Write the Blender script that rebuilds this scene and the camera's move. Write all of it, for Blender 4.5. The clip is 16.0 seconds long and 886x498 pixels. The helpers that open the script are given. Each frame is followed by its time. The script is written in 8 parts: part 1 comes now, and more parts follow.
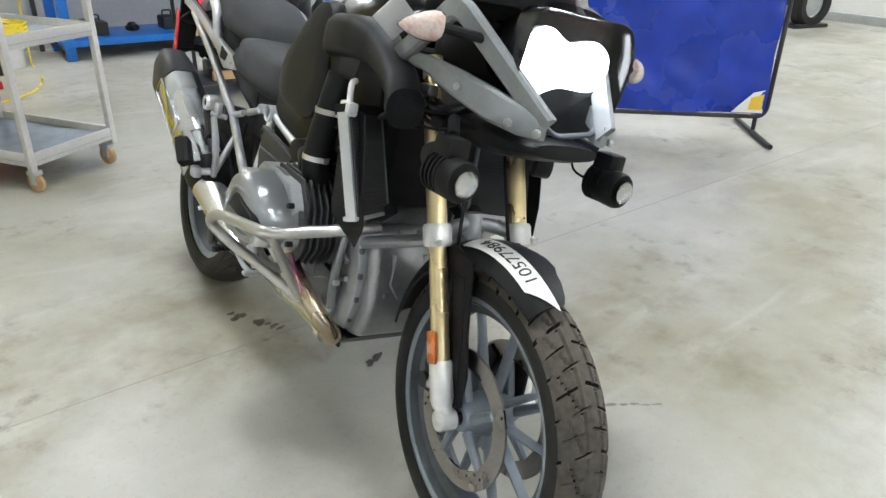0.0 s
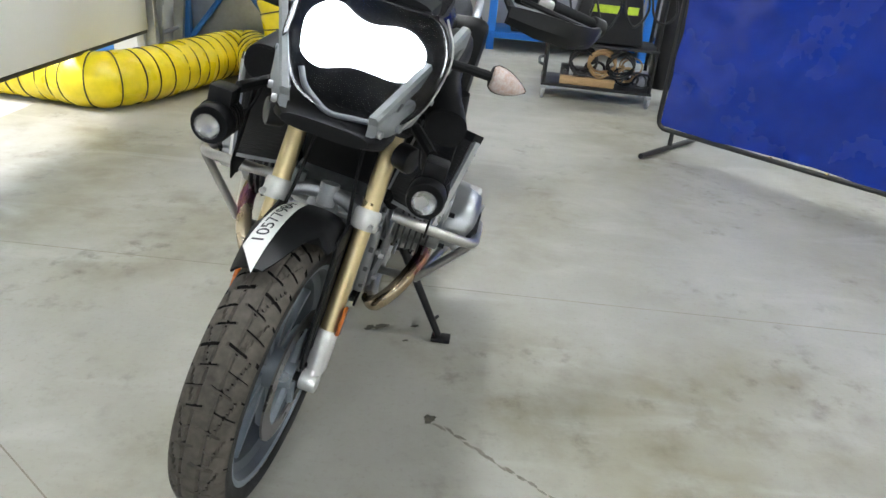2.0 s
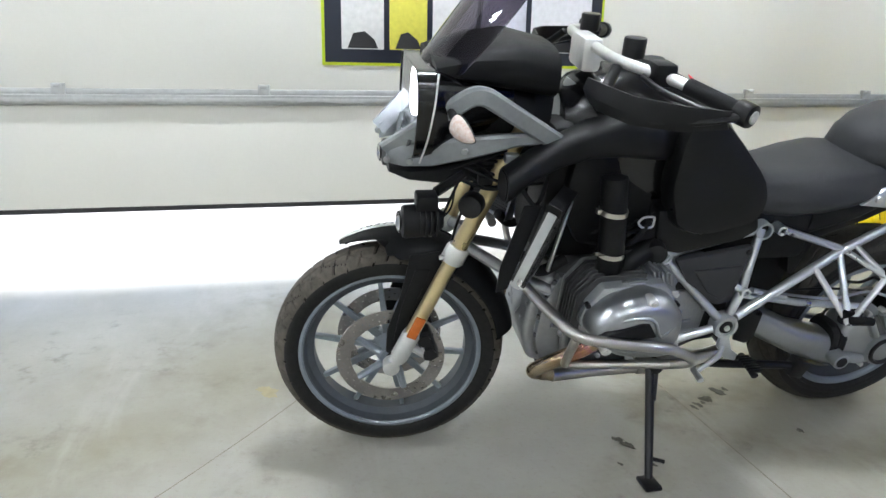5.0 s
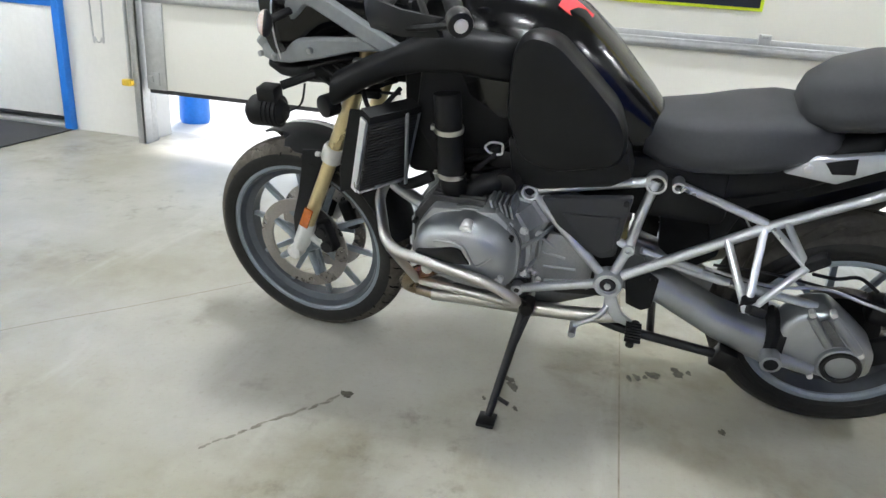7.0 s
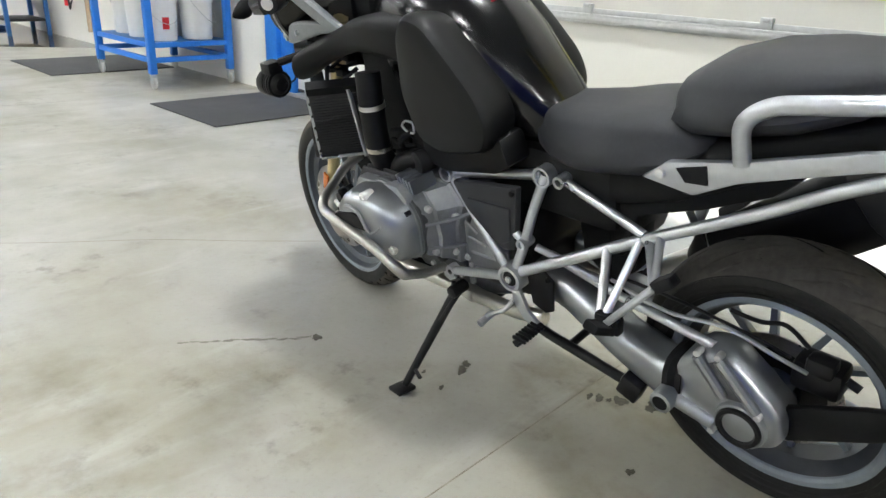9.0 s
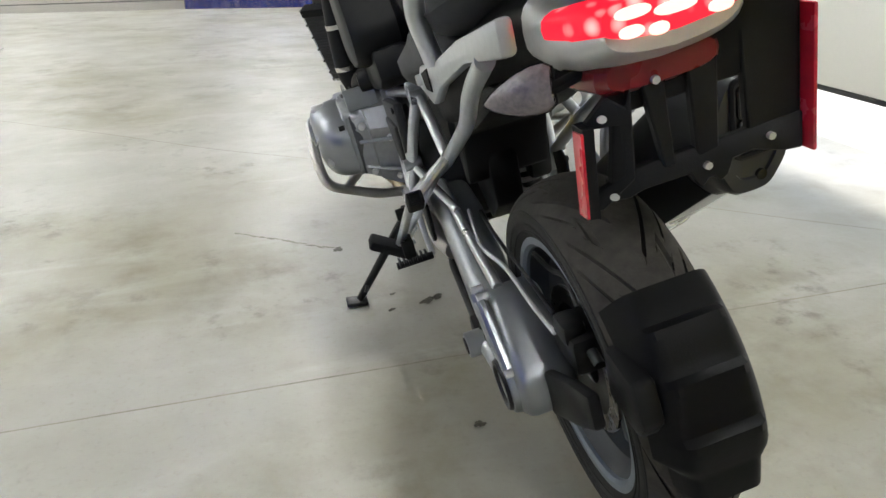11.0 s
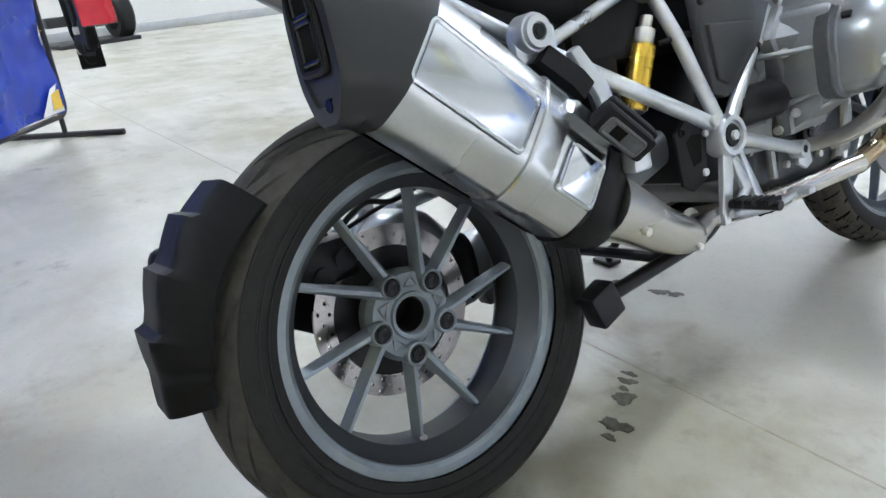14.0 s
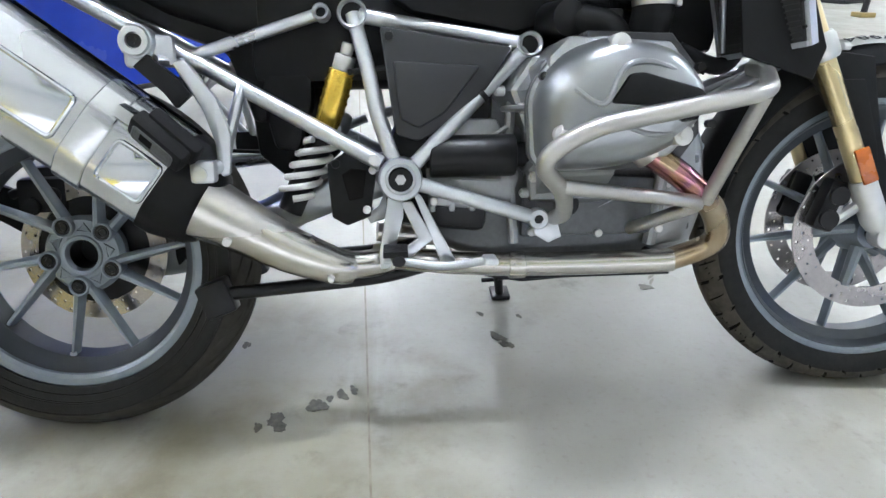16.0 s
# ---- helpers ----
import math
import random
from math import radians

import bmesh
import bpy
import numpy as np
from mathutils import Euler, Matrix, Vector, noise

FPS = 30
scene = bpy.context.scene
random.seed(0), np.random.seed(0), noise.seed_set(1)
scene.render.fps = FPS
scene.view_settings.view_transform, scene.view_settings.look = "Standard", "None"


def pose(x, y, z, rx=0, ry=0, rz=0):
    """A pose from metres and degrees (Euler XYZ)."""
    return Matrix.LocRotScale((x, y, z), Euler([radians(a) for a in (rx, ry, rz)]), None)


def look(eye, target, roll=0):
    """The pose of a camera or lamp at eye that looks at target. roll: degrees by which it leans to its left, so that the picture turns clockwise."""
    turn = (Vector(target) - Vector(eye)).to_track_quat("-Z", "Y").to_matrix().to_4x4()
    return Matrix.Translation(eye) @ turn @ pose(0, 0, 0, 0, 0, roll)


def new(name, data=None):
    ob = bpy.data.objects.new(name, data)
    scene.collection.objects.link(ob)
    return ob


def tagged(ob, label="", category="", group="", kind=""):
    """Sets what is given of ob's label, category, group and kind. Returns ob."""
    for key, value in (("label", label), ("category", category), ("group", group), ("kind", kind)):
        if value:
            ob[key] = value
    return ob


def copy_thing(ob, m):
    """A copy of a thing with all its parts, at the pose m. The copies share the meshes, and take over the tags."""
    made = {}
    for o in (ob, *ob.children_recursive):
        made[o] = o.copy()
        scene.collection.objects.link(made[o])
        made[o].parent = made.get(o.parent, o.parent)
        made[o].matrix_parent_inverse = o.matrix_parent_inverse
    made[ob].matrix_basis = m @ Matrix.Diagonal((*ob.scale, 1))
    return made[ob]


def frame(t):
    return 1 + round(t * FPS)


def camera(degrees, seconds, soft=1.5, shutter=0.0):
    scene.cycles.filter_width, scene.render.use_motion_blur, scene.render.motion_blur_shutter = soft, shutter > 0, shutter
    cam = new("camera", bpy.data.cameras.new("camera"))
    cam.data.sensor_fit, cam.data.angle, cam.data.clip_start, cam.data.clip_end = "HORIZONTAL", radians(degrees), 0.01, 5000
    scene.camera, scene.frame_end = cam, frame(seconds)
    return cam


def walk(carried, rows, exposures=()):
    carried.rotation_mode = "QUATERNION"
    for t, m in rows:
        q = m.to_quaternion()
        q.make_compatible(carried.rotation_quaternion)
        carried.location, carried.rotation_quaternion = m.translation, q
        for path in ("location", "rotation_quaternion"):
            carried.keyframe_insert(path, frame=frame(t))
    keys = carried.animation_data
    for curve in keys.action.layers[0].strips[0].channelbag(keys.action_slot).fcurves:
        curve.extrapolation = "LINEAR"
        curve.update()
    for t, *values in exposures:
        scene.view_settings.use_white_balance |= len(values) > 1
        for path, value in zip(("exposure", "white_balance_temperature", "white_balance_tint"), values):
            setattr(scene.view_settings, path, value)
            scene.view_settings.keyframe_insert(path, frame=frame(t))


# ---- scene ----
cam = camera(65.0, 16.0)
PATH = [
    (0, (0.845, 1.634, 1.287), (-0.273, 0.225, 0.413), 1.4),
    (0.5, (0.594, 1.82, 1.274), (-0.202, 0.192, 0.427), 2.0),
    (1, (0.296, 1.999, 1.314), (-0.123, 0.227, 0.487), 3.0),
    (1.5, (-0.062, 2.033, 1.289), (-0.233, 0.245, 0.409), 3.9),
    (2, (-0.388, 2.022, 1.267), (-0.333, 0.225, 0.39), 5.2),
    (2.5, (-0.726, 2.017, 1.247), (-0.231, 0.27, 0.409), 3.6),
    (3, (-1.015, 1.894, 1.198), (-0.228, 0.251, 0.372), 1.5),
    (3.5, (-1.241, 1.708, 1.179), (-0.155, 0.229, 0.382), 1.6),
    (4, (-1.496, 1.527, 1.135), (-0.081, 0.269, 0.488), 0.2),
    (4.2, (-1.584, 1.453, 1.131), (-0.023, 0.355, 0.534), 0.1),
    (6.3, (-1.955, 0.289, 1.084), (-0.07, 0.464, 0.441), 2.9),
    (6.5, (-1.952, 0.18, 1.07), (-0.078, 0.411, 0.41), 3.2),
    (7, (-1.928, -0.08, 1.095), (-0.102, 0.31, 0.38), 4.3),
    (7.5, (-1.905, -0.359, 1.077), (-0.147, 0.305, 0.393), 3.3),
    (8, (-1.86, -0.595, 1.102), (-0.236, 0.352, 0.421), 3.2),
    (8.5, (-1.69, -0.853, 1.091), (-0.202, 0.274, 0.372), 2.4),
    (9, (-1.507, -1.099, 1.112), (-0.147, 0.16, 0.36), 2.9),
    (9.5, (-1.311, -1.385, 1.1), (-0.262, 0.16, 0.384), 0.7),
    (10, (-1.124, -1.608, 1.034), (-0.244, 0.039, 0.315), 1.35),
    (10.2, (-1.022, -1.692, 1.026), (-0.161, -0.048, 0.279), 1.3),
    (12.5, (0.154, -1.707, 0.94), (-0.647, -0.085, 0.089), -5.5),
    (13, (0.374, -1.577, 0.901), (-0.727, -0.126, 0.074), -5.3),
    (13.5, (0.564, -1.458, 0.874), (-0.777, -0.215, 0.065), -3.2),
    (14, (0.773, -1.271, 0.837), (-0.703, -0.188, 0.032), -4.7),
    (14.5, (0.96, -1.05, 0.816), (-0.626, -0.127, 0.021), -4.7),
    (15, (1.167, -0.786, 0.823), (-0.583, -0.168, 0.078), -3.6),
    (15.5, (1.227, -0.537, 0.83), (-0.59, -0.163, 0.084), -1.6),
    (16, (1.238, -0.226, 0.868), (-0.571, -0.02, 0.04), -0.2),
]
EXPOSURES = ((0.0, 0.92, 6250, 10), (1.0, 0.9, 6400, 10), (2.0, 0.70, 6200, 10), (3.5, 0.56, 6080, 10), (4.2, 0.68, 6050, 11), (6.5, 0.82, 6200, 11), (8.0, 0.98, 6300, 10.5), (8.5, 0.94, 6350, 10.5), (10.0, 0.82, 6500, 10.5), (12.5, 0.5, 6350, 11), (13.0, 0.66, 6200, 11), (13.5, 0.78, 5920, 11), (14.5, 1.18, 5720, 13), (16.0, 1.12, 5800, 12.5))
walk(cam, [(t, look(e, g, r)) for t, e, g, r in PATH], EXPOSURES)
# ================ scene parts
# ---------------------------------------------------------------- world and light
world = bpy.data.worlds.new("sky")
scene.world = world
world.use_nodes = True
wn = world.node_tree.nodes
sky = wn.new("ShaderNodeTexSky")
sky.sky_type = "NISHITA"
sky.sun_disc = False
sky.sun_elevation = radians(48)
sky.sun_rotation = radians(100)
world.node_tree.links.new(sky.outputs[0], wn["Background"].inputs[0])
wn["Background"].inputs[1].default_value = 0.15
sun = new("sun", bpy.data.lights.new("sun", "SUN"))
sun.data.energy, sun.data.angle, sun.data.color = 4.5, radians(26), (1.0, 0.96, 0.90)
sun.matrix_world = look((6, 1.5, 7), (0, 0, 0))


# ---------------------------------------------------------------- materials
def mat(name, col, rough=0.5, metal=0.0, vary=0.12, grain=40.0, large=3.0, bump=0.0, bumpscale=80.0, spread=0.08, coat=0.0, col2=None, stretch=None, spec=0.5):
    """A principled material with colour variation at two scales, uneven gloss and fine relief."""
    m = bpy.data.materials.new(name)
    m.use_nodes = True
    nt = m.node_tree
    n, lk = nt.nodes, nt.links.new
    b = n["Principled BSDF"]
    b.inputs["Roughness"].default_value = rough
    b.inputs["Metallic"].default_value = metal
    b.inputs["Coat Weight"].default_value = coat
    b.inputs["Specular IOR Level"].default_value = spec
    b.inputs["Coat Roughness"].default_value = 0.08
    tc = n.new("ShaderNodeTexCoord")
    src = tc.outputs["Object"]
    if stretch:
        mp = n.new("ShaderNodeMapping")
        mp.inputs["Scale"].default_value = stretch
        lk(src, mp.inputs["Vector"])
        src = mp.outputs[0]
    n1 = n.new("ShaderNodeTexNoise")
    n1.inputs["Scale"].default_value, n1.inputs["Detail"].default_value = large, 4
    n2 = n.new("ShaderNodeTexNoise")
    n2.inputs["Scale"].default_value, n2.inputs["Detail"].default_value = grain, 5
    lk(src, n1.inputs["Vector"])
    lk(src, n2.inputs["Vector"])
    mixn = n.new("ShaderNodeMath")
    mixn.operation = "ADD"
    lk(n1.outputs["Fac"], mixn.inputs[0])
    lk(n2.outputs["Fac"], mixn.inputs[1])
    rmp = n.new("ShaderNodeMapRange")
    rmp.inputs["From Min"].default_value, rmp.inputs["From Max"].default_value = 0.6, 1.4
    lk(mixn.outputs[0], rmp.inputs["Value"])
    mix = n.new("ShaderNodeMix")
    mix.data_type = "RGBA"
    lo = [c * (1 - vary) for c in col]
    hi = list(col2) if col2 else [min(1.0, c * (1 + vary)) for c in col]
    mix.inputs["A"].default_value = (*lo, 1)
    mix.inputs["B"].default_value = (*hi, 1)
    lk(rmp.outputs[0], mix.inputs["Factor"])
    lk(mix.outputs["Result"], b.inputs["Base Color"])
    rr = n.new("ShaderNodeMapRange")
    rr.inputs["From Min"].default_value, rr.inputs["From Max"].default_value = 0.3, 0.7
    rr.inputs["To Min"].default_value, rr.inputs["To Max"].default_value = max(0.02, rough - spread), min(1, rough + spread)
    lk(n1.outputs["Fac"], rr.inputs["Value"])
    lk(rr.outputs[0], b.inputs["Roughness"])
    if bump:
        n3 = n.new("ShaderNodeTexNoise")
        n3.inputs["Scale"].default_value, n3.inputs["Detail"].default_value = bumpscale, 3
        lk(src, n3.inputs["Vector"])
        bp = n.new("ShaderNodeBump")
        bp.inputs["Strength"].default_value = bump
        bp.inputs["Distance"].default_value = 0.002
        lk(n3.outputs["Fac"], bp.inputs["Height"])
        lk(bp.outputs[0], b.inputs["Normal"])
    return m


def glow(name, col, strength):
    m = bpy.data.materials.new(name)
    m.use_nodes = True
    b = m.node_tree.nodes["Principled BSDF"]
    b.inputs["Base Color"].default_value = (*col, 1)
    b.inputs["Emission Color"].default_value = (*col, 1)
    b.inputs["Emission Strength"].default_value = strength
    return m


def clear(name, col, rough=0.02, ior=1.45):
    m = bpy.data.materials.new(name)
    m.use_nodes = True
    b = m.node_tree.nodes["Principled BSDF"]
    b.inputs["Base Color"].default_value = (*col, 1)
    b.inputs["Transmission Weight"].default_value = 1.0
    b.inputs["Roughness"].default_value = rough
    b.inputs["IOR"].default_value = ior
    return m


# ---------------------------------------------------------------- mesh helpers
def part(name, bm, material, parent=None, label="", sharp=35):
    """Links a bmesh as ONE mesh object, under a thing or under a part."""
    me = bpy.data.meshes.new(name)
    bmesh.ops.recalc_face_normals(bm, faces=bm.faces)
    bm.to_mesh(me)
    bm.free()
    for mm in material if isinstance(material, (list, tuple)) else [material]:
        me.materials.append(mm)
    me.polygons.foreach_set("use_smooth", [True] * len(me.polygons))
    me.set_sharp_from_angle(angle=radians(sharp))
    ob = new(name, me)
    ob.parent = parent
    if label:
        ob["label"] = label
    return ob


def thing(name, m=None, label="", category="", group="", kind=""):
    ob = new(name)
    ob.empty_display_size = 0.05
    if m is not None:
        ob.matrix_world = m
    return tagged(ob, label, category, group, kind)


def moved(bm, m):
    bmesh.ops.transform(bm, matrix=m, verts=bm.verts)
    return bm


def joined(*bms):
    out = bms[0]
    for b in bms[1:]:
        me = bpy.data.meshes.new("tmp")
        b.to_mesh(me)
        b.free()
        out.from_mesh(me)
        bpy.data.meshes.remove(me)
    return out


def box(x0, x1, y0, y1, z0, z1, bevel=0.0, seg=2):
    bm = bmesh.new()
    bmesh.ops.create_cube(bm, size=1.0)
    for v in bm.verts:
        v.co = Vector((x0 + (v.co.x + 0.5) * (x1 - x0), y0 + (v.co.y + 0.5) * (y1 - y0), z0 + (v.co.z + 0.5) * (z1 - z0)))
    if bevel:
        bmesh.ops.bevel(bm, geom=bm.edges[:], offset=bevel, segments=seg, affect="EDGES", profile=0.5)
    return bm


def rounded(pts, r, closed=False, n=5):
    """A line of points with its corners rounded by r."""
    pts = [Vector(p) for p in pts]
    out, k = [], len(pts)
    for i, p in enumerate(pts):
        if not closed and i in (0, k - 1):
            out.append(p)
            continue
        a, b = pts[i - 1], pts[(i + 1) % k]
        da, db = (a - p), (b - p)
        q = min(r, da.length * 0.48, db.length * 0.48)
        s, e = p + da.normalized() * q, p + db.normalized() * q
        for j in range(n + 1):
            u = j / n
            out.append(s * (1 - u) ** 2 + p * 2 * u * (1 - u) + e * u * u)
    return out


def smooth_line(pts, n=6):
    """A Catmull-Rom line through the points."""
    pts = [Vector(p) for p in pts]
    out = []
    for i in range(len(pts) - 1):
        p0, p1, p2, p3 = pts[max(i - 1, 0)], pts[i], pts[i + 1], pts[min(i + 2, len(pts) - 1)]
        for j in range(n):
            u = j / n
            out.append(0.5 * (2 * p1 + (p2 - p0) * u + (2 * p0 - 5 * p1 + 4 * p2 - p3) * u * u + (3 * p1 - p0 - 3 * p2 + p3) * u ** 3))
    out.append(pts[-1])
    return out


def tube(pts, r, sides=12, closed=False, flat=1.0, caps=True):
    """A tube along a line; r is one radius or one for each point, flat squeezes it."""
    pts = [Vector(p) for p in pts]
    k = len(pts)
    rs = r if isinstance(r, (list, tuple)) else [r] * k
    bm = bmesh.new()
    rings, up = [], None
    for i, p in enumerate(pts):
        a = pts[i - 1] if (i or closed) else p
        b = pts[(i + 1) % k] if (i < k - 1 or closed) else p
        d = (b - a).normalized()
        if up is None:
            up = Vector((0, 0, 1)) if abs(d.z) < 0.9 else Vector((0, 1, 0))
        side = d.cross(up).normalized()
        up = side.cross(d).normalized()
        ring = []
        for s in range(sides):
            t = 2 * math.pi * s / sides
            ring.append(bm.verts.new(p + side * (math.cos(t) * rs[i]) + up * (math.sin(t) * rs[i] * flat)))
        rings.append(ring)
    for i in range(k if closed else k - 1):
        A, B = rings[i], rings[(i + 1) % k]
        for s in range(sides):
            bm.faces.new((A[s], A[(s + 1) % sides], B[(s + 1) % sides], B[s]))
    if not closed and caps:
        bm.faces.new(rings[0])
        bm.faces.new(rings[-1][::-1])
    return bm


def lathe(profile, axis="x", segs=48, at=(0, 0, 0), closed=False, arc=None):
    """Turns a profile of (radius, height along the axis) round the axis."""
    bm = bmesh.new()
    a0, a1 = arc or (0, 2 * math.pi)
    full = arc is None
    cols = segs if full else segs + 1
    rings = []
    for s in range(cols):
        t = a0 + (a1 - a0) * s / segs
        c, q = math.cos(t), math.sin(t)
        ring = []
        for r, h in profile:
            p = {"x": (h, r * c, r * q), "y": (r * q, h, r * c), "z": (r * c, r * q, h)}[axis]
            ring.append(bm.verts.new(Vector(p) + Vector(at)))
        rings.append(ring)
    m = len(profile)
    for s in range(segs):
        A, B = rings[s], rings[(s + 1) % cols]
        for i in range(m if closed else m - 1):
            j = (i + 1) % m
            q = [A[i], A[j], B[j], B[i]]
            bm.faces.new(q)
    bmesh.ops.remove_doubles(bm, verts=bm.verts, dist=1e-5)
    return bm


def prism(outline, x0, x1, axis="x", bevel=0.0, seg=2):
    """A flat outline of (y, z) pairs given depth along x (or (x, z) along y, (x, y) along z)."""
    put = {"x": lambda u, v, w: (w, u, v), "y": lambda u, v, w: (u, w, v), "z": lambda u, v, w: (u, v, w)}[axis]
    bm = bmesh.new()
    A = [bm.verts.new(put(u, v, x0)) for u, v in outline]
    B = [bm.verts.new(put(u, v, x1)) for u, v in outline]
    k = len(outline)
    bm.faces.new(A)
    bm.faces.new(B[::-1])
    for i in range(k):
        bm.faces.new((A[i], A[(i + 1) % k], B[(i + 1) % k], B[i]))
    if bevel:
        es = [e for e in bm.edges if len({f.normal.to_tuple(3) for f in e.link_faces}) and all(len(f.verts) for f in e.link_faces)]
        bmesh.ops.recalc_face_normals(bm, faces=bm.faces)
        bmesh.ops.bevel(bm, geom=es, offset=bevel, segments=seg, affect="EDGES", profile=0.5, clamp_overlap=True)
    return bm


def loft(rings, caps=True, closed=True):
    """A skin over rings of equal count."""
    bm = bmesh.new()
    R = [[bm.verts.new(p) for p in ring] for ring in rings]
    k = len(R[0])
    for A, B in zip(R, R[1:]):
        for s in range(k if closed else k - 1):
            bm.faces.new((A[s], A[(s + 1) % k], B[(s + 1) % k], B[s]))
    if caps and closed:
        bm.faces.new(R[0])
        bm.faces.new(R[-1][::-1])
    return bm


def oval(cx, cy, cz, rx, rz, n=20, power=2.6, plane="xz", tilt=0.0):
    """A ring like a rounded square: half width rx, half height rz."""
    out = []
    for i in range(n):
        t = 2 * math.pi * i / n
        c, s = math.cos(t), math.sin(t)
        u = math.copysign(abs(c) ** (2 / power), c) * rx
        v = math.copysign(abs(s) ** (2 / power), s) * rz
        if plane == "xz":
            out.append(Vector((cx + u, cy + v * math.sin(tilt), cz + v * math.cos(tilt))))
        elif plane == "yz":
            out.append(Vector((cx, cy + u, cz + v)))
        else:
            out.append(Vector((cx + u, cy + v, cz)))
    return out


def mirrored(bm):
    """A copy on the other side of the plane x = 0."""
    b = bm.copy()
    for v in b.verts:
        v.co.x = -v.co.x
    bmesh.ops.reverse_faces(b, faces=b.faces)
    return b


# ---------------------------------------------------------------- the hall
def floor_material():
    """Ground concrete: pale and brownish clouds, wiped swirls, fine dirt and uneven gloss."""
    m = bpy.data.materials.new("polished_concrete")
    m.use_nodes = True
    n, lk = m.node_tree.nodes, m.node_tree.links.new
    b = n["Principled BSDF"]
    tc = n.new("ShaderNodeTexCoord")

    def cloud(scale, detail, rough, lo, hi, top=1.0, stretch=(1, 1, 1), twist=0.0, turn=0.0):
        mp = n.new("ShaderNodeMapping")
        mp.inputs["Scale"].default_value, mp.inputs["Rotation"].default_value = stretch, (0, 0, turn)
        lk(tc.outputs["Object"], mp.inputs["Vector"])
        tx = n.new("ShaderNodeTexNoise")
        tx.inputs["Scale"].default_value, tx.inputs["Detail"].default_value, tx.inputs["Roughness"].default_value, tx.inputs["Distortion"].default_value = scale, detail, rough, twist
        lk(mp.outputs[0], tx.inputs["Vector"])
        r = n.new("ShaderNodeMapRange")
        r.interpolation_type = "SMOOTHSTEP"
        r.inputs["From Min"].default_value, r.inputs["From Max"].default_value, r.inputs["To Max"].default_value = lo, hi, top
        lk(tx.outputs["Fac"], r.inputs["Value"])
        return r.outputs[0]

    def blend(below, fac, col):
        mx = n.new("ShaderNodeMix")
        mx.data_type = "RGBA"
        lk(fac, mx.inputs["Factor"])
        if isinstance(below, tuple):
            mx.inputs["A"].default_value = (*below, 1)
        else:
            lk(below, mx.inputs["A"])
        mx.inputs["B"].default_value = (*col, 1)
        return mx.outputs["Result"]

    def both(p, q):
        mu = n.new("ShaderNodeMath")
        mu.operation = "MULTIPLY"
        lk(p, mu.inputs[0])
        lk(q, mu.inputs[1])
        return mu.outputs[0]

    c = blend((0.325, 0.317, 0.277), cloud(1.3, 8, 0.62, 0.3, 0.7), (0.405, 0.397, 0.357))
    c = blend(c, cloud(0.9, 5, 0.55, 0.40, 0.72, 0.85), (0.235, 0.215, 0.142))
    c = blend(c, cloud(2.6, 6, 0.55, 0.50, 0.78, 0.5, (0.5, 1.6, 1), 1.0, 0.5), (0.48, 0.472, 0.44))
    c = blend(c, both(cloud(4.2, 6, 0.62, 0.42, 0.78, 0.9), cloud(0.8, 4, 0.55, 0.40, 0.66)), (0.165, 0.145, 0.09))
    c = blend(c, both(cloud(11, 5, 0.65, 0.5, 0.76, 0.85), cloud(1.6, 4, 0.6, 0.46, 0.66)), (0.12, 0.11, 0.08))
    c = blend(c, cloud(60, 3, 0.6, 0.52, 0.85, 0.4), (0.22, 0.20, 0.16))
    lk(c, b.inputs["Base Color"])
    r = n.new("ShaderNodeMapRange")
    r.inputs["To Min"].default_value, r.inputs["To Max"].default_value = 0.33, 0.45
    lk(cloud(3.0, 7, 0.65, 0.3, 0.7), r.inputs["Value"])
    lk(r.outputs[0], b.inputs["Roughness"])
    bp = n.new("ShaderNodeBump")
    bp.inputs["Strength"].default_value, bp.inputs["Distance"].default_value = 0.12, 0.002
    lk(cloud(26, 7, 0.65, 0.2, 0.8), bp.inputs["Height"])
    lk(bp.outputs[0], b.inputs["Normal"])
    return m


M_floor = floor_material()
M_wall = mat("white_wall", (0.70, 0.69, 0.65), 0.6, 0, 0.04, 30, 1.2, 0.15, 90)
M_gwall = mat("grey_wall", (0.50, 0.50, 0.49), 0.6, 0, 0.06, 30, 1.0, 0.15, 90)
M_doorpanel = mat("door_panel", (0.68, 0.67, 0.62), 0.5, 0, 0.02, 60, 1.0, 0.1, 200)
M_galv = mat("galvanised_steel", (0.5, 0.51, 0.51), 0.42, 0.85, 0.14, 40, 6, 0.06, 200)
M_blue = mat("blue_paint", (0.015, 0.17, 0.62), 0.4, 0, 0.15, 50, 5, 0.08, 250)
M_bluedark = mat("dark_blue_steel", (0.03, 0.13, 0.35), 0.45, 0.1, 0.25, 40, 4, 0.1, 200)
M_matting = mat("rubber_matting", (0.045, 0.045, 0.047), 0.85, 0, 0.2, 120, 4, 0.5, 300)
M_cartgrey = mat("cart_paint", (0.50, 0.49, 0.47), 0.5, 0.1, 0.12, 50, 4, 0.1, 200)
M_shelf = mat("worn_shelf", (0.22, 0.25, 0.29), 0.5, 0.2, 0.3, 14, 3, 0.15, 120)
M_yellow = mat("yellow_vinyl", (0.80, 0.62, 0.01), 0.3, 0, 0.1, 30, 5, 0.25, 60)
M_cream = mat("yellow_plastic", (0.75, 0.5, 0.05), 0.4, 0, 0.1, 30, 5)
M_blackst = mat("black_steel", (0.02, 0.02, 0.021), 0.45, 0.2, 0.3, 60, 5, 0.1, 200)
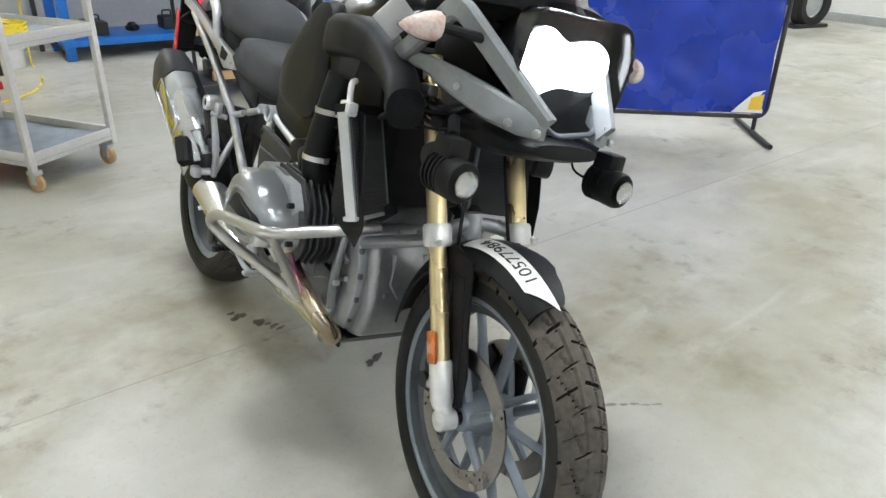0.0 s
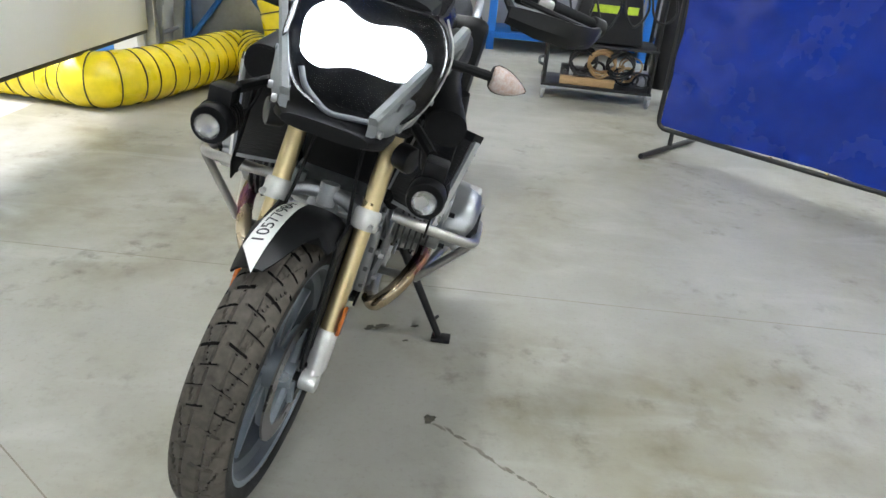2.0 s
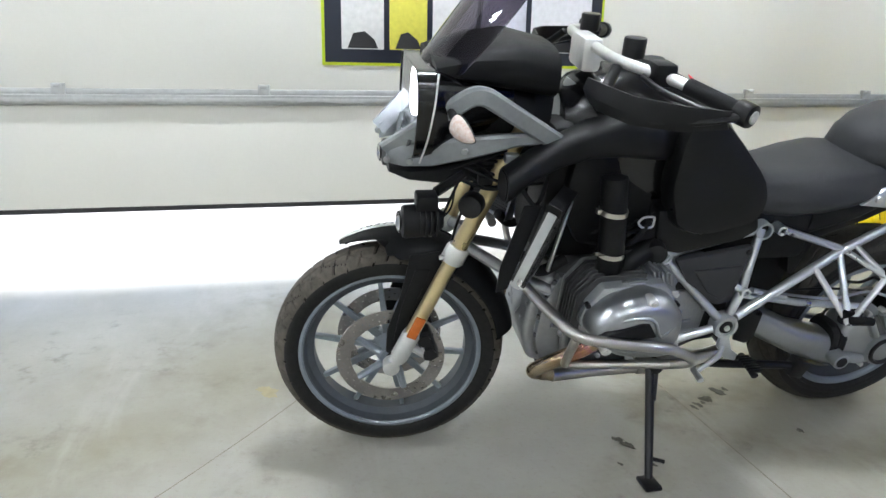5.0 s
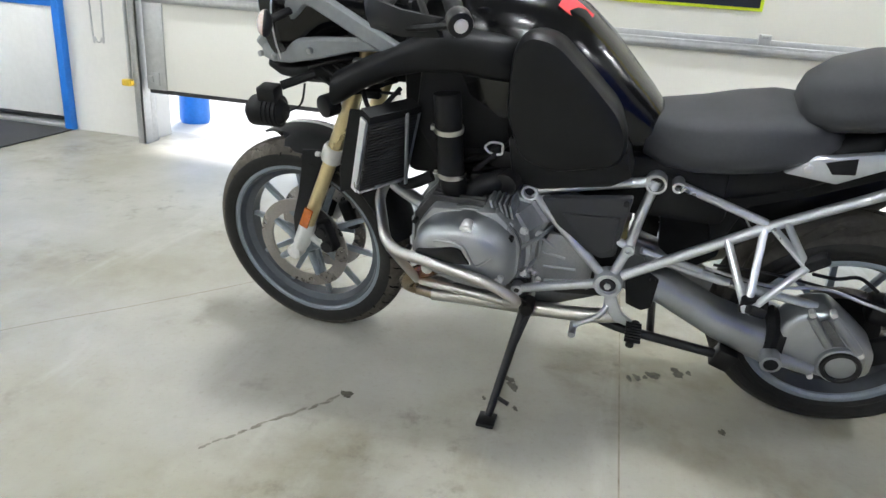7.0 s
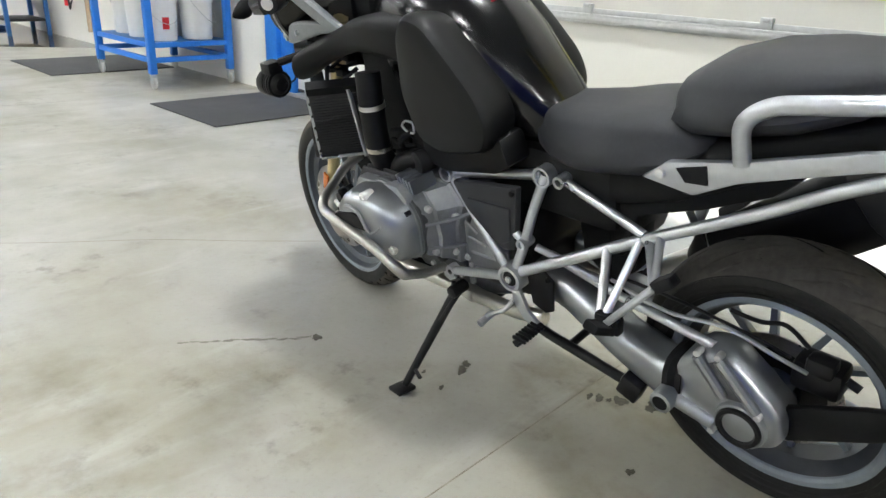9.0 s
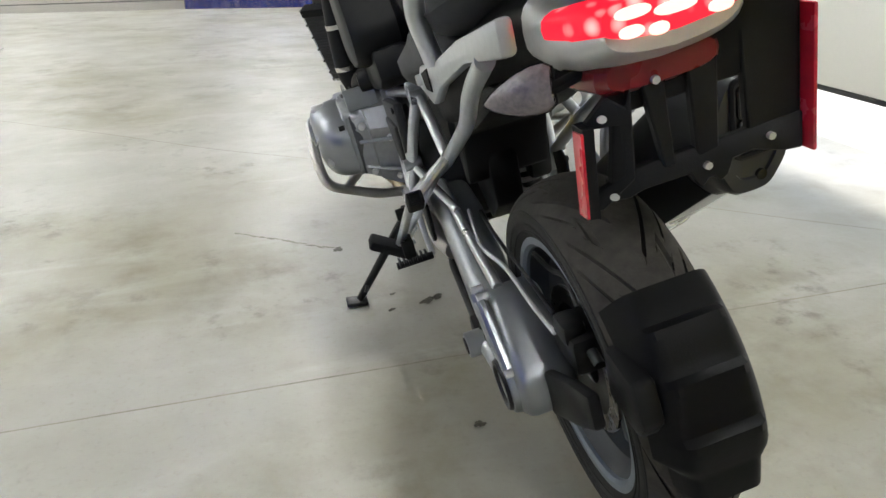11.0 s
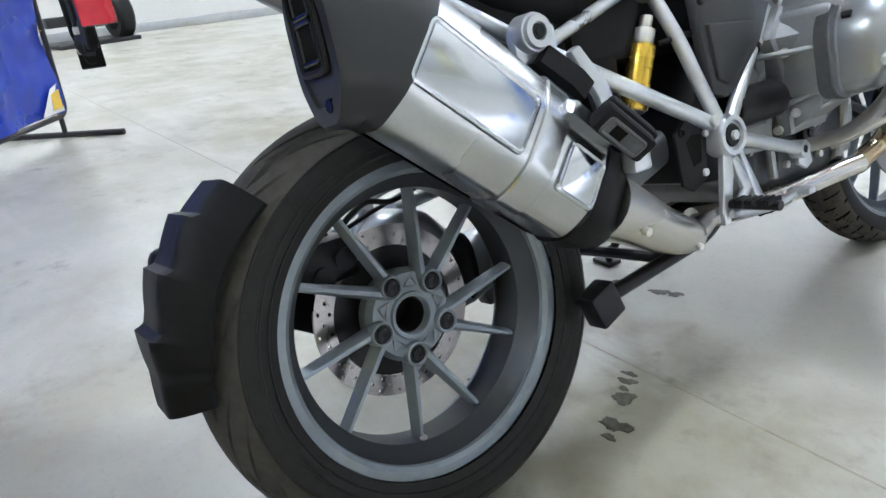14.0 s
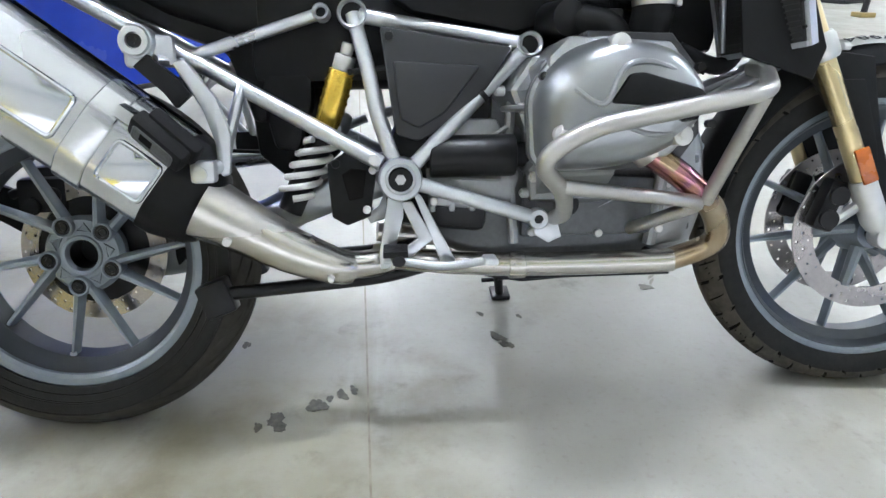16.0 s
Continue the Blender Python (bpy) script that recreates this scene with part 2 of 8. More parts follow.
M_redp = mat("red_paint", (0.62, 0.025, 0.03), 0.35, 0, 0.15, 40, 5, 0.05, 200)
M_white = mat("white_plastic", (0.72, 0.72, 0.70), 0.4, 0, 0.05, 30, 5)
M_curtain = mat("blue_curtain_vinyl", (0.008, 0.034, 0.33), 0.26, 0, 0.15, 14, 2.5, 0.8, 9, 0.06)
M_jointfill = mat("joint_filler", (0.17, 0.135, 0.085), 0.6, 0, 0.3, 20, 3, col2=(0.34, 0.315, 0.25))
M_crackfill = mat("crack_dirt", (0.22, 0.195, 0.15), 0.6, 0, 0.3, 20, 3)
M_stain = mat("oil_stain", (0.035, 0.033, 0.022), 0.36, 0, 0.5, 90, 30, 0.1, 200, spec=0.3, col2=(0.13, 0.12, 0.085))
M_wood = mat("bare_wood", (0.42, 0.27, 0.13), 0.65, 0, 0.25, 30, 6, 0.2, 90, stretch=(1, 8, 8))
M_asphalt = mat("pale_apron", (0.56, 0.55, 0.52), 0.85, 0, 0.12, 12, 0.8, 0.3, 60)
JY = -0.247
floor = part("floor", joined(box(-14, 2.30, -8, JY - 0.0022, -0.2, 0.0), box(-14, 2.30, JY + 0.0022, 16.5, -0.2, 0.0)), M_floor)
tagged(floor, "worn grey concrete floor with stains and a sawn joint", "floor", kind="structure")
part("joint", box(-14, 2.30, JY - 0.0022, JY + 0.0022, -0.1, -0.0006), M_jointfill, floor)
ground = part("ground", box(2.30, 400, -300, 300, -0.25, -0.012), M_asphalt)
tagged(ground, "pale concrete apron outside the open gap of the door", "ground", kind="structure")


def blot(x, y, r, seed, name="oil_stain", z=0.0012, lab="dark oil stain on the concrete", m=None, squash=0.7, turn=0.4):
    rnd = random.Random(seed)
    pts, ph = [], [rnd.uniform(0, 6.28) for _ in range(7)]
    for i in range(64):
        t = 6.283 * i / 64
        q = r * (1 + 0.22 * math.sin(2 * t + ph[0]) + 0.16 * math.sin(3 * t + ph[1]) + 0.10 * math.sin(5 * t + ph[2]) + 0.07 * math.sin(8 * t + ph[3]) + 0.05 * math.sin(13 * t + ph[4]) + 0.05 * math.sin(21 * t + ph[5]))
        u, v = q * math.cos(t), q * math.sin(t) * squash
        pts.append((x + u * math.cos(turn) - v * math.sin(turn), y + u * math.sin(turn) + v * math.cos(turn)))
    ob = part(name, prism(pts, 0.0003, z, "z"), m or M_stain)
    return tagged(ob, lab, "stain", "stains on the floor", "thing")


for k, (x, y, r, sq, tn) in enumerate(((-0.347, 0.501, 0.019, 0.8, 0.3), (-0.145, 0.06, 0.02, 0.6, 0.2), (-0.11, 0.075, 0.017, 0.7, 0.9), (-0.257, 0.038, 0.010, 0.8, 0.0), (-0.235, 0.13, 0.008, 0.8, 0.0), (-0.179, -0.523, 0.013, 0.7, 0.0), (0.07, -0.35, 0.024, 0.7, 1.0), (0.113, -0.425, 0.026, 0.75, 0.9), (0.04, -0.30, 0.016, 0.7, 1.0), (0.03, -0.275, 0.011, 0.7, 0.6), (0.05, -0.325, 0.010, 0.7, 0.6), (0.015, -0.28, 0.006, 0.9, 0.0), (0.125, -0.46, 0.012, 0.8, 0.4))):
    blot(x, y, r, k)
M_scuff = mat("floor_scuff", (0.16, 0.148, 0.11), 0.5, 0, 0.35, 60, 20, col2=(0.27, 0.255, 0.205))
rnd = random.Random(17)
for k in range(13):
    u = (k + 0.4 * rnd.random()) / 12
    blot(-0.375 - 0.29 * u + 0.006 * rnd.uniform(-1, 1), 0.52 + 0.22 * u + 0.006 * rnd.uniform(-1, 1), 0.017 - 0.006 * u + 0.004 * rnd.random(), 60 + k, "drip_stain", 0.001 + 0.00001 * k, "thin dark drip stain on the concrete", M_scuff, 0.28, 2.5 + 0.2 * rnd.uniform(-1, 1))
blot(0.42, 1.12, 0.045, 120, "yellow_stain", 0.0008, "faint yellow stain on the concrete", mat("yellowed_concrete", (0.36, 0.31, 0.18), 0.45, 0, 0.2, 40, 14), 0.6, 0.8)
crack = part("floor_crack", tube(smooth_line([(1.9, -0.16, 0.0002), (1.37, 0.25, 0.0002), (1.0, 0.55, 0.0002), (0.54, 0.88, 0.0002), (0.24, 1.10, 0.0002), (-0.09, 1.37, 0.0002), (-0.36, 1.61, 0.0002), (-0.8, 1.92, 0.0002), (-1.47, 2.48, 0.0002), (-2.6, 3.35, 0.0002)], 5), 0.0019, 6, flat=0.25), M_crackfill)
tagged(crack, "thin diagonal crack across the concrete floor", "crack")

# walls and ceiling; the east wall has the wide door opening and a blue door
DY0, DY1 = -2.86, 2.70
north = part("wall_north", box(-14, 2.30, 16.5, 16.7, 0, 5.2), M_wall)
tagged(north, "white far wall of the hall", "wall", kind="structure")
south = part("wall_south", box(-14, 2.30, -6.35, -6.15, 0, 5.2), M_gwall)
tagged(south, "light grey wall panelling behind the workbenches", "wall", kind="structure")
west = part("wall_west", box(-10.2, -10.0, -6.15, 16.5, 0, 5.2), M_wall)
tagged(west, "pale wall at the far side of the hall", "wall", kind="structure")
east = part("wall_east", joined(box(2.04, 2.24, 4.24, 16.5, 0, 5.2), box(2.04, 2.24, 2.76, 3.40, 0, 5.2), box(2.04, 2.24, 3.40, 4.24, 2.1, 5.2), box(2.04, 2.24, -6.15, DY0 - 0.05, 0, 5.2), box(2.04, 2.24, DY0 - 0.05, 2.76, 3.7, 5.2)), M_wall)
tagged(east, "white painted wall with a wide door opening", "wall", kind="structure")
# unseen, added to keep skylight out; grey so that less light bounces down
ceiling = part("ceiling", box(-10.2, 2.24, -6.35, 16.7, 5.2, 5.35), mat("unseen_ceiling_grey", (0.22, 0.22, 0.22), 0.6, 0, 0.1, 20, 1.0, 0.1, 90))
tagged(ceiling, "unseen grey ceiling closing the hall to the sky", "ceiling", kind="structure")

# sectional garage door, raised a little
gd = part("garage_door", box(1.95, 1.99, DY0, DY1, 0.345, 0.93, 0.004), M_doorpanel)
tagged(gd, "white sectional overhead door raised off the floor", "garage door", kind="structure")
# the topmost, unseen panels are added to block sun above the door
for k in range(5):
    z0 = 0.935 + 0.6 * k
    part("door_panel", box(1.95, 1.99, DY0, DY1, z0, z0 + 0.595, 0.004), M_doorpanel, gd)
part("bottom_seal", box(1.955, 1.985, DY0, DY1, 0.318, 0.345, 0.008), M_blackst, gd)
part("strut", joined(box(1.905, 1.95, DY0, DY1, 0.898, 0.912, 0.002), box(1.905, 1.912, DY0, DY1, 0.872, 0.9, 0.002), box(1.93, 1.95, DY0, DY1, 0.86, 0.875, 0.002), box(1.935, 1.95, DY0, DY1, 0.912, 0.94, 0.002)), M_galv, gd)
for y in (2.06, 1.1, 0.14, -0.8, -1.75, -2.6):
    part("hinge", joined(box(1.925, 1.95, y - 0.03, y + 0.03, 0.905, 0.965, 0.004), box(1.915, 1.935, y - 0.018, y + 0.018, 0.945, 0.962, 0.004)), M_galv, gd)
part("end_stile", box(1.938, 1.952, DY1 - 0.13, DY1, 0.345, 0.93, 0.002), M_galv, gd)
part("corner_bracket", joined(box(1.93, 1.94, DY1 - 0.09, DY1 - 0.03, 0.37, 0.45, 0.003), box(1.92, 1.932, DY1 - 0.05, DY1 - 0.01, 0.39, 0.43, 0.003)), M_galv, gd)
for k, y in enumerate((DY1 + 0.02, DY0 - 0.05)):
    tr = part("door_track", joined(box(1.90, 1.985, y, y + 0.012, 0, 3.6, 0.002), box(1.90, 1.912, y, y + 0.05, 0, 3.6, 0.002), box(1.985, 2.04, y, y + 0.05, 0, 3.6, 0.002)), M_galv)
    tagged(tr, "galvanised vertical track of the overhead door", "door track", kind="structure")
sensor = part("door_sensor", joined(box(1.89, 1.935, 2.79, 2.85, 0.355, 0.395, 0.006), box(1.90, 1.92, 2.75, 2.80, 0.36, 0.39, 0.004)), M_cream)
tagged(sensor, "small yellow light sensor beside the door track", "sensor")
conduit = part("conduit", joined(tube([(2.02, 2.88, 0.38), (2.02, 2.88, 3.0)], 0.011, 10), tube([(2.02, 2.88, 0.38), (1.93, 2.83, 0.375)], 0.006, 8)), M_galv)
tagged(conduit, "grey conduit pipe running up the wall", "conduit")
chain = thing("hoist_chain", None, "thin steel hoist chain hanging in a loop", "chain")
cpts = [(2.0, 3.02, 2.4), (2.0, 3.03, 0.75), (2.0, 3.045, 0.62), (2.0, 3.07, 0.59), (2.0, 3.095, 0.62), (2.0, 3.11, 0.75), (2.0, 3.12, 2.4)]
part("chain_line", tube(smooth_line(cpts, 6), 0.0055, 6), M_galv, chain)

# sign above the strut
sign = thing("garage_banner", None, "black banner with a lime border and pale picture fields", "banner")
part("border", box(1.938, 1.944, -0.76, 0.80, 1.068, 1.75, 0.001), mat("lime_border", (0.55, 0.68, 0.02), 0.5), sign)
part("field", box(1.934, 1.941, -0.745, 0.785, 1.083, 1.735, 0.001), mat("banner_black", (0.012, 0.016, 0.03), 0.4), sign)
for k, (a, b, c) in enumerate(((0.70, 0.48, (0.75, 0.75, 0.74)), (0.45, 0.25, (0.75, 0.7, 0.1)), (0.22, 0.0, (0.72, 0.72, 0.74)), (-0.03, -0.3, (0.6, 0.6, 0.68)), (-0.33, -0.68, (0.68, 0.68, 0.72)))):
    part("picture_field", box(1.930, 1.937, b, a, 1.15, 1.5, 0.001), mat("banner_field", c, 0.5), sign)
    part("dark_shape", prism([(b + 0.03, 1.155), (b + 0.05, 1.20), (b + 0.1, 1.24), (a - 0.06, 1.23), (a - 0.03, 1.155)], 1.926, 1.931, bevel=0.002, seg=1), M_blackst, sign)

# blue personnel door in its frame
door = thing("door_1", None, "blue door frame round a white lower door panel", "door", kind="structure")
part("door_frame", box(1.985, 2.045, 4.20, 4.37, 0, 2.15, 0.004), M_blue, door)
part("door_frame", box(1.985, 2.045, 3.335, 3.385, 0, 2.15, 0.004), M_blue, door)
part("door_frame", box(1.985, 2.045, 3.335, 4.37, 2.1, 2.18, 0.004), M_blue, door)
part("door_leaf", box(2.07, 2.11, 3.40, 4.24, 0.07, 0.775, 0.004), M_white, door)
part("door_rail", box(2.06, 2.11, 3.40, 4.24, 0.775, 2.1, 0.004), M_blue, door)
part("door_stop", box(2.03, 2.10, 4.02, 4.24, 0, 2.1, 0.004), M_blue, door)
part("door_sweep", box(2.065, 2.10, 3.40, 4.02, 0.045, 0.07, 0.004), M_blackst, door)
part("threshold", box(2.0, 2.30, 3.385, 4.24, 0, 0.035, 0.004), M_galv, door)
part("door_backing", box(2.2, 2.24, 3.38, 4.26, 0.0, 2.12), M_white, door)
for x0, x1, y0, y1 in ((0.89, 2.02, 3.335, 4.335), (0.75, 1.95, 6.05, 7.2)):
    mt = part("floor_mat", box(x0, x1, y0, y1, 0.001, 0.010, 0.003), M_matting)
    tagged(mt, "dark grey rubber floor mat on the concrete", "floor mat", "rubber mats")

# outside: blue post and barrel, building far over the apron
post = part("bollard", joined(lathe([(0.0, 0.0), (0.075, 0.0), (0.075, 1.0), (0.06, 1.05), (0.0, 1.07)], "z", 24, (2.40, 3.0, -0.012))), mat("pale_blue", (0.16, 0.48, 0.78), 0.5))
tagged(post, "light blue bollard beside the door outside", "bollard")
drum = part("drum", lathe([(0.0, 0.0), (0.1, 0.0), (0.11, 0.03), (0.105, 0.3), (0.115, 0.31), (0.105, 0.33), (0.11, 0.6), (0.1, 0.62), (0.0, 0.6)], "z", 32, (2.72, 2.88, -0.012)), M_blue)
tagged(drum, "blue plastic drum standing outside the door", "drum")
tarp = part("tarpaulin", loft([oval(2.9, -2.8, 0.15, 0.35, 0.17, 20, 3), oval(2.9, -3.6, 0.17, 0.38, 0.19, 20, 3), oval(2.9, -4.4, 0.15, 0.33, 0.17, 20, 3)]), mat("blue_tarp", (0.08, 0.3, 0.75), 0.5, 0, 0.2, 12, 4, 0.4, 20))
tagged(tarp, "blue tarpaulin bundle on the apron outside", "tarpaulin")
far = part("far_building", box(45, 60, -60, 60, -0.012, 7), mat("far_wall", (0.6, 0.58, 0.54), 0.8, 0, 0.1, 2, 0.3))
tagged(far, "pale building across the apron", "building")

# ---------------------------------------------------------------- ceiling lights
M_tubes = glow("light_panel", (0.975, 1.0, 0.985), 118.0)
cl = thing("ceiling_light", pose(0.15, 5.5, 4.9), "white high-bay ceiling light", "ceiling light", "hall lights")
part("housing", box(-0.22, 0.22, -0.32, 0.32, 0.0, 0.09, 0.01), M_white, cl)
part("diffuser", box(-0.19, 0.19, -0.29, 0.29, -0.012, 0.0), M_tubes, cl)
part("hanger", tube([(0, -0.2, 0.09), (0, -0.2, 0.31)], 0.006, 6), M_galv, cl)
part("hanger", tube([(0, 0.2, 0.09), (0, 0.2, 0.31)], 0.006, 6), M_galv, cl)
for x in (0.15, -5.1, -9.6):
    for y in (-5.6, 0.1, 5.5, 11.2, 15.8):
        if (x, y) != (0.15, 5.5):
            copy_thing(cl, pose(x, y, 4.9))


# ---------------------------------------------------------------- the motorcycle
M_tyre = mat("tyre_rubber", (0.008, 0.008, 0.0085), 0.55, 0, 0.4, 70, 9, 0.35, 220, spec=0.3, col2=(0.015, 0.0143, 0.0132))
M_tread = mat("dusty_tread", (0.044, 0.0405, 0.035), 0.75, 0, 0.4, 60, 7, 0.3, 260, spec=0.2)
M_dust = mat("worn_dusty_tread", (0.075, 0.067, 0.056), 0.78, 0, 0.4, 60, 7, 0.3, 260, spec=0.2)
M_groove = mat("tread_groove", (0.008, 0.0075, 0.007), 0.9, 0, 0.2, spec=0.1)
M_rim = mat("grey_wheel_paint", (0.22, 0.25, 0.285), 0.38, 0.3, 0.12, 50, 4, 0.05, 300)
M_frame = mat("silver_frame_paint", (0.60, 0.62, 0.65), 0.34, 0.85, 0.08, 60, 5, 0.05, 250)
M_alu = mat("cast_aluminium", (0.36, 0.37, 0.38), 0.44, 0.8, 0.10, 140, 9, 0.12, 500)
M_sump = mat("grey_sump_casting", (0.13, 0.135, 0.14), 0.5, 0.7, 0.2, 90, 9, 0.15, 400)
M_cast = mat("pale_casting", (0.33, 0.34, 0.35), 0.42, 0.7, 0.12, 60, 6, 0.15, 300)
M_fin = mat("dark_fins", (0.06, 0.06, 0.063), 0.42, 0.5, 0.25, 60, 8, 0.15, 300)
M_steel = mat("brushed_stainless", (0.62, 0.6, 0.56), 0.28, 1.0, 0.08, 220, 5, 0.08, 400, stretch=(1, 0.12, 1))
M_bar = mat("satin_bent_tube", (0.50, 0.49, 0.47), 0.36, 1.0, 0.08, 160, 5, 0.06, 400, stretch=(1, 0.12, 1))
M_can = mat("satin_silencer", (0.60, 0.615, 0.63), 0.26, 1.0, 0.06, 180, 3, 0.05, 300)
M_header = mat("heat_stained_pipe", (0.42, 0.27, 0.13), 0.24, 1.0, 0.3, 16, 7, 0.04, 200, col2=(0.56, 0.50, 0.38))
M_gold = mat("gold_anodised", (0.64, 0.53, 0.30), 0.3, 0.9, 0.07, 60, 6, 0.03, 200)
M_plast = mat("black_plastic", (0.006, 0.0062, 0.0068), 0.5, 0, 0.25, 80, 6, 0.2, 420, spec=0.2)
M_gloss = mat("gloss_black_paint", (0.003, 0.003, 0.0035), 0.2, 0, 0.2, 20, 3, coat=0.25, spread=0.03, spec=0.35)
M_satin = mat("satin_black_panel", (0.005, 0.0053, 0.006), 0.44, 0, 0.2, 60, 4, 0.06, 300, spec=0.25)
M_trim = mat("dark_trim_plastic", (0.07, 0.075, 0.082), 0.4, 0, 0.1, 70, 5)
M_side = mat("dark_grey_plastic", (0.022, 0.023, 0.026), 0.48, 0, 0.12, 70, 5, 0.1, 400)
M_core = mat("radiator_core", (0.05, 0.05, 0.052), 0.5, 0.5, 0.15, 300, 8, 0.3, 500)
M_seat = mat("seat_vinyl", (0.028, 0.0295, 0.033), 0.6, 0, 0.15, 120, 5, 0.35, 700, spec=0.4)
M_beak = mat("granite_grey_plastic", (0.21, 0.222, 0.232), 0.5, 0.1, 0.12, 70, 5, 0.12, 400)
M_pale = mat("pale_cast_metal", (0.66, 0.66, 0.65), 0.36, 0.6, 0.1, 60, 9, 0.1, 300)
M_disc = mat("brake_steel", (0.32, 0.30, 0.29), 0.3, 1.0, 0.12, 120, 12, 0.05, 400)
M_dark = mat("dark_metal", (0.012, 0.012, 0.013), 0.4, 0.5, 0.25, 70, 8, 0.1, 300)
M_rubber = mat("rubber", (0.007, 0.007, 0.008), 0.75, 0, 0.25, 60, 6, 0.3, 200, spec=0.25)
M_amber = mat("amber_reflector", (0.5, 0.13, 0.02), 0.25, 0, 0.15, 90, 20, coat=0.5)
M_red = mat("red_reflector", (0.55, 0.02, 0.04), 0.25, 0, 0.15, 90, 20, coat=0.5)
M_goldshock = mat("gold_shock_body", (0.75, 0.52, 0.08), 0.28, 0.8, 0.1, 40, 6)
M_paper = mat("paper", (0.75, 0.75, 0.73), 0.7, 0, 0.04, 60, 6)
M_ink = mat("ink", (0.02, 0.02, 0.03), 0.6)
M_indlens = mat("clear_indicator_plastic", (0.50, 0.30, 0.22), 0.16, 0, 0.1, 160, 34, 0.5, 160, 0.05, coat=0.6, col2=(0.62, 0.58, 0.56))
M_thin = clear("thin_lens", (0.97, 0.97, 0.97), 0.02, 1.12)
M_chrome = mat("bright_reflector", (0.62, 0.62, 0.63), 0.22, 0.9, 0.05, 30, 8, 0.3, 120)
M_smoke = clear("smoked_screen", (0.16, 0.14, 0.17), 0.03)
M_lamp = glow("led_lamp", (0.93, 0.97, 1.0), 10.0)
# clear indicator plastic for the rear pair, their shadow painted into the colour
M_indshade = mat("shaded_indicator_plastic", (0.13, 0.12, 0.13), 0.2, 0, 0.1, 160, 34, 0.5, 160, 0.05, coat=0.5, col2=(0.26, 0.22, 0.22))
M_hug = mat("matt_black_mudguard", (0.0045, 0.0046, 0.005), 0.5, 0, 0.25, 80, 6, 0.15, 420, spec=0.14)
M_cap = mat("grey_black_cap", (0.020, 0.0215, 0.024), 0.42, 0, 0.12, 60, 4, 0.08, 400, spec=0.5)
M_polish = mat("polished_panel", (0.66, 0.69, 0.73), 0.15, 1.0, 0.03, 120, 3, 0.02, 200)
M_heat = mat("heat_tinted_steel", (0.55, 0.30, 0.10), 0.2, 1.0, 0.1, 40, 10, col2=(0.32, 0.12, 0.34))
def lens_glow():
    """A red lens with small bright lamps behind it."""
    m = glow("tail_lamp", (0.85, 0.012, 0.03), 0.9)
    n, lk = m.node_tree.nodes, m.node_tree.links.new
    v, tc, r = n.new("ShaderNodeTexVoronoi"), n.new("ShaderNodeTexCoord"), n.new("ShaderNodeValToRGB")
    v.inputs["Scale"].default_value = 42
    r.color_ramp.elements[0].position, r.color_ramp.elements[0].color = 0.12, (1.0, 0.50, 0.46, 1)
    r.color_ramp.elements[1].position, r.color_ramp.elements[1].color = 0.42, (0.75, 0.010, 0.028, 1)
    lk(tc.outputs["Object"], v.inputs["Vector"])
    lk(v.outputs["Distance"], r.inputs["Fac"])
    lk(r.outputs["Color"], n["Principled BSDF"].inputs["Emission Color"])
    return m


M_tail = lens_glow()
M_led = glow("tail_led", (1.0, 0.42, 0.34), 1.6)
M_reflector = mat("dark_red_reflector", (0.16, 0.008, 0.012), 0.25, 0, 0.1, 80, 5)

BIKE = pose(0.068, 0, 0, 0, 0, -2.5) @ pose(0, 0, 0, 0, -13.7, 0)
bike = thing("motorcycle", BIKE, "black adventure motorcycle with panels missing, leaning on its side stand", "motorcycle")
HEAD, AXIS = Vector((0, 0.5, 0.95)), Vector((0, -0.39, 0.92)).normalized()
STEER = Matrix.Translation(HEAD) @ Matrix.Rotation(radians(-5.5), 4, AXIS) @ Matrix.Translation(-HEAD)


def steered(bm):
    return moved(bm, STEER)


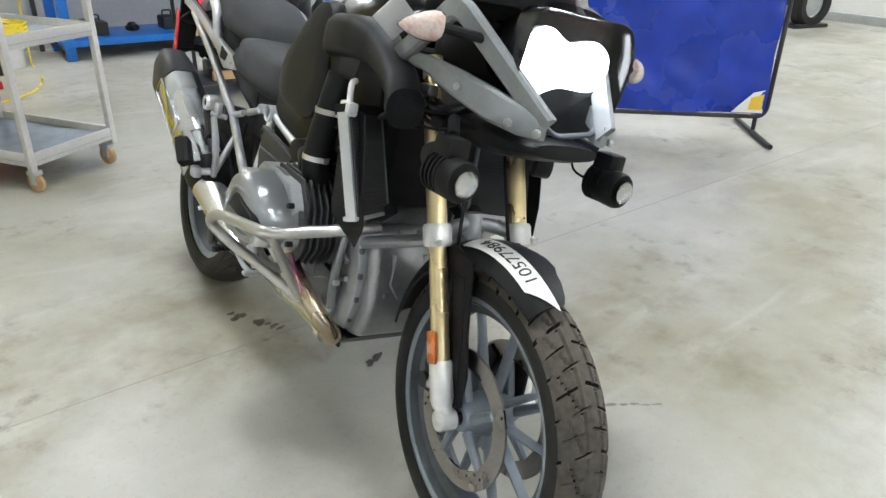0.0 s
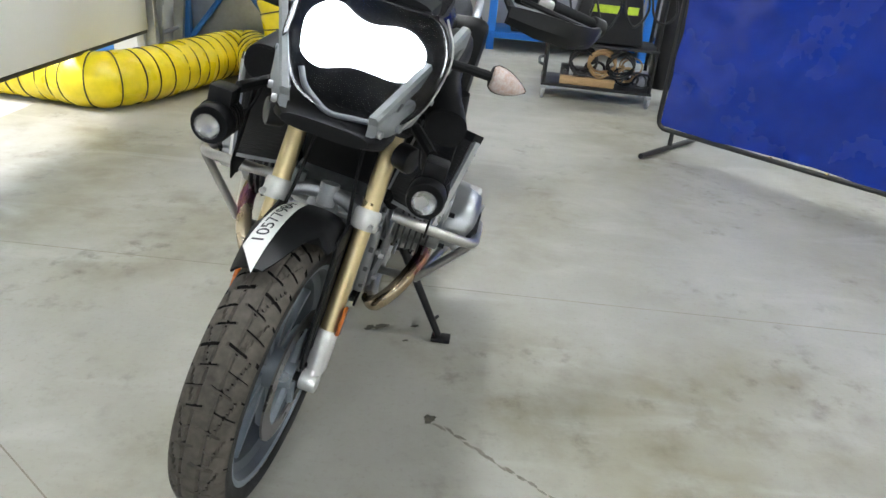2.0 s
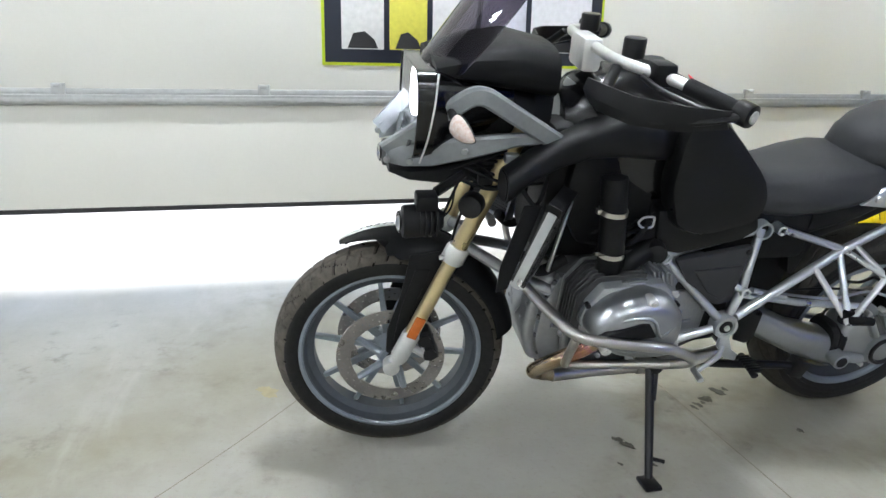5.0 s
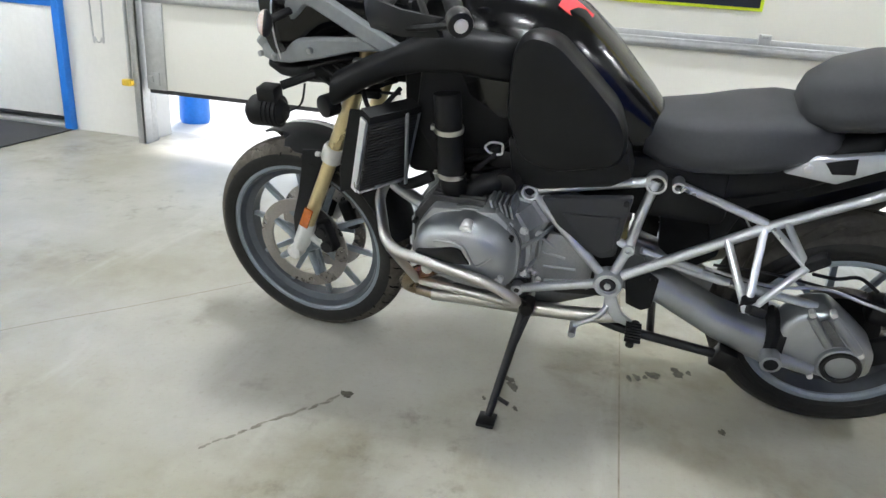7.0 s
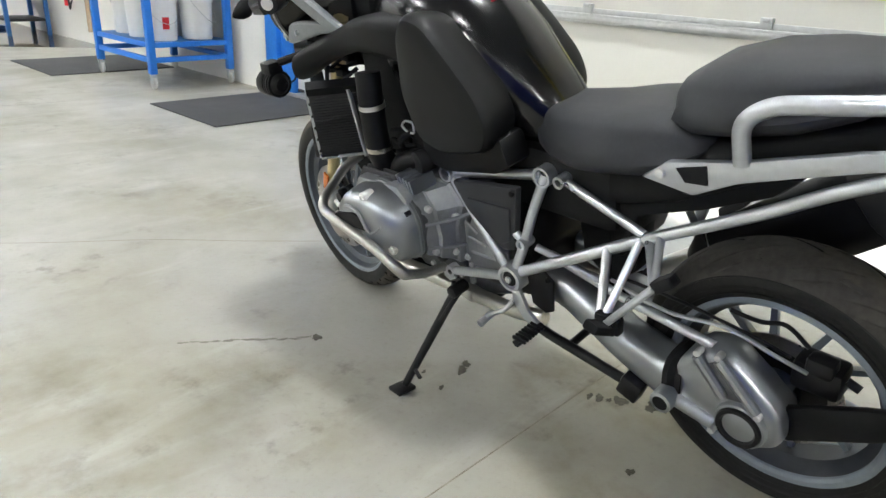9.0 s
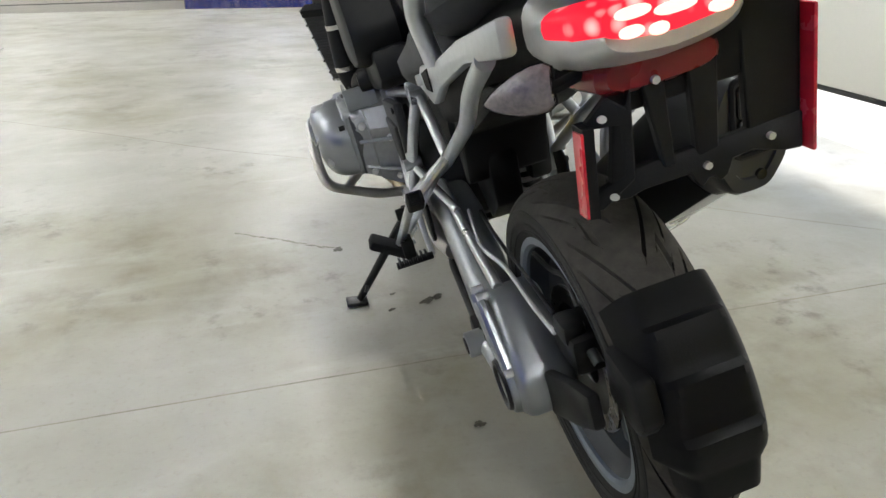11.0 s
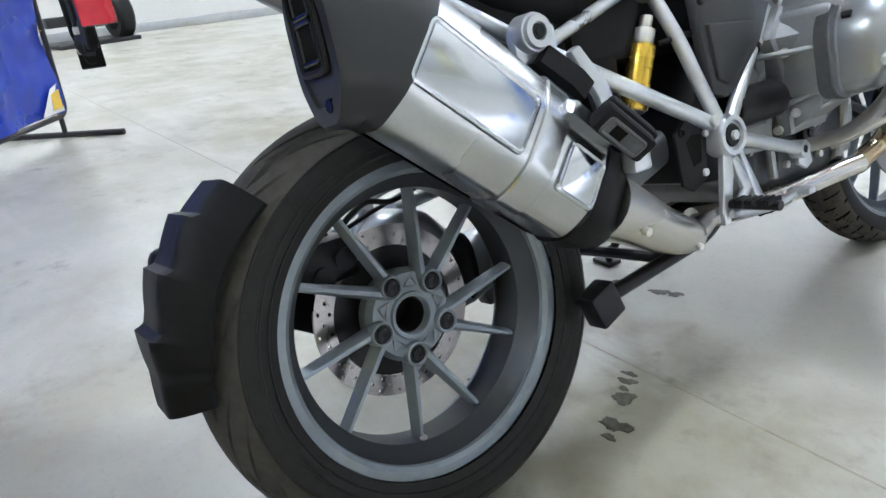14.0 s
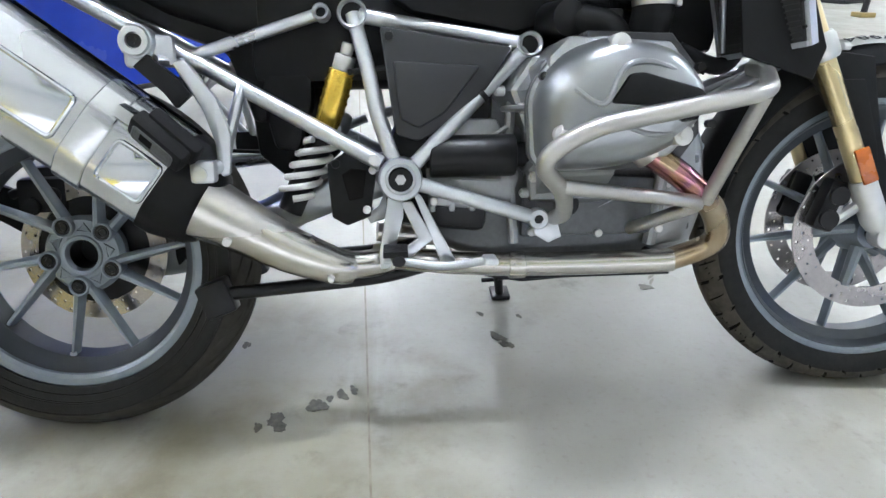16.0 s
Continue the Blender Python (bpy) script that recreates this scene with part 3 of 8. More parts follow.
def tyre_mesh(R, half, crown, bead, depth, at, kind):
    """A tyre whose tread grooves are cut into it."""
    segs, n = 640, 56
    prof = []
    for i in range(n + 1):
        u = -1 + 2 * i / n
        a = u * radians(118)
        c = R - crown
        r = c + crown * math.cos(a) if abs(a) < math.pi / 2 else c + (c - bead) * math.cos(a) / 0.4695
        prof.append((u, r, math.sin(a) * half))
    bm = bmesh.new()
    rings, cut = [], []
    k, slope = (26, 0.5) if kind == "front" else (13, 2.3)
    for s in range(segs):
        ring = []
        cut.append([])
        for u, r, x in prof:
            w = abs(u)
            t = 2 * math.pi * (s / segs - slope * w / k)
            f = (s / segs * k + (0.5 if u > 0 else 0.0)) % 1.0
            g = (f + 0.5) % 1.0
            if kind == "front":
                saw = 0.035 * abs(2 * f - 1)
                deep = (f < 0.055 and w < 0.34) or (g < 0.055 and 0.12 < w < 0.56) or abs(w - 0.13 - saw) < 0.019 or (abs(w - 0.31 - 0.22 * (f - 0.5)) < 0.02 and f > 0.1) or (f < 0.10 and 0.50 < w < 0.66)
            else:
                deep = (f < 0.075 and 0.06 < w < 0.5) or (g < 0.06 and 0.34 < w < 0.64) or (abs(w - 0.2 - 0.1 * f) < 0.018 and 0.3 < f < 0.7)
            rr = r - (depth if deep else 0.0)
            cut[-1].append(deep)
            ring.append(bm.verts.new((at[0] + x, at[1] + rr * math.cos(t), at[2] + rr * math.sin(t))))
        rings.append(ring)
    for s in range(segs):
        A, B = rings[s], rings[(s + 1) % segs]
        for i in range(n):
            fc = bm.faces.new((A[i], A[i + 1], B[i + 1], B[i]))
            u = abs((prof[i][0] + prof[i + 1][0]) / 2)
            fc.material_index = 2 if cut[s][i] and cut[s][i + 1] else (1 if u < 0.66 else 0)
    return bm


def rim_mesh(R, half, at):
    p = [(R, half), (R + 0.004, half - 0.006), (R - 0.008, half - 0.012), (R - 0.012, half - 0.024), (R - 0.03, half * 0.45), (R - 0.032, -half * 0.45), (R - 0.012, -half + 0.024), (R - 0.008, -half + 0.012), (R + 0.004, -half + 0.006), (R, -half),
         (R - 0.016, -half + 0.002), (R - 0.024, -half + 0.02), (R - 0.042, -half * 0.4), (R - 0.042, half * 0.4), (R - 0.024, half - 0.02), (R - 0.016, half - 0.002)]
    return lathe(p, "x", 96, at, closed=True)


def spoke_mesh(r0, r1, ang, x0, x1, wide, thick, lean):
    """One cast spoke, wider at the hub, with a ridge along its face and a curved tip."""
    rings = []
    for i in range(7):
        u = i / 6
        x = x0 + (x1 - x0) * u
        w = wide * (1 - 0.5 * u) if u < 0.85 else wide * 0.6
        root, tip = Vector((0, math.cos(ang), math.sin(ang))) * r0, Vector((0, math.cos(ang + lean), math.sin(ang + lean))) * r1
        p = root.lerp(tip, u) + Vector((x, 0, 0))
        t = Vector((1, 0, 0)).cross((tip - root).normalized())
        rings.append([p + t * w + Vector((-thick, 0, 0)), p + t * w * 1.05, p + t * w * 0.35 + Vector((thick * 0.9, 0, 0)), p - t * w * 0.35 + Vector((thick * 0.9, 0, 0)), p - t * w * 1.05, p - t * w + Vector((-thick, 0, 0))])
    return loft(rings)


def disc_mesh(r0, r1, x, thick, at, holes=48):
    """A brake disc with rows of real holes."""
    bm = bmesh.new()
    segs, rows = holes * 3, 7
    grid = []
    for side in (x - thick / 2, x + thick / 2):
        grid.append([[bm.verts.new((at[0] + side, at[1] + (r0 + (r1 - r0) * j / rows) * math.cos(6.28318 * s / segs), at[2] + (r0 + (r1 - r0) * j / rows) * math.sin(6.28318 * s / segs))) for j in range(rows + 1)] for s in range(segs)])
    for s in range(segs):
        t = (s + 1) % segs
        for j in range(rows):
            if j in (1, 3, 5) and s % 3 == 1 and (s // 3 + j // 2) % 2 == 0:
                continue
            a, b = grid
            bm.faces.new((a[s][j], a[s][j + 1], a[t][j + 1], a[t][j]))
            bm.faces.new((b[t][j], b[t][j + 1], b[s][j + 1], b[s][j]))
        bm.faces.new((grid[0][s][rows], grid[1][s][rows], grid[1][t][rows], grid[0][t][rows]))
        bm.faces.new((grid[0][s][0], grid[0][t][0], grid[1][t][0], grid[1][s][0]))
    return bm


def cyl(a, b, r, sides=20, r2=None, bevel=0.0):
    a, b = Vector(a), Vector(b)
    r2 = r if r2 is None else r2
    if bevel:
        d = (b - a).normalized() * bevel
        return tube([a, a + d * 0.3, a + d, b - d, b - d * 0.3, b], [r - bevel, r - bevel * 0.3, r, r2, r2 - bevel * 0.3, r2 - bevel], sides)
    return tube([a, b], [r, r2], sides)


# ---- rear wheel
RW = Vector((0.018, -0.766, 0.323))
# same grey wheel paint, darkened for the shade inside the barrel
M_barrel = mat("shaded_wheel_barrel", (0.046, 0.051, 0.059), 0.4, 0.3, 0.12, 50, 4, 0.05, 300)
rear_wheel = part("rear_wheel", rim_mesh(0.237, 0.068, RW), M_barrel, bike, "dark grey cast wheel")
for sx in (-1, 1):
    part("rim_lip", lathe([(0.2385, 0.069 * sx), (0.241, 0.062 * sx), (0.2355, 0.0705 * sx), (0.223, 0.0705 * sx), (0.2165, 0.065 * sx), (0.2155, 0.058 * sx), (0.220, 0.060 * sx)], "x", 96, RW), M_rim, rear_wheel)
part("tyre", tyre_mesh(0.3275, 0.083, 0.050, 0.236, 0.0055, RW + Vector((0.003, 0, 0)), "rear"), [M_tyre, M_tread, M_groove], rear_wheel, "worn black road tyre with sweeping grooves")
for sx in (-1, 1):
    for r, x in ((0.250, 0.0795), (0.263, 0.0815), (0.2665, 0.0818), (0.2875, 0.0815)):
        part("sidewall_ring", lathe([(r - 0.0016, (x - 0.001) * sx), (r - 0.0006, (x + 0.0012) * sx), (r + 0.0006, (x + 0.0012) * sx), (r + 0.0016, (x - 0.001) * sx)], "x", 96, RW + Vector((0.003, 0, 0))), M_tyre, rear_wheel)
for i in range(5):
    b = 44.5 + 72 * i
    for root, tip in ((-5, -1), (9, 33)):
        sp = spoke_mesh(0.052, 0.210, radians(b + root), 0.006, 0.010, 0.0105, 0.013, radians(tip - root))
        part("spoke", moved(sp, Matrix.Translation(RW)), M_rim, rear_wheel)
    for rr, w in ((0.045, 0.006),):
        a = radians(b + 36)
        c, t = Vector((0.0115, rr * math.cos(a), rr * math.sin(a))), Vector((0, -math.sin(a), math.cos(a)))
        part("hub_pocket", tube([RW + c + t * 0.013, RW + c - t * 0.013, RW + c + c.normalized() * 0.016], 0.0022, 6, True), M_rim, rear_wheel)
hub = joined(lathe([(0.029, -0.06), (0.029, 0.012), (0.031, 0.016), (0.036, 0.017), (0.038, 0.012), (0.066, 0.009), (0.074, -0.002), (0.07, -0.03)], "x", 40, RW))
part("hub", hub, M_rim, rear_wheel)
for i in range(5):
    a = radians(44.5 + 72 * i)
    c = RW + Vector((0.0185, 0.060 * math.cos(a), 0.060 * math.sin(a)))
    part("bolt_boss", lathe([(0.014, -0.004), (0.0145, 0.003), (0.0165, 0.0045), (0.0185, 0.003), (0.0205, -0.020)], "x", 24, c), M_rim, rear_wheel)
    part("wheel_bolt", lathe([(0.0, 0.0015), (0.005, 0.0015), (0.0052, 0.004), (0.0085, 0.004), (0.0095, 0.001), (0.0145, 0.0), (0.0145, -0.01)], "x", 18, c), M_dark, rear_wheel)
part("valve", cyl(RW + Vector((0.012, -0.036, -0.212)), RW + Vector((0.022, -0.034, -0.188)), 0.006), M_pale, rear_wheel)
part("brake_disc", disc_mesh(0.105, 0.138, -0.045, 0.005, RW, 45), M_disc, rear_wheel, "drilled steel brake disc")
part("disc_carrier", lathe([(0.05, -0.04), (0.075, -0.046), (0.105, -0.046)], "x", 40, RW), M_dark, rear_wheel)
cal = joined(box(-0.085, -0.02, -0.90, -0.805, 0.395, 0.465, 0.012), box(-0.09, -0.05, -0.885, -0.83, 0.445, 0.485, 0.01), cyl((-0.055, -0.90, 0.44), (-0.055, -0.925, 0.43), 0.009), cyl((-0.02, -0.83, 0.43), (-0.012, -0.83, 0.43), 0.017), cyl((-0.02, -0.87, 0.41), (-0.012, -0.87, 0.41), 0.017), tube(smooth_line([(-0.04, -0.82, 0.47), (-0.035, -0.77, 0.50), (-0.04, -0.72, 0.49), (-0.05, -0.66, 0.50)], 5), 0.005, 8))
part("rear_caliper", cal, M_dark, bike)

# ---- front wheel, fork and mudguard
FW = Vector((0.0, 0.757, 0.3265))
# wheel grey again, with the inner rim's shade put into the colour
M_frim = mat("shaded_front_barrel", (0.075, 0.085, 0.098), 0.4, 0.3, 0.12, 50, 4, 0.05, 300)
front_wheel = part("front_wheel", steered(rim_mesh(0.259, 0.05, FW)), M_frim, bike, "dark grey cast wheel")
part("tyre", steered(tyre_mesh(0.329, 0.061, 0.044, 0.258, 0.005, FW, "front")), [M_tyre, M_dust, M_groove], front_wheel, "worn black tyre with cross-cut tread blocks")
for i in range(10):
    a = radians(36 * i + 8)
    sp = spoke_mesh(0.04, 0.228, a + (0.1 if i % 2 else -0.1), 0.0, 0.0, 0.0105, 0.011, (-0.12 if i % 2 else 0.12))
    part("spoke", steered(moved(sp, Matrix.Translation(FW))), M_rim, front_wheel)
for sx in (-1, 1):
    part("rim_lip", steered(lathe([(0.2605, 0.051 * sx), (0.263, 0.045 * sx), (0.2575, 0.0525 * sx), (0.250, 0.0525 * sx), (0.2445, 0.047 * sx), (0.244, 0.041 * sx), (0.248, 0.043 * sx)], "x", 96, FW)), M_rim, front_wheel)
part("hub", steered(lathe([(0.016, -0.07), (0.03, -0.07), (0.045, -0.03), (0.05, 0.0), (0.045, 0.03), (0.03, 0.07), (0.016, 0.07)], "x", 32, FW)), M_rim, front_wheel)
for sx in (-1, 1):
    part("brake_disc", steered(disc_mesh(0.112, 0.1525, 0.062 * sx, 0.005, FW, 51)), M_disc, front_wheel, "drilled steel brake disc")
    car = bmesh.new()
    for k in range(5):
        a = radians(72 * k + 22)
        car = joined(car, tube([FW + Vector((0.055 * sx, 0.035 * math.cos(a), 0.035 * math.sin(a))), FW + Vector((0.06 * sx, 0.115 * math.cos(a + 0.2), 0.115 * math.sin(a + 0.2)))], [0.013, 0.010], 8))
    part("disc_carrier", steered(car), M_rim, front_wheel)
fork = part("front_fork", steered(cyl((-0.12, 0.757, 0.3265), (0.12, 0.757, 0.3265), 0.011)), M_dark, bike, "gold telescopic fork with pale clamps")
for sx in (-1, 1):
    x = 0.106 * sx
    line = lambda z: Vector((x, 0.735 - (z - 0.36) * 0.42, z))
    low = joined(tube([line(0.345), line(0.36), line(0.43), line(0.437)], [0.02, 0.025, 0.025, 0.022], 20), cyl((x - 0.022 * sx, 0.757, 0.3265), (x + 0.018 * sx, 0.757, 0.3265), 0.023, 20, bevel=0.004), tube([line(0.37), Vector((x, 0.757, 0.3265))], [0.018, 0.02], 12),
                 tube([line(0.40), line(0.40) + Vector((-0.01 * sx, -0.055, -0.045))], [0.012, 0.01], 10))
    part("fork_foot", steered(low), M_pale, fork)
    part("lower_tube", steered(tube([line(0.43), line(0.66)], 0.0195, 24)), M_gold, fork)
    part("upper_tube", steered(tube([line(0.69), line(1.02)], 0.0215, 24)), M_gold, fork)
    part("clamp", steered(joined(tube([line(0.655), line(0.662), line(0.692), line(0.699)], [0.027, 0.031, 0.031, 0.027], 24), cyl(line(0.677) + Vector((0.02 * sx, 0.03, 0)), line(0.677) + Vector((0.02 * sx, 0.042, 0)), 0.007, 8))), M_pale, fork)
    part("reflector", steered(moved(box(-0.004, 0.004, -0.014, 0.014, -0.034, 0.034, 0.003), Matrix.Translation(line(0.465) + Vector((0.024 * sx, 0.004, 0))) @ Matrix.Rotation(radians(22), 4, "X"))), M_amber, fork, "amber side reflector")
    cal = joined(box(0.048, 0.1, -0.05, 0.05, -0.022, 0.022, 0.01), cyl((0.1, -0.025, 0), (0.108, -0.025, 0), 0.018), cyl((0.1, 0.022, 0), (0.108, 0.022, 0), 0.018))
    if sx < 0:
        cal = mirrored(cal)
    cm = Matrix.Translation((0, 0.66, 0.385)) @ Matrix.Rotation(radians(70), 4, "X")
    fc = part("front_caliper", steered(moved(cal, cm)), M_dark, fork)
    part("caliper_mark", steered(moved(box(0.1 * sx - 0.0015, 0.1 * sx + 0.0015, -0.012, 0.030, -0.016, -0.009, 0.0005), cm)), M_white, fc)
part("fork_bridge", steered(joined(tube(rounded([(-0.1, 0.605, 0.678), (-0.04, 0.57, 0.69), (0.04, 0.57, 0.69), (0.1, 0.605, 0.678)], 0.03), 0.013, 14, flat=1.2), cyl((0, 0.575, 0.665), (0, 0.565, 0.715), 0.022, 16))), M_alu, fork)
part("telelever_arm", joined(tube(rounded([(0.02, 0.57, 0.66), (0.09, 0.44, 0.6), (0.12, 0.27, 0.53)], 0.06), 0.02, 12, flat=0.75), tube(rounded([(-0.02, 0.57, 0.66), (-0.09, 0.44, 0.6), (-0.12, 0.27, 0.53)], 0.06), 0.02, 12, flat=0.75)), M_alu, bike)
# mudguard: a shell over the tyre and two blades along the fork
def guard_r(a):
    """Radius of the mudguard's crown at the angle a."""
    d = math.degrees(a)
    return 0.374 - 0.020 * max(0.0, (100 - d) / 36) ** 1.4 - 0.016 * max(0.0, (d - 112) / 54) ** 1.3


rows = []
rnd = random.Random(4)
chip = [rnd.uniform(-2.5, 4.0) for _ in range(13)]
for i in range(29):
    ring = []
    for side in (0, 1):
        for j in (range(13) if not side else range(12, -1, -1)):
            v = -1 + j / 6
            start = 66 + (0 if v > -0.1 else min(1.0, (-0.1 - v) / 0.5) * 22 + chip[j])
            a = radians(start + (166 - start) * i / 28)
            wid = 0.084 * (0.80 + 0.20 * min(1, max(0.0, math.degrees(a) - 66) / 22))
            rr = guard_r(a) - 0.0045 * side - (0.050 if math.degrees(a) > 92 else 0.036) * abs(v) ** 3.2
            ring.append(FW + Vector((wid * v * (0.955 if side else 1), rr * math.cos(a), rr * math.sin(a))))
    rows.append(ring)
mud = part("front_mudguard", steered(loft(rows)), M_plast, bike)
for sx in (-1, 1):
    outline = [(0.585, 0.64), (0.64, 0.672), (0.715, 0.66), (0.725, 0.60), (0.742, 0.52), (0.77, 0.43), (0.772, 0.36), (0.755, 0.345), (0.735, 0.352), (0.70, 0.44), (0.655, 0.55)]
    blade = joined(prism(outline, 0.078 * sx, 0.086 * sx, bevel=0.003), prism([(0.66, 0.62), (0.70, 0.62), (0.735, 0.50), (0.752, 0.40), (0.735, 0.40), (0.70, 0.50)], 0.083 * sx, 0.0885 * sx, bevel=0.002), cyl((0.082 * sx, 0.752, 0.362), (0.091 * sx, 0.752, 0.362), 0.006, 10))
    part("blade", steered(blade), M_plast, mud)


def on_mudguard(x, a, lift):
    """A point on the mudguard's crown, lifted off it."""
    rr = guard_r(a) - 0.036 * min(1.0, abs(x / 0.084)) ** 3.2 + lift
    return FW + Vector((x, rr * math.cos(a), rr * math.sin(a)))


strip = []
for i in range(17):
    xs = [0.017 + 0.0092 * j for j in range(6)]
    ang = [radians(64 + 1.9 * j + (42.5 - 1.4 * j) * i / 16) for j in range(6)]
    strip.append([on_mudguard(x, a, 0.0022) for x, a in zip(xs, ang)] + [on_mudguard(x, a, 0.0010) for x, a in zip(xs[::-1], ang[::-1])])
lab = part("stock_label", steered(loft(strip)), M_paper, mud, "white paper strip with handwritten digits")
cu = bpy.data.curves.new("digits", "FONT")
cu.body, cu.size, cu.extrude, cu.align_x, cu.align_y = "10577984", 0.046, 0.0003, "CENTER", "CENTER"
tmp = new("digits", cu)
bpy.context.view_layer.update()
me = bpy.data.meshes.new_from_object(tmp.evaluated_get(bpy.context.evaluated_depsgraph_get()))
bpy.data.objects.remove(tmp)
bm = bmesh.new()
bm.from_mesh(me)
for v in bm.verts:
    v.co = on_mudguard(0.040 + v.co.y * 0.78, radians(88.5) + v.co.x * 2.62, 0.0034 + v.co.z)
part("digits", steered(bm), M_ink, lab)

# ---- engine
engine = part("engine", prism([(0.33, 0.36), (0.36, 0.42), (0.34, 0.56), (0.28, 0.66), (0.10, 0.70), (-0.12, 0.66), (-0.17, 0.50), (-0.15, 0.36), (-0.02, 0.30), (0.26, 0.30)], -0.122, 0.122, bevel=0.02, seg=3), M_sump, bike, "grey cast aluminium boxer engine")
M_cover = mat("satin_silver_cover", (0.35, 0.365, 0.38), 0.33, 0.85, 0.04, 60, 4, 0.03, 300, 0.04)
for sx in (-1, 1):
    ahead = Matrix.Translation((0, 0.022 if sx < 0 else 0.0, 0))
    for i in range(7):
        x = 0.15 + 0.0165 * i
        part("cooling_fin", moved(prism([(0.125, 0.475), (0.125, 0.69), (0.26, 0.685), (0.305, 0.63), (0.31, 0.53), (0.27, 0.475)], x * sx, (x + 0.0055) * sx, bevel=0.0015, seg=1), ahead), M_fin if i else M_alu, engine)
    part("cylinder", moved(joined(prism([(0.06, 0.51), (0.06, 0.65), (0.09, 0.68), (0.25, 0.67), (0.285, 0.62), (0.285, 0.53), (0.25, 0.495), (0.09, 0.495)], 0.12 * sx, 0.285 * sx, bevel=0.008), prism([(0.05, 0.49), (0.05, 0.64), (0.09, 0.668), (0.16, 0.672), (0.16, 0.49)], 0.12 * sx, 0.263 * sx, bevel=0.006)), ahead), M_alu, engine)
    sh = [[Vector((x * sx, y, z)) for y, z in pts] for x, pts in ((0.120, ((0.012, 0.41), (0.004, 0.535), (-0.05, 0.60), (0.0, 0.67), (0.14, 0.675), (0.14, 0.40))), (0.168, ((0.014, 0.42), (0.006, 0.535), (-0.022, 0.605), (0.018, 0.66), (0.14, 0.672), (0.14, 0.42))), (0.172, ((0.022, 0.43), (0.014, 0.535), (-0.012, 0.604), (0.024, 0.654), (0.14, 0.67), (0.14, 0.435))), (0.225, ((0.022, 0.462), (0.008, 0.53), (0.018, 0.605), (0.048, 0.652), (0.14, 0.668), (0.14, 0.465))), (0.229, ((0.024, 0.468), (0.02, 0.53), (0.028, 0.604), (0.056, 0.652), (0.14, 0.668), (0.14, 0.47))), (0.262, ((0.032, 0.486), (0.030, 0.54), (0.036, 0.608), (0.066, 0.655), (0.14, 0.668), (0.14, 0.486))))]
    fore = ahead if sx < 0 else Matrix.Translation((0, 0.042, 0))
    part("cylinder_shoulder", moved(loft(sh), fore), M_cast, engine, "pale faceted casting behind the cylinder", 18)
    for y0, z0, y1, z1 in ((0.006, 0.47, 0.03, 0.505), (-0.03, 0.575, 0.03, 0.575)):
        part("shoulder_rib", moved(tube([(0.138 * sx, y0, z0), (0.20 * sx, y0 * 0.4 + 0.008, (z0 + z1) / 2), (0.258 * sx, y1, z1)], 0.0055, 8), fore), M_cast, engine)
    for x, y, z in ((0.145, 0.01, 0.43), (0.15, -0.036, 0.605), (0.178, 0.02, 0.46), (0.178, 0.0, 0.575), (0.24, 0.026, 0.49), (0.24, 0.03, 0.615)):
        part("shoulder_bolt", moved(joined(cyl((x * sx, y + 0.006, z), ((x + 0.004) * sx, y - 0.010, z), 0.009, 12, bevel=0.002), cyl(((x + 0.003) * sx, y - 0.008, z), ((x + 0.004) * sx, y - 0.013, z), 0.005, 6)), fore), M_pale, engine)
    part("cover_gasket", moved(loft([[Vector((x * sx, 0.165 + (p.y - 0.165) * k, 0.575 + (p.z - 0.575) * k)) for p in rounded([(0, y, z) for y, z in ((0.040, 0.50), (0.036, 0.60), (0.08, 0.655), (0.145, 0.677), (0.238, 0.658), (0.282, 0.61), (0.292, 0.572), (0.262, 0.524), (0.20, 0.492), (0.12, 0.481), (0.062, 0.482))], 0.028, True, 4)] for x, k in ((0.236, 1.0), (0.240, 1.055), (0.266, 1.07), (0.270, 1.02))]), ahead), M_sump, engine)
    ol = [(0.040, 0.50), (0.036, 0.60), (0.08, 0.655), (0.145, 0.677), (0.238, 0.658), (0.282, 0.61), (0.292, 0.572), (0.262, 0.524), (0.20, 0.492), (0.12, 0.481), (0.062, 0.482)]
    cy, cz = 0.165, 0.575
    ringsv = []
    base = rounded([(0, y, z) for y, z in ol], 0.028, True, 4)
    for x, s, dy, dz in ((0.262, 1.0, 0, 0), (0.264, 1.045, 0, 0), (0.277, 1.05, 0, 0), (0.279, 1.012, 0, 0), (0.300, 1.005, 0, 0), (0.322, 0.97, 0.001, 0.001), (0.340, 0.905, 0.003, 0.003), (0.353, 0.81, 0.005, 0.006), (0.361, 0.68, 0.006, 0.008), (0.366, 0.48, 0.006, 0.010), (0.368, 0.2, 0.006, 0.010)):
        ringsv.append([Vector((x * sx, cy + (p.y - cy) * s + dy, cz + (p.z - cz) * s + dz)) for p in base])
    cover = part("valve_cover", moved(loft(ringsv), ahead), M_cover, engine, "silver grey valve cover", 40)
    part("cover_inset", moved(prism([(0.130, 0.578), (0.156, 0.618), (0.178, 0.620), (0.262, 0.596), (0.276, 0.578), (0.268, 0.566), (0.205, 0.562), (0.190, 0.572)], 0.335 * sx, 0.3735 * sx, bevel=0.006), ahead), M_plast, cover)
    part("cover_inset", moved(prism([(0.205, 0.562), (0.268, 0.566), (0.262, 0.552), (0.215, 0.545)], 0.335 * sx, 0.362 * sx, bevel=0.005), ahead), M_plast, cover)
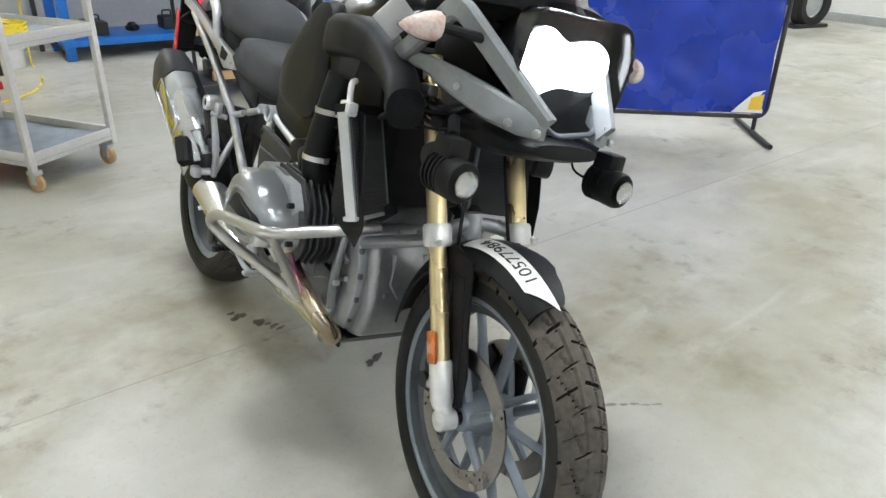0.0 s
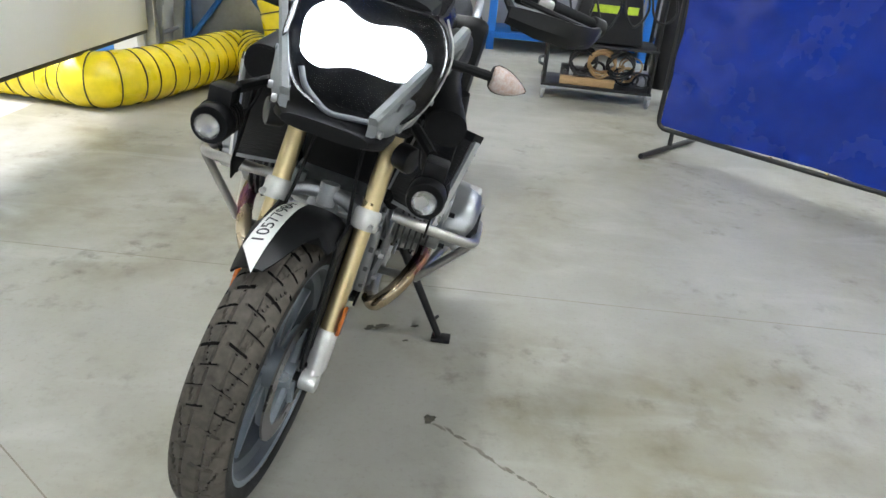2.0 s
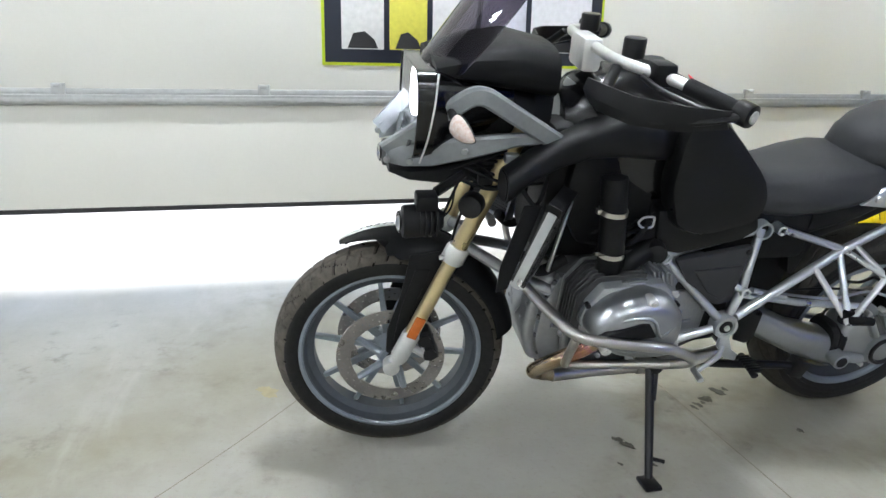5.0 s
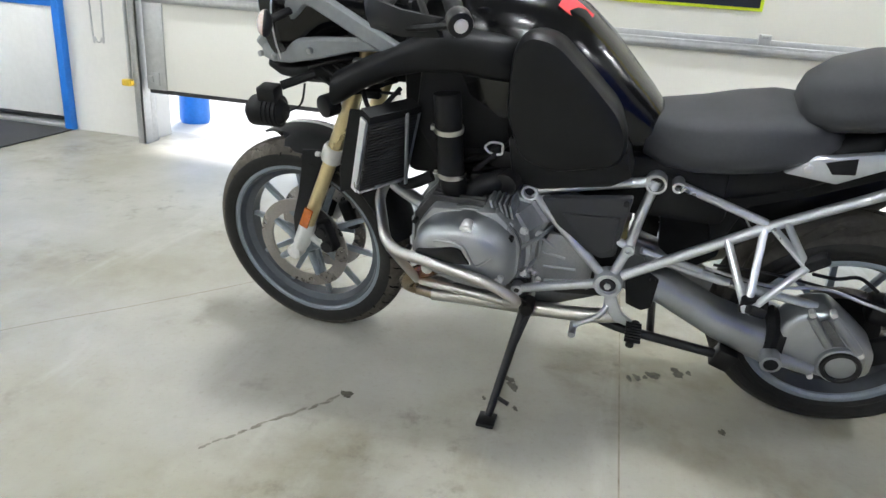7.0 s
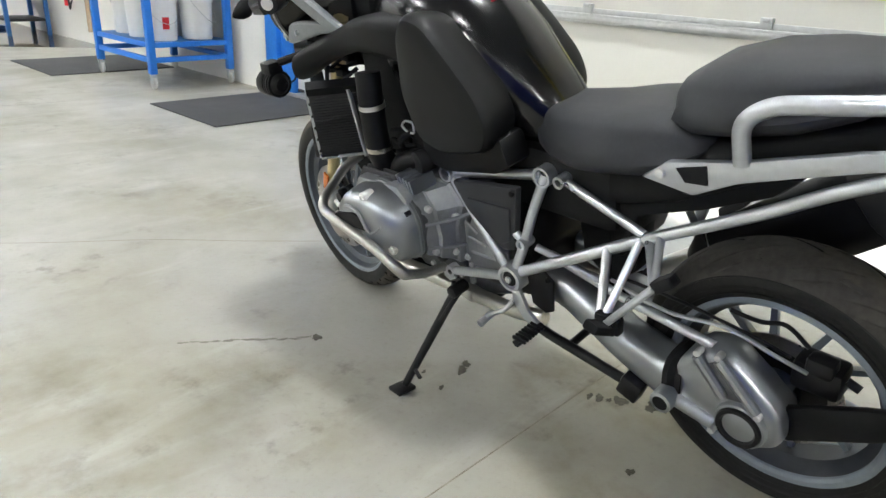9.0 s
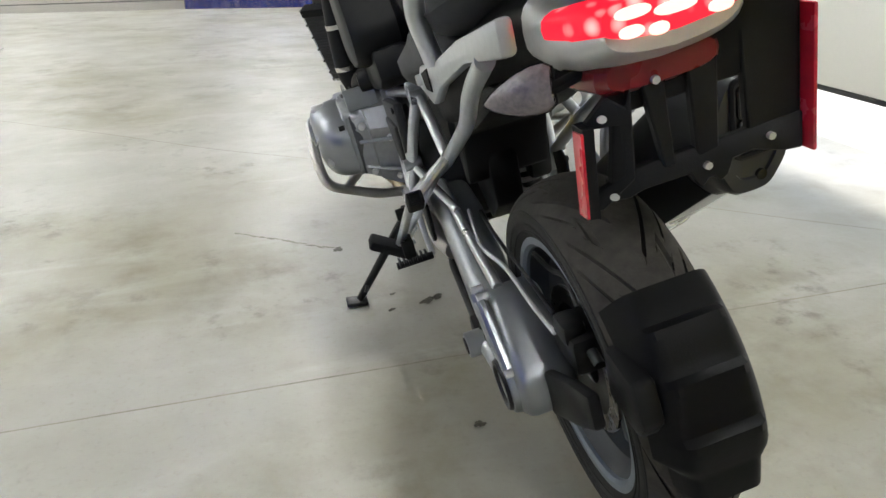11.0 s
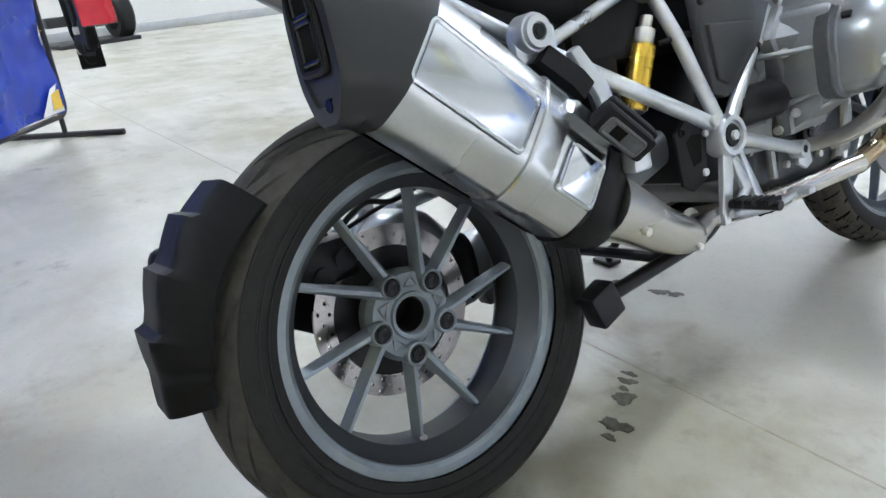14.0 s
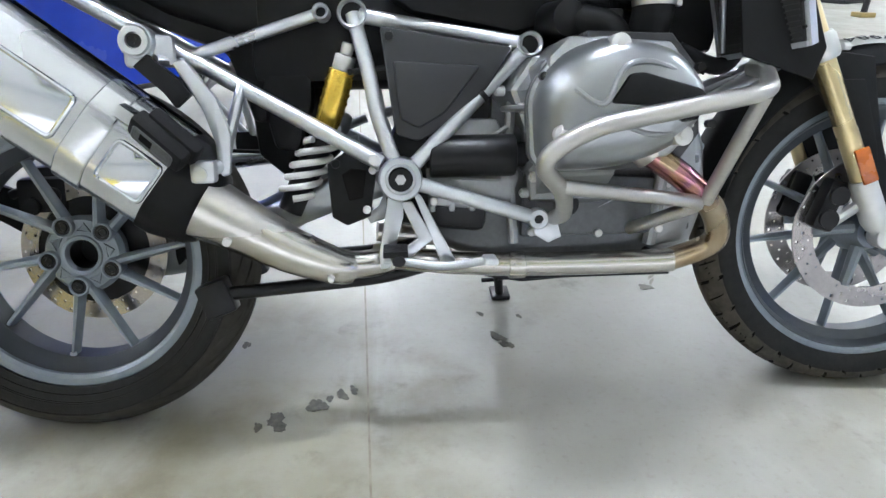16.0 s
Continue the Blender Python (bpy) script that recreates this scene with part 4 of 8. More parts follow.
    part("cover_rib", moved(tube(smooth_line([(0.357 * sx, 0.082, 0.60), (0.370 * sx, 0.120, 0.577), (0.372 * sx, 0.150, 0.628), (0.366 * sx, 0.20, 0.632), (0.345 * sx, 0.268, 0.603)], 5), 0.0042, 8), ahead), M_cover, cover)
    part("cover_rib", moved(tube(smooth_line([(0.352 * sx, 0.085, 0.545), (0.364 * sx, 0.14, 0.548), (0.362 * sx, 0.20, 0.532), (0.338 * sx, 0.262, 0.545)], 5), 0.0038, 8), ahead), M_cover, cover)
    for y, z, x in ((0.149, 0.661, 0.318), (0.068, 0.535, 0.318), (0.245, 0.530, 0.318)):
        part("cover_bolt", moved(joined(cyl((x * sx, y, z), ((x + 0.034) * sx, y, z), 0.015, 20, bevel=0.003), cyl(((x + 0.03) * sx, y, z), ((x + 0.037) * sx, y, z), 0.0075, 6)), ahead), M_pale, cover)
    for k in range(5 if sx < 0 else 0):
        part("head_fin", moved(prism([(0.052 + 0.012 * k, 0.655 + 0.004 * k), (0.058 + 0.012 * k, 0.655 + 0.004 * k), (0.068 + 0.012 * k, 0.69 + 0.002 * k), (0.062 + 0.012 * k, 0.692 + 0.002 * k)], 0.18 * sx, 0.262 * sx, bevel=0.0012, seg=1), ahead), M_cover, cover)
    for y, z in ((0.05, 0.62), (0.29, 0.63), (0.31, 0.545), (0.06, 0.50)):
        part("head_bolt", moved(cyl((0.285 * sx, y, z), (0.3 * sx, y, z), 0.007, 8), ahead), M_dark, cover)
    part("intake_tube", joined(tube(smooth_line([(0.20 * sx, 0.23, 0.66), (0.22 * sx, 0.24, 0.72), (0.215 * sx, 0.25, 0.82), (0.20 * sx, 0.26, 0.93)]), 0.033, 24), tube(smooth_line([(0.2 * sx, 0.2, 0.655), (0.2 * sx, 0.17, 0.70), (0.17 * sx, 0.1, 0.72)]), 0.028, 16)), M_plast, engine)
    for z, y, xx in ((0.846, 0.252, 0.211), (0.735, 0.242, 0.219)):
        part("hose_clamp", joined(tube([(xx * sx, y, z - 0.006), (xx * sx, y, z + 0.006)], 0.0355, 28), box(xx * sx - 0.008, xx * sx + 0.008, y + 0.03, y + 0.044, z - 0.006, z + 0.006, 0.002)), M_steel, engine)
    head = part("header_pipe", tube(smooth_line([(0.255 * sx, 0.215, 0.51), (0.252 * sx, 0.285, 0.462), (0.222 * sx, 0.355, 0.40), (0.178 * sx, 0.378, 0.338), (0.152 * sx, 0.31, 0.303)], 8), 0.021, 18), M_header, bike, "heat-stained gold exhaust header")
    part("heat_tint", tube(smooth_line([(0.255 * sx, 0.225, 0.503), (0.253 * sx, 0.28, 0.466), (0.240 * sx, 0.325, 0.429)], 5), 0.0214, 18), M_heat, head, "purple and gold heat tint")
    part("straight_pipe", tube(smooth_line([(0.158 * sx, 0.315, 0.3035), (0.145 * sx, 0.22, 0.30), (0.14 * sx, 0.08, 0.30), (0.14 * sx, -0.04, 0.305), (0.14 * sx, -0.14, 0.315), (0.13 * sx, -0.22, 0.325)], 6), 0.0212, 18), M_steel, head)
    part("pipe_flange", cyl((0.255 * sx, 0.205, 0.525), (0.256 * sx, 0.235, 0.497), 0.029, 20, bevel=0.004), M_steel, head)
    part("pipe_joint", cyl((0.14 * sx, 0.02, 0.30), (0.14 * sx, 0.05, 0.30), 0.0245, 20, bevel=0.003), M_steel, head)
# front cover casting with ribs, underside plate
part("front_cover", prism([(0.30, 0.30), (0.37, 0.315), (0.398, 0.40), (0.392, 0.51), (0.352, 0.605), (0.31, 0.60)], -0.104, 0.104, bevel=0.03, seg=4), M_cast, engine)
for sx in (-1, 1):
    part("front_flange", prism([(0.28, 0.322), (0.345, 0.33), (0.368, 0.405), (0.362, 0.51), (0.325, 0.612), (0.29, 0.61)], 0.100 * sx, 0.130 * sx, bevel=0.008), M_cast, engine)
    for y, z in ((0.352, 0.36), (0.366, 0.42), (0.366, 0.48), (0.352, 0.54), (0.334, 0.59)):
        part("flange_notch", box(0.121 * sx - 0.006, 0.121 * sx + 0.006, y - 0.010, y + 0.004, z - 0.007, z + 0.007, 0.003), M_sump, engine)
    part("casting_web", tube(smooth_line([(0.135 * sx, 0.30, 0.61), (0.15 * sx, 0.30, 0.52), (0.145 * sx, 0.29, 0.42), (0.13 * sx, 0.28, 0.33)], 4), 0.012, 10), M_cast, engine)
for sx in (-1, 1):
    for x, y, z in ((0.06, 0.395, 0.44), (0.085, 0.39, 0.50), (0.07, 0.375, 0.56), (0.03, 0.36, 0.59), (0.04, 0.385, 0.40)):
        part("cover_screw", cyl((x * sx, y - 0.02, z), (x * sx, y + 0.004, z), 0.007, 10, bevel=0.002), M_cast, engine)
    part("cover_ridge", tube([(0.02 * sx, 0.393, 0.43), (0.05 * sx, 0.391, 0.47), (0.045 * sx, 0.382, 0.54)], 0.006, 8), M_alu, engine)
    part("side_rib", tube([(0.137 * sx, 0.06, 0.60), (0.14 * sx, 0.20, 0.56), (0.137 * sx, 0.32, 0.50)], 0.007, 8), M_alu, engine)
    part("side_rib", tube([(0.137 * sx, 0.10, 0.36), (0.14 * sx, 0.22, 0.42), (0.137 * sx, 0.33, 0.46)], 0.007, 8), M_alu, engine)
gearbox = part("gearbox", prism([(-0.02, 0.36), (0.0, 0.66), (-0.13, 0.64), (-0.20, 0.50), (-0.19, 0.38)], -0.14, 0.14, bevel=0.016), M_dark, engine)
for sx in (-1, 1):
    for k in range(3):
        part("casting_rib", box(sx * 0.142 - 0.006, sx * 0.142 + 0.006, -0.12 + 0.035 * k, -0.108 + 0.035 * k, 0.40, 0.52 - 0.02 * abs(k - 1), 0.004), M_alu, engine)
for sx in (-1, 1):
    part("casting_seam", tube(rounded([(0.138 * sx, 0.03, 0.34), (0.14 * sx, 0.02, 0.50), (0.138 * sx, 0.03, 0.66)], 0.03), 0.009, 8), M_alu, engine)
    part("side_casting", prism([(-0.12, 0.41), (0.02, 0.40), (0.04, 0.46), (0.0, 0.56), (-0.09, 0.56), (-0.125, 0.50)], 0.125 * sx, 0.148 * sx, bevel=0.007), M_alu, engine)
    part("side_casting", prism([(0.04, 0.35), (0.29, 0.35), (0.31, 0.45), (0.05, 0.47)], 0.125 * sx, 0.146 * sx, bevel=0.01), M_sump, engine)
    for k in range(4):
        part("casting_rib", tube([(0.149 * sx, -0.11 + 0.03 * k, 0.43 + 0.03 * k), (0.149 * sx, 0.0 + 0.006 * k, 0.41 + 0.045 * k)], 0.0045, 6), M_alu, engine)
    for y, z in ((-0.112, 0.42), (0.015, 0.41), (-0.115, 0.50), (-0.085, 0.552), (0.06, 0.36), (0.29, 0.36), (0.305, 0.44), (0.06, 0.455), (0.18, 0.355)):
        part("case_bolt", cyl((0.14 * sx, y, z), (0.155 * sx, y, z), 0.0075, 10, bevel=0.002), M_pale, engine)
    part("oil_plug", joined(cyl((0.15 * sx, 0.12, 0.41), (0.168 * sx, 0.12, 0.41), 0.021, 20, bevel=0.003), cyl((0.165 * sx, 0.12, 0.41), (0.172 * sx, 0.12, 0.41), 0.009, 6)), M_dark, engine)
part("starter_motor", joined(cyl((0.155, -0.118, 0.497), (0.155, 0.03, 0.497), 0.036, 28, bevel=0.005), cyl((0.155, 0.03, 0.497), (0.155, 0.06, 0.497), 0.022, 16), cyl((0.155, -0.118, 0.497), (0.155, -0.124, 0.497), 0.02, 20)), M_dark, engine)
bash_plate = joined(prism([(0.345, 0.305), (0.32, 0.278), (0.05, 0.262), (-0.02, 0.275), (-0.02, 0.283), (0.05, 0.271), (0.315, 0.287), (0.338, 0.310)], -0.115, 0.115, bevel=0.002, seg=1), *[box(sx * 0.118 - 0.004, sx * 0.118 + 0.004, 0.0, 0.325, 0.268, 0.283, 0.003) for sx in (-1, 1)])
part("skid_plate", bash_plate, M_dark, bike, "dark metal skid plate under the engine")

# ---- crash bars
for sx in (-1, 1):
    cb = part("crash_bar", tube(rounded([(0.15 * sx, 0.445, 0.635), (0.21 * sx, 0.44, 0.628), (0.372 * sx, 0.362, 0.590), (0.383 * sx, 0.10, 0.546), (0.376 * sx, 0.022, 0.498), (0.325 * sx, 0.075, 0.452), (0.25 * sx, 0.095, 0.405), (0.18 * sx, 0.095, 0.39)], 0.05, n=6), 0.0135, 16), M_bar, bike, "bent stainless steel crash bar")
    part("strut", tube([(0.362 * sx, 0.358, 0.586), (0.255 * sx, 0.326, 0.42)], 0.0115, 14), M_bar, cb)
    part("lower_bar", tube(rounded([(0.33 * sx, 0.07, 0.458), (0.255 * sx, 0.326, 0.418), (0.20 * sx, 0.27, 0.385), (0.14 * sx, 0.24, 0.36)], 0.03), 0.0115, 14), M_bar, cb)

# ---- frame
frame_p = part("frame", box(-0.09, 0.09, -0.12, 0.36, 0.70, 0.80, 0.02), M_dark, bike, "silver tubular trellis frame")
for sx in (-1, 1):
    J, S, S2, D, P = Vector((0.148 * sx, 0.055, 0.68)), Vector((0.121 * sx, -0.24, 0.736)), Vector((0.125 * sx, -0.291, 0.738)), Vector((0.168 * sx, -0.204, 0.568)), Vector((0.183 * sx, -0.168, 0.463))
    RJ, MT = Vector((0.135 * sx, -0.514, 0.668)), Vector((0.176 * sx, 0.066, 0.388))
    TIP, BOT, MID = Vector((0.235 * sx, -0.588, 0.632)), Vector((0.272 * sx, -0.487, 0.508)), Vector((0.152 * sx, -0.425, 0.622))
    for a, b, r in ((J, S, 0.0125), (J, P, 0.0125), (J + Vector((0, -0.02, -0.005)), D if sx < 0 else J + Vector((0.001, -0.045, -0.01)), 0.0105), (P, MT, 0.0125), (P + Vector((0, -0.02, 0.02)), RJ, 0.0135), (S2, RJ, 0.0105), *(((D + Vector((0, -0.02, 0)), Vector((0.12 * sx, -0.40, 0.50)), 0.009),) if sx < 0 else ())):
        d = (b - a).normalized() * 0.012
        part("frame_tube", tube([a + d, b - d], r, 16), M_frame, frame_p)
    part("frame_tube", tube(rounded([RJ + Vector((0, 0.01, -0.006)), Vector((0.130 * sx, -0.74, 0.795)), Vector((0.140 * sx, -0.85, 0.872)), Vector((0.142 * sx, -0.97, 0.935))], 0.06), 0.0125, 16), M_frame, frame_p)
    part("frame_tube", tube(rounded([S, Vector((0.15 * sx, -0.215, 0.64)), D, P], 0.03), 0.0125, 16), M_frame, frame_p)
    for c, r in ((J, 0.021), (S, 0.025), (S2, 0.0145), *(((D, 0.014),) if sx < 0 else ())):
        part("frame_boss", lathe([(r - 0.006, -0.02), (r - 0.006, 0.018), (r - 0.002, 0.022), (r, 0.018), (r, -0.02)], "x" , 28, c, closed=True), M_frame, frame_p)
        part("boss_plug", lathe([(0.0, 0.004 * sx), (r - 0.005, 0.004 * sx), (r - 0.005, 0.0)], "x", 20, c), M_dark, frame_p)
    for a, b, r in ((RJ, TIP, 0.0095), (TIP, BOT, 0.0095), (RJ + Vector((0.01 * sx, 0.015, -0.01)), BOT, 0.0095), (MID, BOT, 0.0105), (RJ + Vector((0.005 * sx, -0.03, 0.015)), TIP, 0.009)) if sx < 0 else ((MID, Vector((0.196, -0.455, 0.490)), 0.0105), (RJ + Vector((0.02, 0.0, -0.01)), Vector((0.192, -0.548, 0.66)), 0.0105)):
        part("footrest_bracket", tube([a, b], r, 10, flat=0.85), M_frame, frame_p)
    if sx > 0:
        q = J + (P - J) * 0.36
        part("tube_clamp", cyl(q, q + (P - J).normalized() * 0.009, 0.0155, 18), M_dark, frame_p)
        part("stay_bolt", cyl(P + Vector((0.008, -0.042, 0.033)), P + Vector((0.018, -0.042, 0.033)), 0.010, 14, bevel=0.002), M_pale, frame_p)
    part("pivot_plate", joined(lathe([(0.012, 0.012 * sx), (0.024, 0.012 * sx), (0.026, 0.018 * sx), (0.034, 0.018 * sx), (0.037, 0.010 * sx), (0.037, -0.02 * sx)], "x", 32, P), cyl(P, P + Vector((0.012 * sx, 0, 0)), 0.012, 6)), M_frame, frame_p)
    part("pivot_plug", joined(lathe([(0.0, 0.0165 * sx), (0.018, 0.0165 * sx), (0.0205, 0.0135 * sx)], "x", 24, P)), M_dark, frame_p)
    part("pivot_bolt", cyl(P + Vector((0.015 * sx, 0, 0)), P + Vector((0.022 * sx, 0, 0)), 0.009, 6), M_pale, frame_p)
    for leg in ([(-0.19, 0.435), (-0.165, 0.43), (-0.165, 0.39), (-0.20, 0.345), (-0.235, 0.335), (-0.245, 0.352), (-0.215, 0.375)],) if sx < 0 else ([(-0.150, 0.445), (-0.135, 0.435), (-0.078, 0.322), (-0.090, 0.312), (-0.102, 0.316)], [(-0.190, 0.435), (-0.165, 0.430), (-0.165, 0.40), (-0.190, 0.312), (-0.206, 0.310), (-0.208, 0.335)], [(-0.170, 0.425), (-0.150, 0.425), (-0.115, 0.36), (-0.17, 0.318), (-0.178, 0.335), (-0.142, 0.362)]):
        part("footrest_plate", prism(leg, 0.178 * sx, 0.19 * sx, bevel=0.003), M_frame, frame_p)
    part("heel_guard", joined(prism([(-0.205, 0.50), (-0.22, 0.40), (-0.26, 0.385), (-0.285, 0.40), (-0.29, 0.49), (-0.25, 0.515)], 0.168 * sx, 0.176 * sx, bevel=0.003), lathe([(0.005, 0.18 * sx), (0.007, 0.18 * sx), (0.008, 0.175 * sx)], "x", 16, (0, -0.275, 0.49))), M_plast, frame_p)
    part("tube_boss", joined(lathe([(0.008, 0.012 * sx), (0.016, 0.012 * sx), (0.018, 0.008 * sx), (0.018, -0.014 * sx)], "x", 24, MT), prism([(0.06, 0.385), (0.10, 0.385), (0.108, 0.355), (0.085, 0.345), (0.06, 0.36)], 0.168 * sx, 0.176 * sx, bevel=0.002)), M_frame, frame_p)
    part("boss_bolt", cyl(MT, MT + Vector((0.012 * sx, 0, 0)), 0.008, 6), M_dark, frame_p)
    peg = joined(tube([(0.185 * sx, -0.185, 0.345), (0.275 * sx, -0.175, 0.34)], 0.011, 10, flat=0.8), *[box((0.2 + 0.011 * k) * sx - 0.003, (0.2 + 0.011 * k) * sx + 0.003, -0.2, -0.16, 0.345, 0.355, 0.001) for k in range(7)])
    part("footrest", moved(peg, Matrix.Translation((0, -0.07, 0.006) if sx < 0 else (0, 0, 0))), M_dark, frame_p)
    if sx < 0:
        pp = moved(box(-0.045, 0.045, -0.018, 0.018, -0.011, 0.011, 0.006), Matrix.Translation((-0.285, -0.5, 0.525)) @ Matrix.Rotation(radians(35), 4, "Y") @ Matrix.Rotation(radians(12), 4, "X"))
        part("bracket_socket", moved(joined(box(-0.015, 0.015, -0.026, 0.022, -0.013, 0.013, 0.004), tube(rounded([(-0.011, -0.026, -0.009), (0.011, -0.026, -0.009), (0.011, -0.026, 0.009), (-0.011, -0.026, 0.009)], 0.003, True), 0.0025, 6, True)), Matrix.Translation((-0.226, -0.604, 0.644)) @ Matrix.Rotation(radians(-38), 4, "X")), M_rubber, frame_p)
        part("pillion_footrest", joined(pp, box(-0.267, -0.243, -0.53, -0.47, 0.50, 0.54, 0.005)), M_rubber, frame_p)
    else:
        along, face = Vector((0.06, 0.73, -0.68)).normalized(), Vector((0.74, -0.46, -0.49))
        over = face.cross(along).normalized()
        face = along.cross(over)
        fm = Matrix((along, over, face)).transposed().to_4x4()
        fm.translation = (0.283, -0.526, 0.534)
        peg_p = part("pillion_footrest", moved(joined(box(-0.048, 0.048, -0.020, 0.020, -0.020, 0.010, 0.007), box(-0.036, 0.055, -0.012, 0.026, -0.036, -0.012, 0.006)), fm), M_rubber, frame_p, "folded black rubber pillion footrest")
        part("footrest_pocket", moved(tube(rounded([(-0.036, -0.014, 0.009), (0.032, -0.014, 0.009), (0.032, 0.009, 0.009), (-0.036, 0.009, 0.009)], 0.005, True), 0.0034, 8, True), fm), M_sump, peg_p)
        part("pocket_floor", moved(box(-0.034, 0.030, -0.012, 0.007, 0.007, 0.0105), fm), M_sump, peg_p)
        part("pocket_hole", moved(box(-0.024, -0.002, -0.010, 0.006, 0.009, 0.0112), fm), M_groove, peg_p)
        part("hinge_block", joined(tube([(0.262, -0.475, 0.484), (0.205, -0.462, 0.492)], 0.012, 12), box(0.235, 0.262, -0.49, -0.452, 0.470, 0.505, 0.006)), M_frame, peg_p)
        part("bracket_arm", prism([(-0.520, 0.655), (-0.500, 0.662), (-0.455, 0.600), (-0.436, 0.540), (-0.442, 0.478), (-0.462, 0.474), (-0.462, 0.530), (-0.480, 0.585)], 0.190, 0.206, bevel=0.005), M_frame, frame_p)
        part("inner_box", prism([(-0.397, 0.674), (-0.312, 0.672), (-0.316, 0.59), (-0.345, 0.507), (-0.385, 0.512), (-0.402, 0.59)], 0.055, 0.105, bevel=0.012), M_plast, frame_p)
        part("guard_window", prism([(-0.225, 0.478), (-0.232, 0.432), (-0.255, 0.428), (-0.266, 0.472), (-0.25, 0.482)], 0.1755, 0.1775, bevel=0.001, seg=1), M_groove, frame_p)
        for y, z in ((-0.226, 0.412), (-0.214, 0.478)):
            part("guard_bolt", cyl((0.174, y, z), (0.181, y, z), 0.007, 12, bevel=0.002), M_pale, frame_p)
    part("side_cover", prism([(-0.195, 0.712), (0.025, 0.675), (-0.02, 0.606), (-0.097, 0.542), (-0.136, 0.524), (-0.174, 0.535)], 0.152 * sx, 0.176 * sx, bevel=0.008), M_side, bike, "dark grey plastic side cover")
    part("cover_facet", prism([(-0.175, 0.655), (-0.03, 0.645), (-0.09, 0.57), (-0.135, 0.545), (-0.165, 0.56)], 0.172 * sx, 0.184 * sx, bevel=0.006), M_side, bike)
    part("cover_screw", cyl((0.17 * sx, -0.18, 0.694), (0.181 * sx, -0.18, 0.694), 0.008, 12, bevel=0.002), M_dark, bike)
part("gear_lever", joined(tube(rounded([(-0.20, -0.175, 0.40), (-0.215, -0.16, 0.375), (-0.222, -0.10, 0.335)], 0.02), 0.007, 10), cyl((-0.205, -0.098, 0.328), (-0.25, -0.098, 0.322), 0.01, 12)), M_frame, bike)
part("brake_pedal", joined(tube(rounded([(0.20, -0.2, 0.33), (0.21, -0.1, 0.315), (0.215, -0.03, 0.325)], 0.03), 0.007, 10), box(0.2, 0.245, -0.035, -0.012, 0.322, 0.334, 0.004)), M_frame, bike)

# ---- final drive and swing arm
drive = part("swing_arm", loft([oval(-0.1, -0.2, 0.455, 0.05, 0.04, 20, 3), oval(-0.1, -0.3, 0.43, 0.052, 0.045, 20, 3), oval(-0.105, -0.45, 0.355, 0.052, 0.048, 20, 3), oval(-0.11, -0.58, 0.315, 0.055, 0.055, 20, 3), oval(-0.11, -0.66, 0.32, 0.05, 0.07, 20, 3)]), M_cover, bike, "silver single-sided swing arm with shaft drive")
part("arm_brace", loft([oval(0.055, -0.20, 0.455, 0.03, 0.034, 18, 3), oval(0.055, -0.30, 0.425, 0.03, 0.034, 18, 3), oval(0.04, -0.42, 0.375, 0.028, 0.03, 18, 3), oval(0.01, -0.50, 0.345, 0.024, 0.026, 18, 3)]), M_cover, drive)
part("final_drive", joined(prism([(-0.60, 0.40), (-0.64, 0.455), (-0.70, 0.47), (-0.775, 0.41), (-0.83, 0.36), (-0.835, 0.29), (-0.78, 0.255), (-0.66, 0.265), (-0.60, 0.285)], -0.165, -0.06, bevel=0.022, seg=3), cyl((-0.06, -0.757, 0.32), (-0.178, -0.757, 0.32), 0.062, 36, r2=0.055, bevel=0.008)), M_cover, drive)
part("drive_cap", joined(lathe([(0.0, -0.176), (0.034, -0.178), (0.038, -0.184), (0.046, -0.184), (0.049, -0.176)], "x", 36, (0, -0.757, 0.32))), M_dark, drive)
part("torque_link", joined(tube([(-0.165, -0.595, 0.31), (-0.16, -0.70, 0.285)], [0.02, 0.018], 14), cyl((-0.1, -0.595, 0.31), (-0.205, -0.595, 0.31), 0.026, 24, bevel=0.003)), M_cover, drive)
part("link_bush", lathe([(0.0, -0.206), (0.016, -0.207), (0.019, -0.204)], "x", 24, (0, -0.595, 0.31)), M_rubber, drive)
part("drive_rib", joined(tube([(-0.172, -0.655, 0.455), (-0.168, -0.715, 0.375)], 0.012, 10), tube([(-0.172, -0.70, 0.465), (-0.168, -0.785, 0.37)], 0.012, 10)), M_cover, drive)
part("drive_recess", joined(prism([(-0.672, 0.44), (-0.692, 0.452), (-0.755, 0.378), (-0.722, 0.372)], -0.1675, -0.164, bevel=0.001, seg=1)), M_sump, drive)
for y, z in ((-0.655, 0.462), (-0.70, 0.472), (-0.79, 0.365), (-0.62, 0.30), (-0.70, 0.272)):
    part("drive_bolt", cyl((-0.155, y, z), (-0.178, y, z), 0.008, 12, bevel=0.002), M_pale, drive)
part("rubber_boot", loft([oval(-0.108, -0.575, 0.335, 0.058, 0.062, 18, 3), oval(-0.108, -0.59, 0.335, 0.064, 0.07, 18, 3), oval(-0.108, -0.605, 0.335, 0.058, 0.062, 18, 3), oval(-0.108, -0.62, 0.335, 0.062, 0.068, 18, 3)]), M_rubber, drive)
part("torque_arm", tube([(-0.12, -0.25, 0.52), (-0.125, -0.44, 0.485), (-0.13, -0.67, 0.46)], 0.011, 12), M_frame, drive)
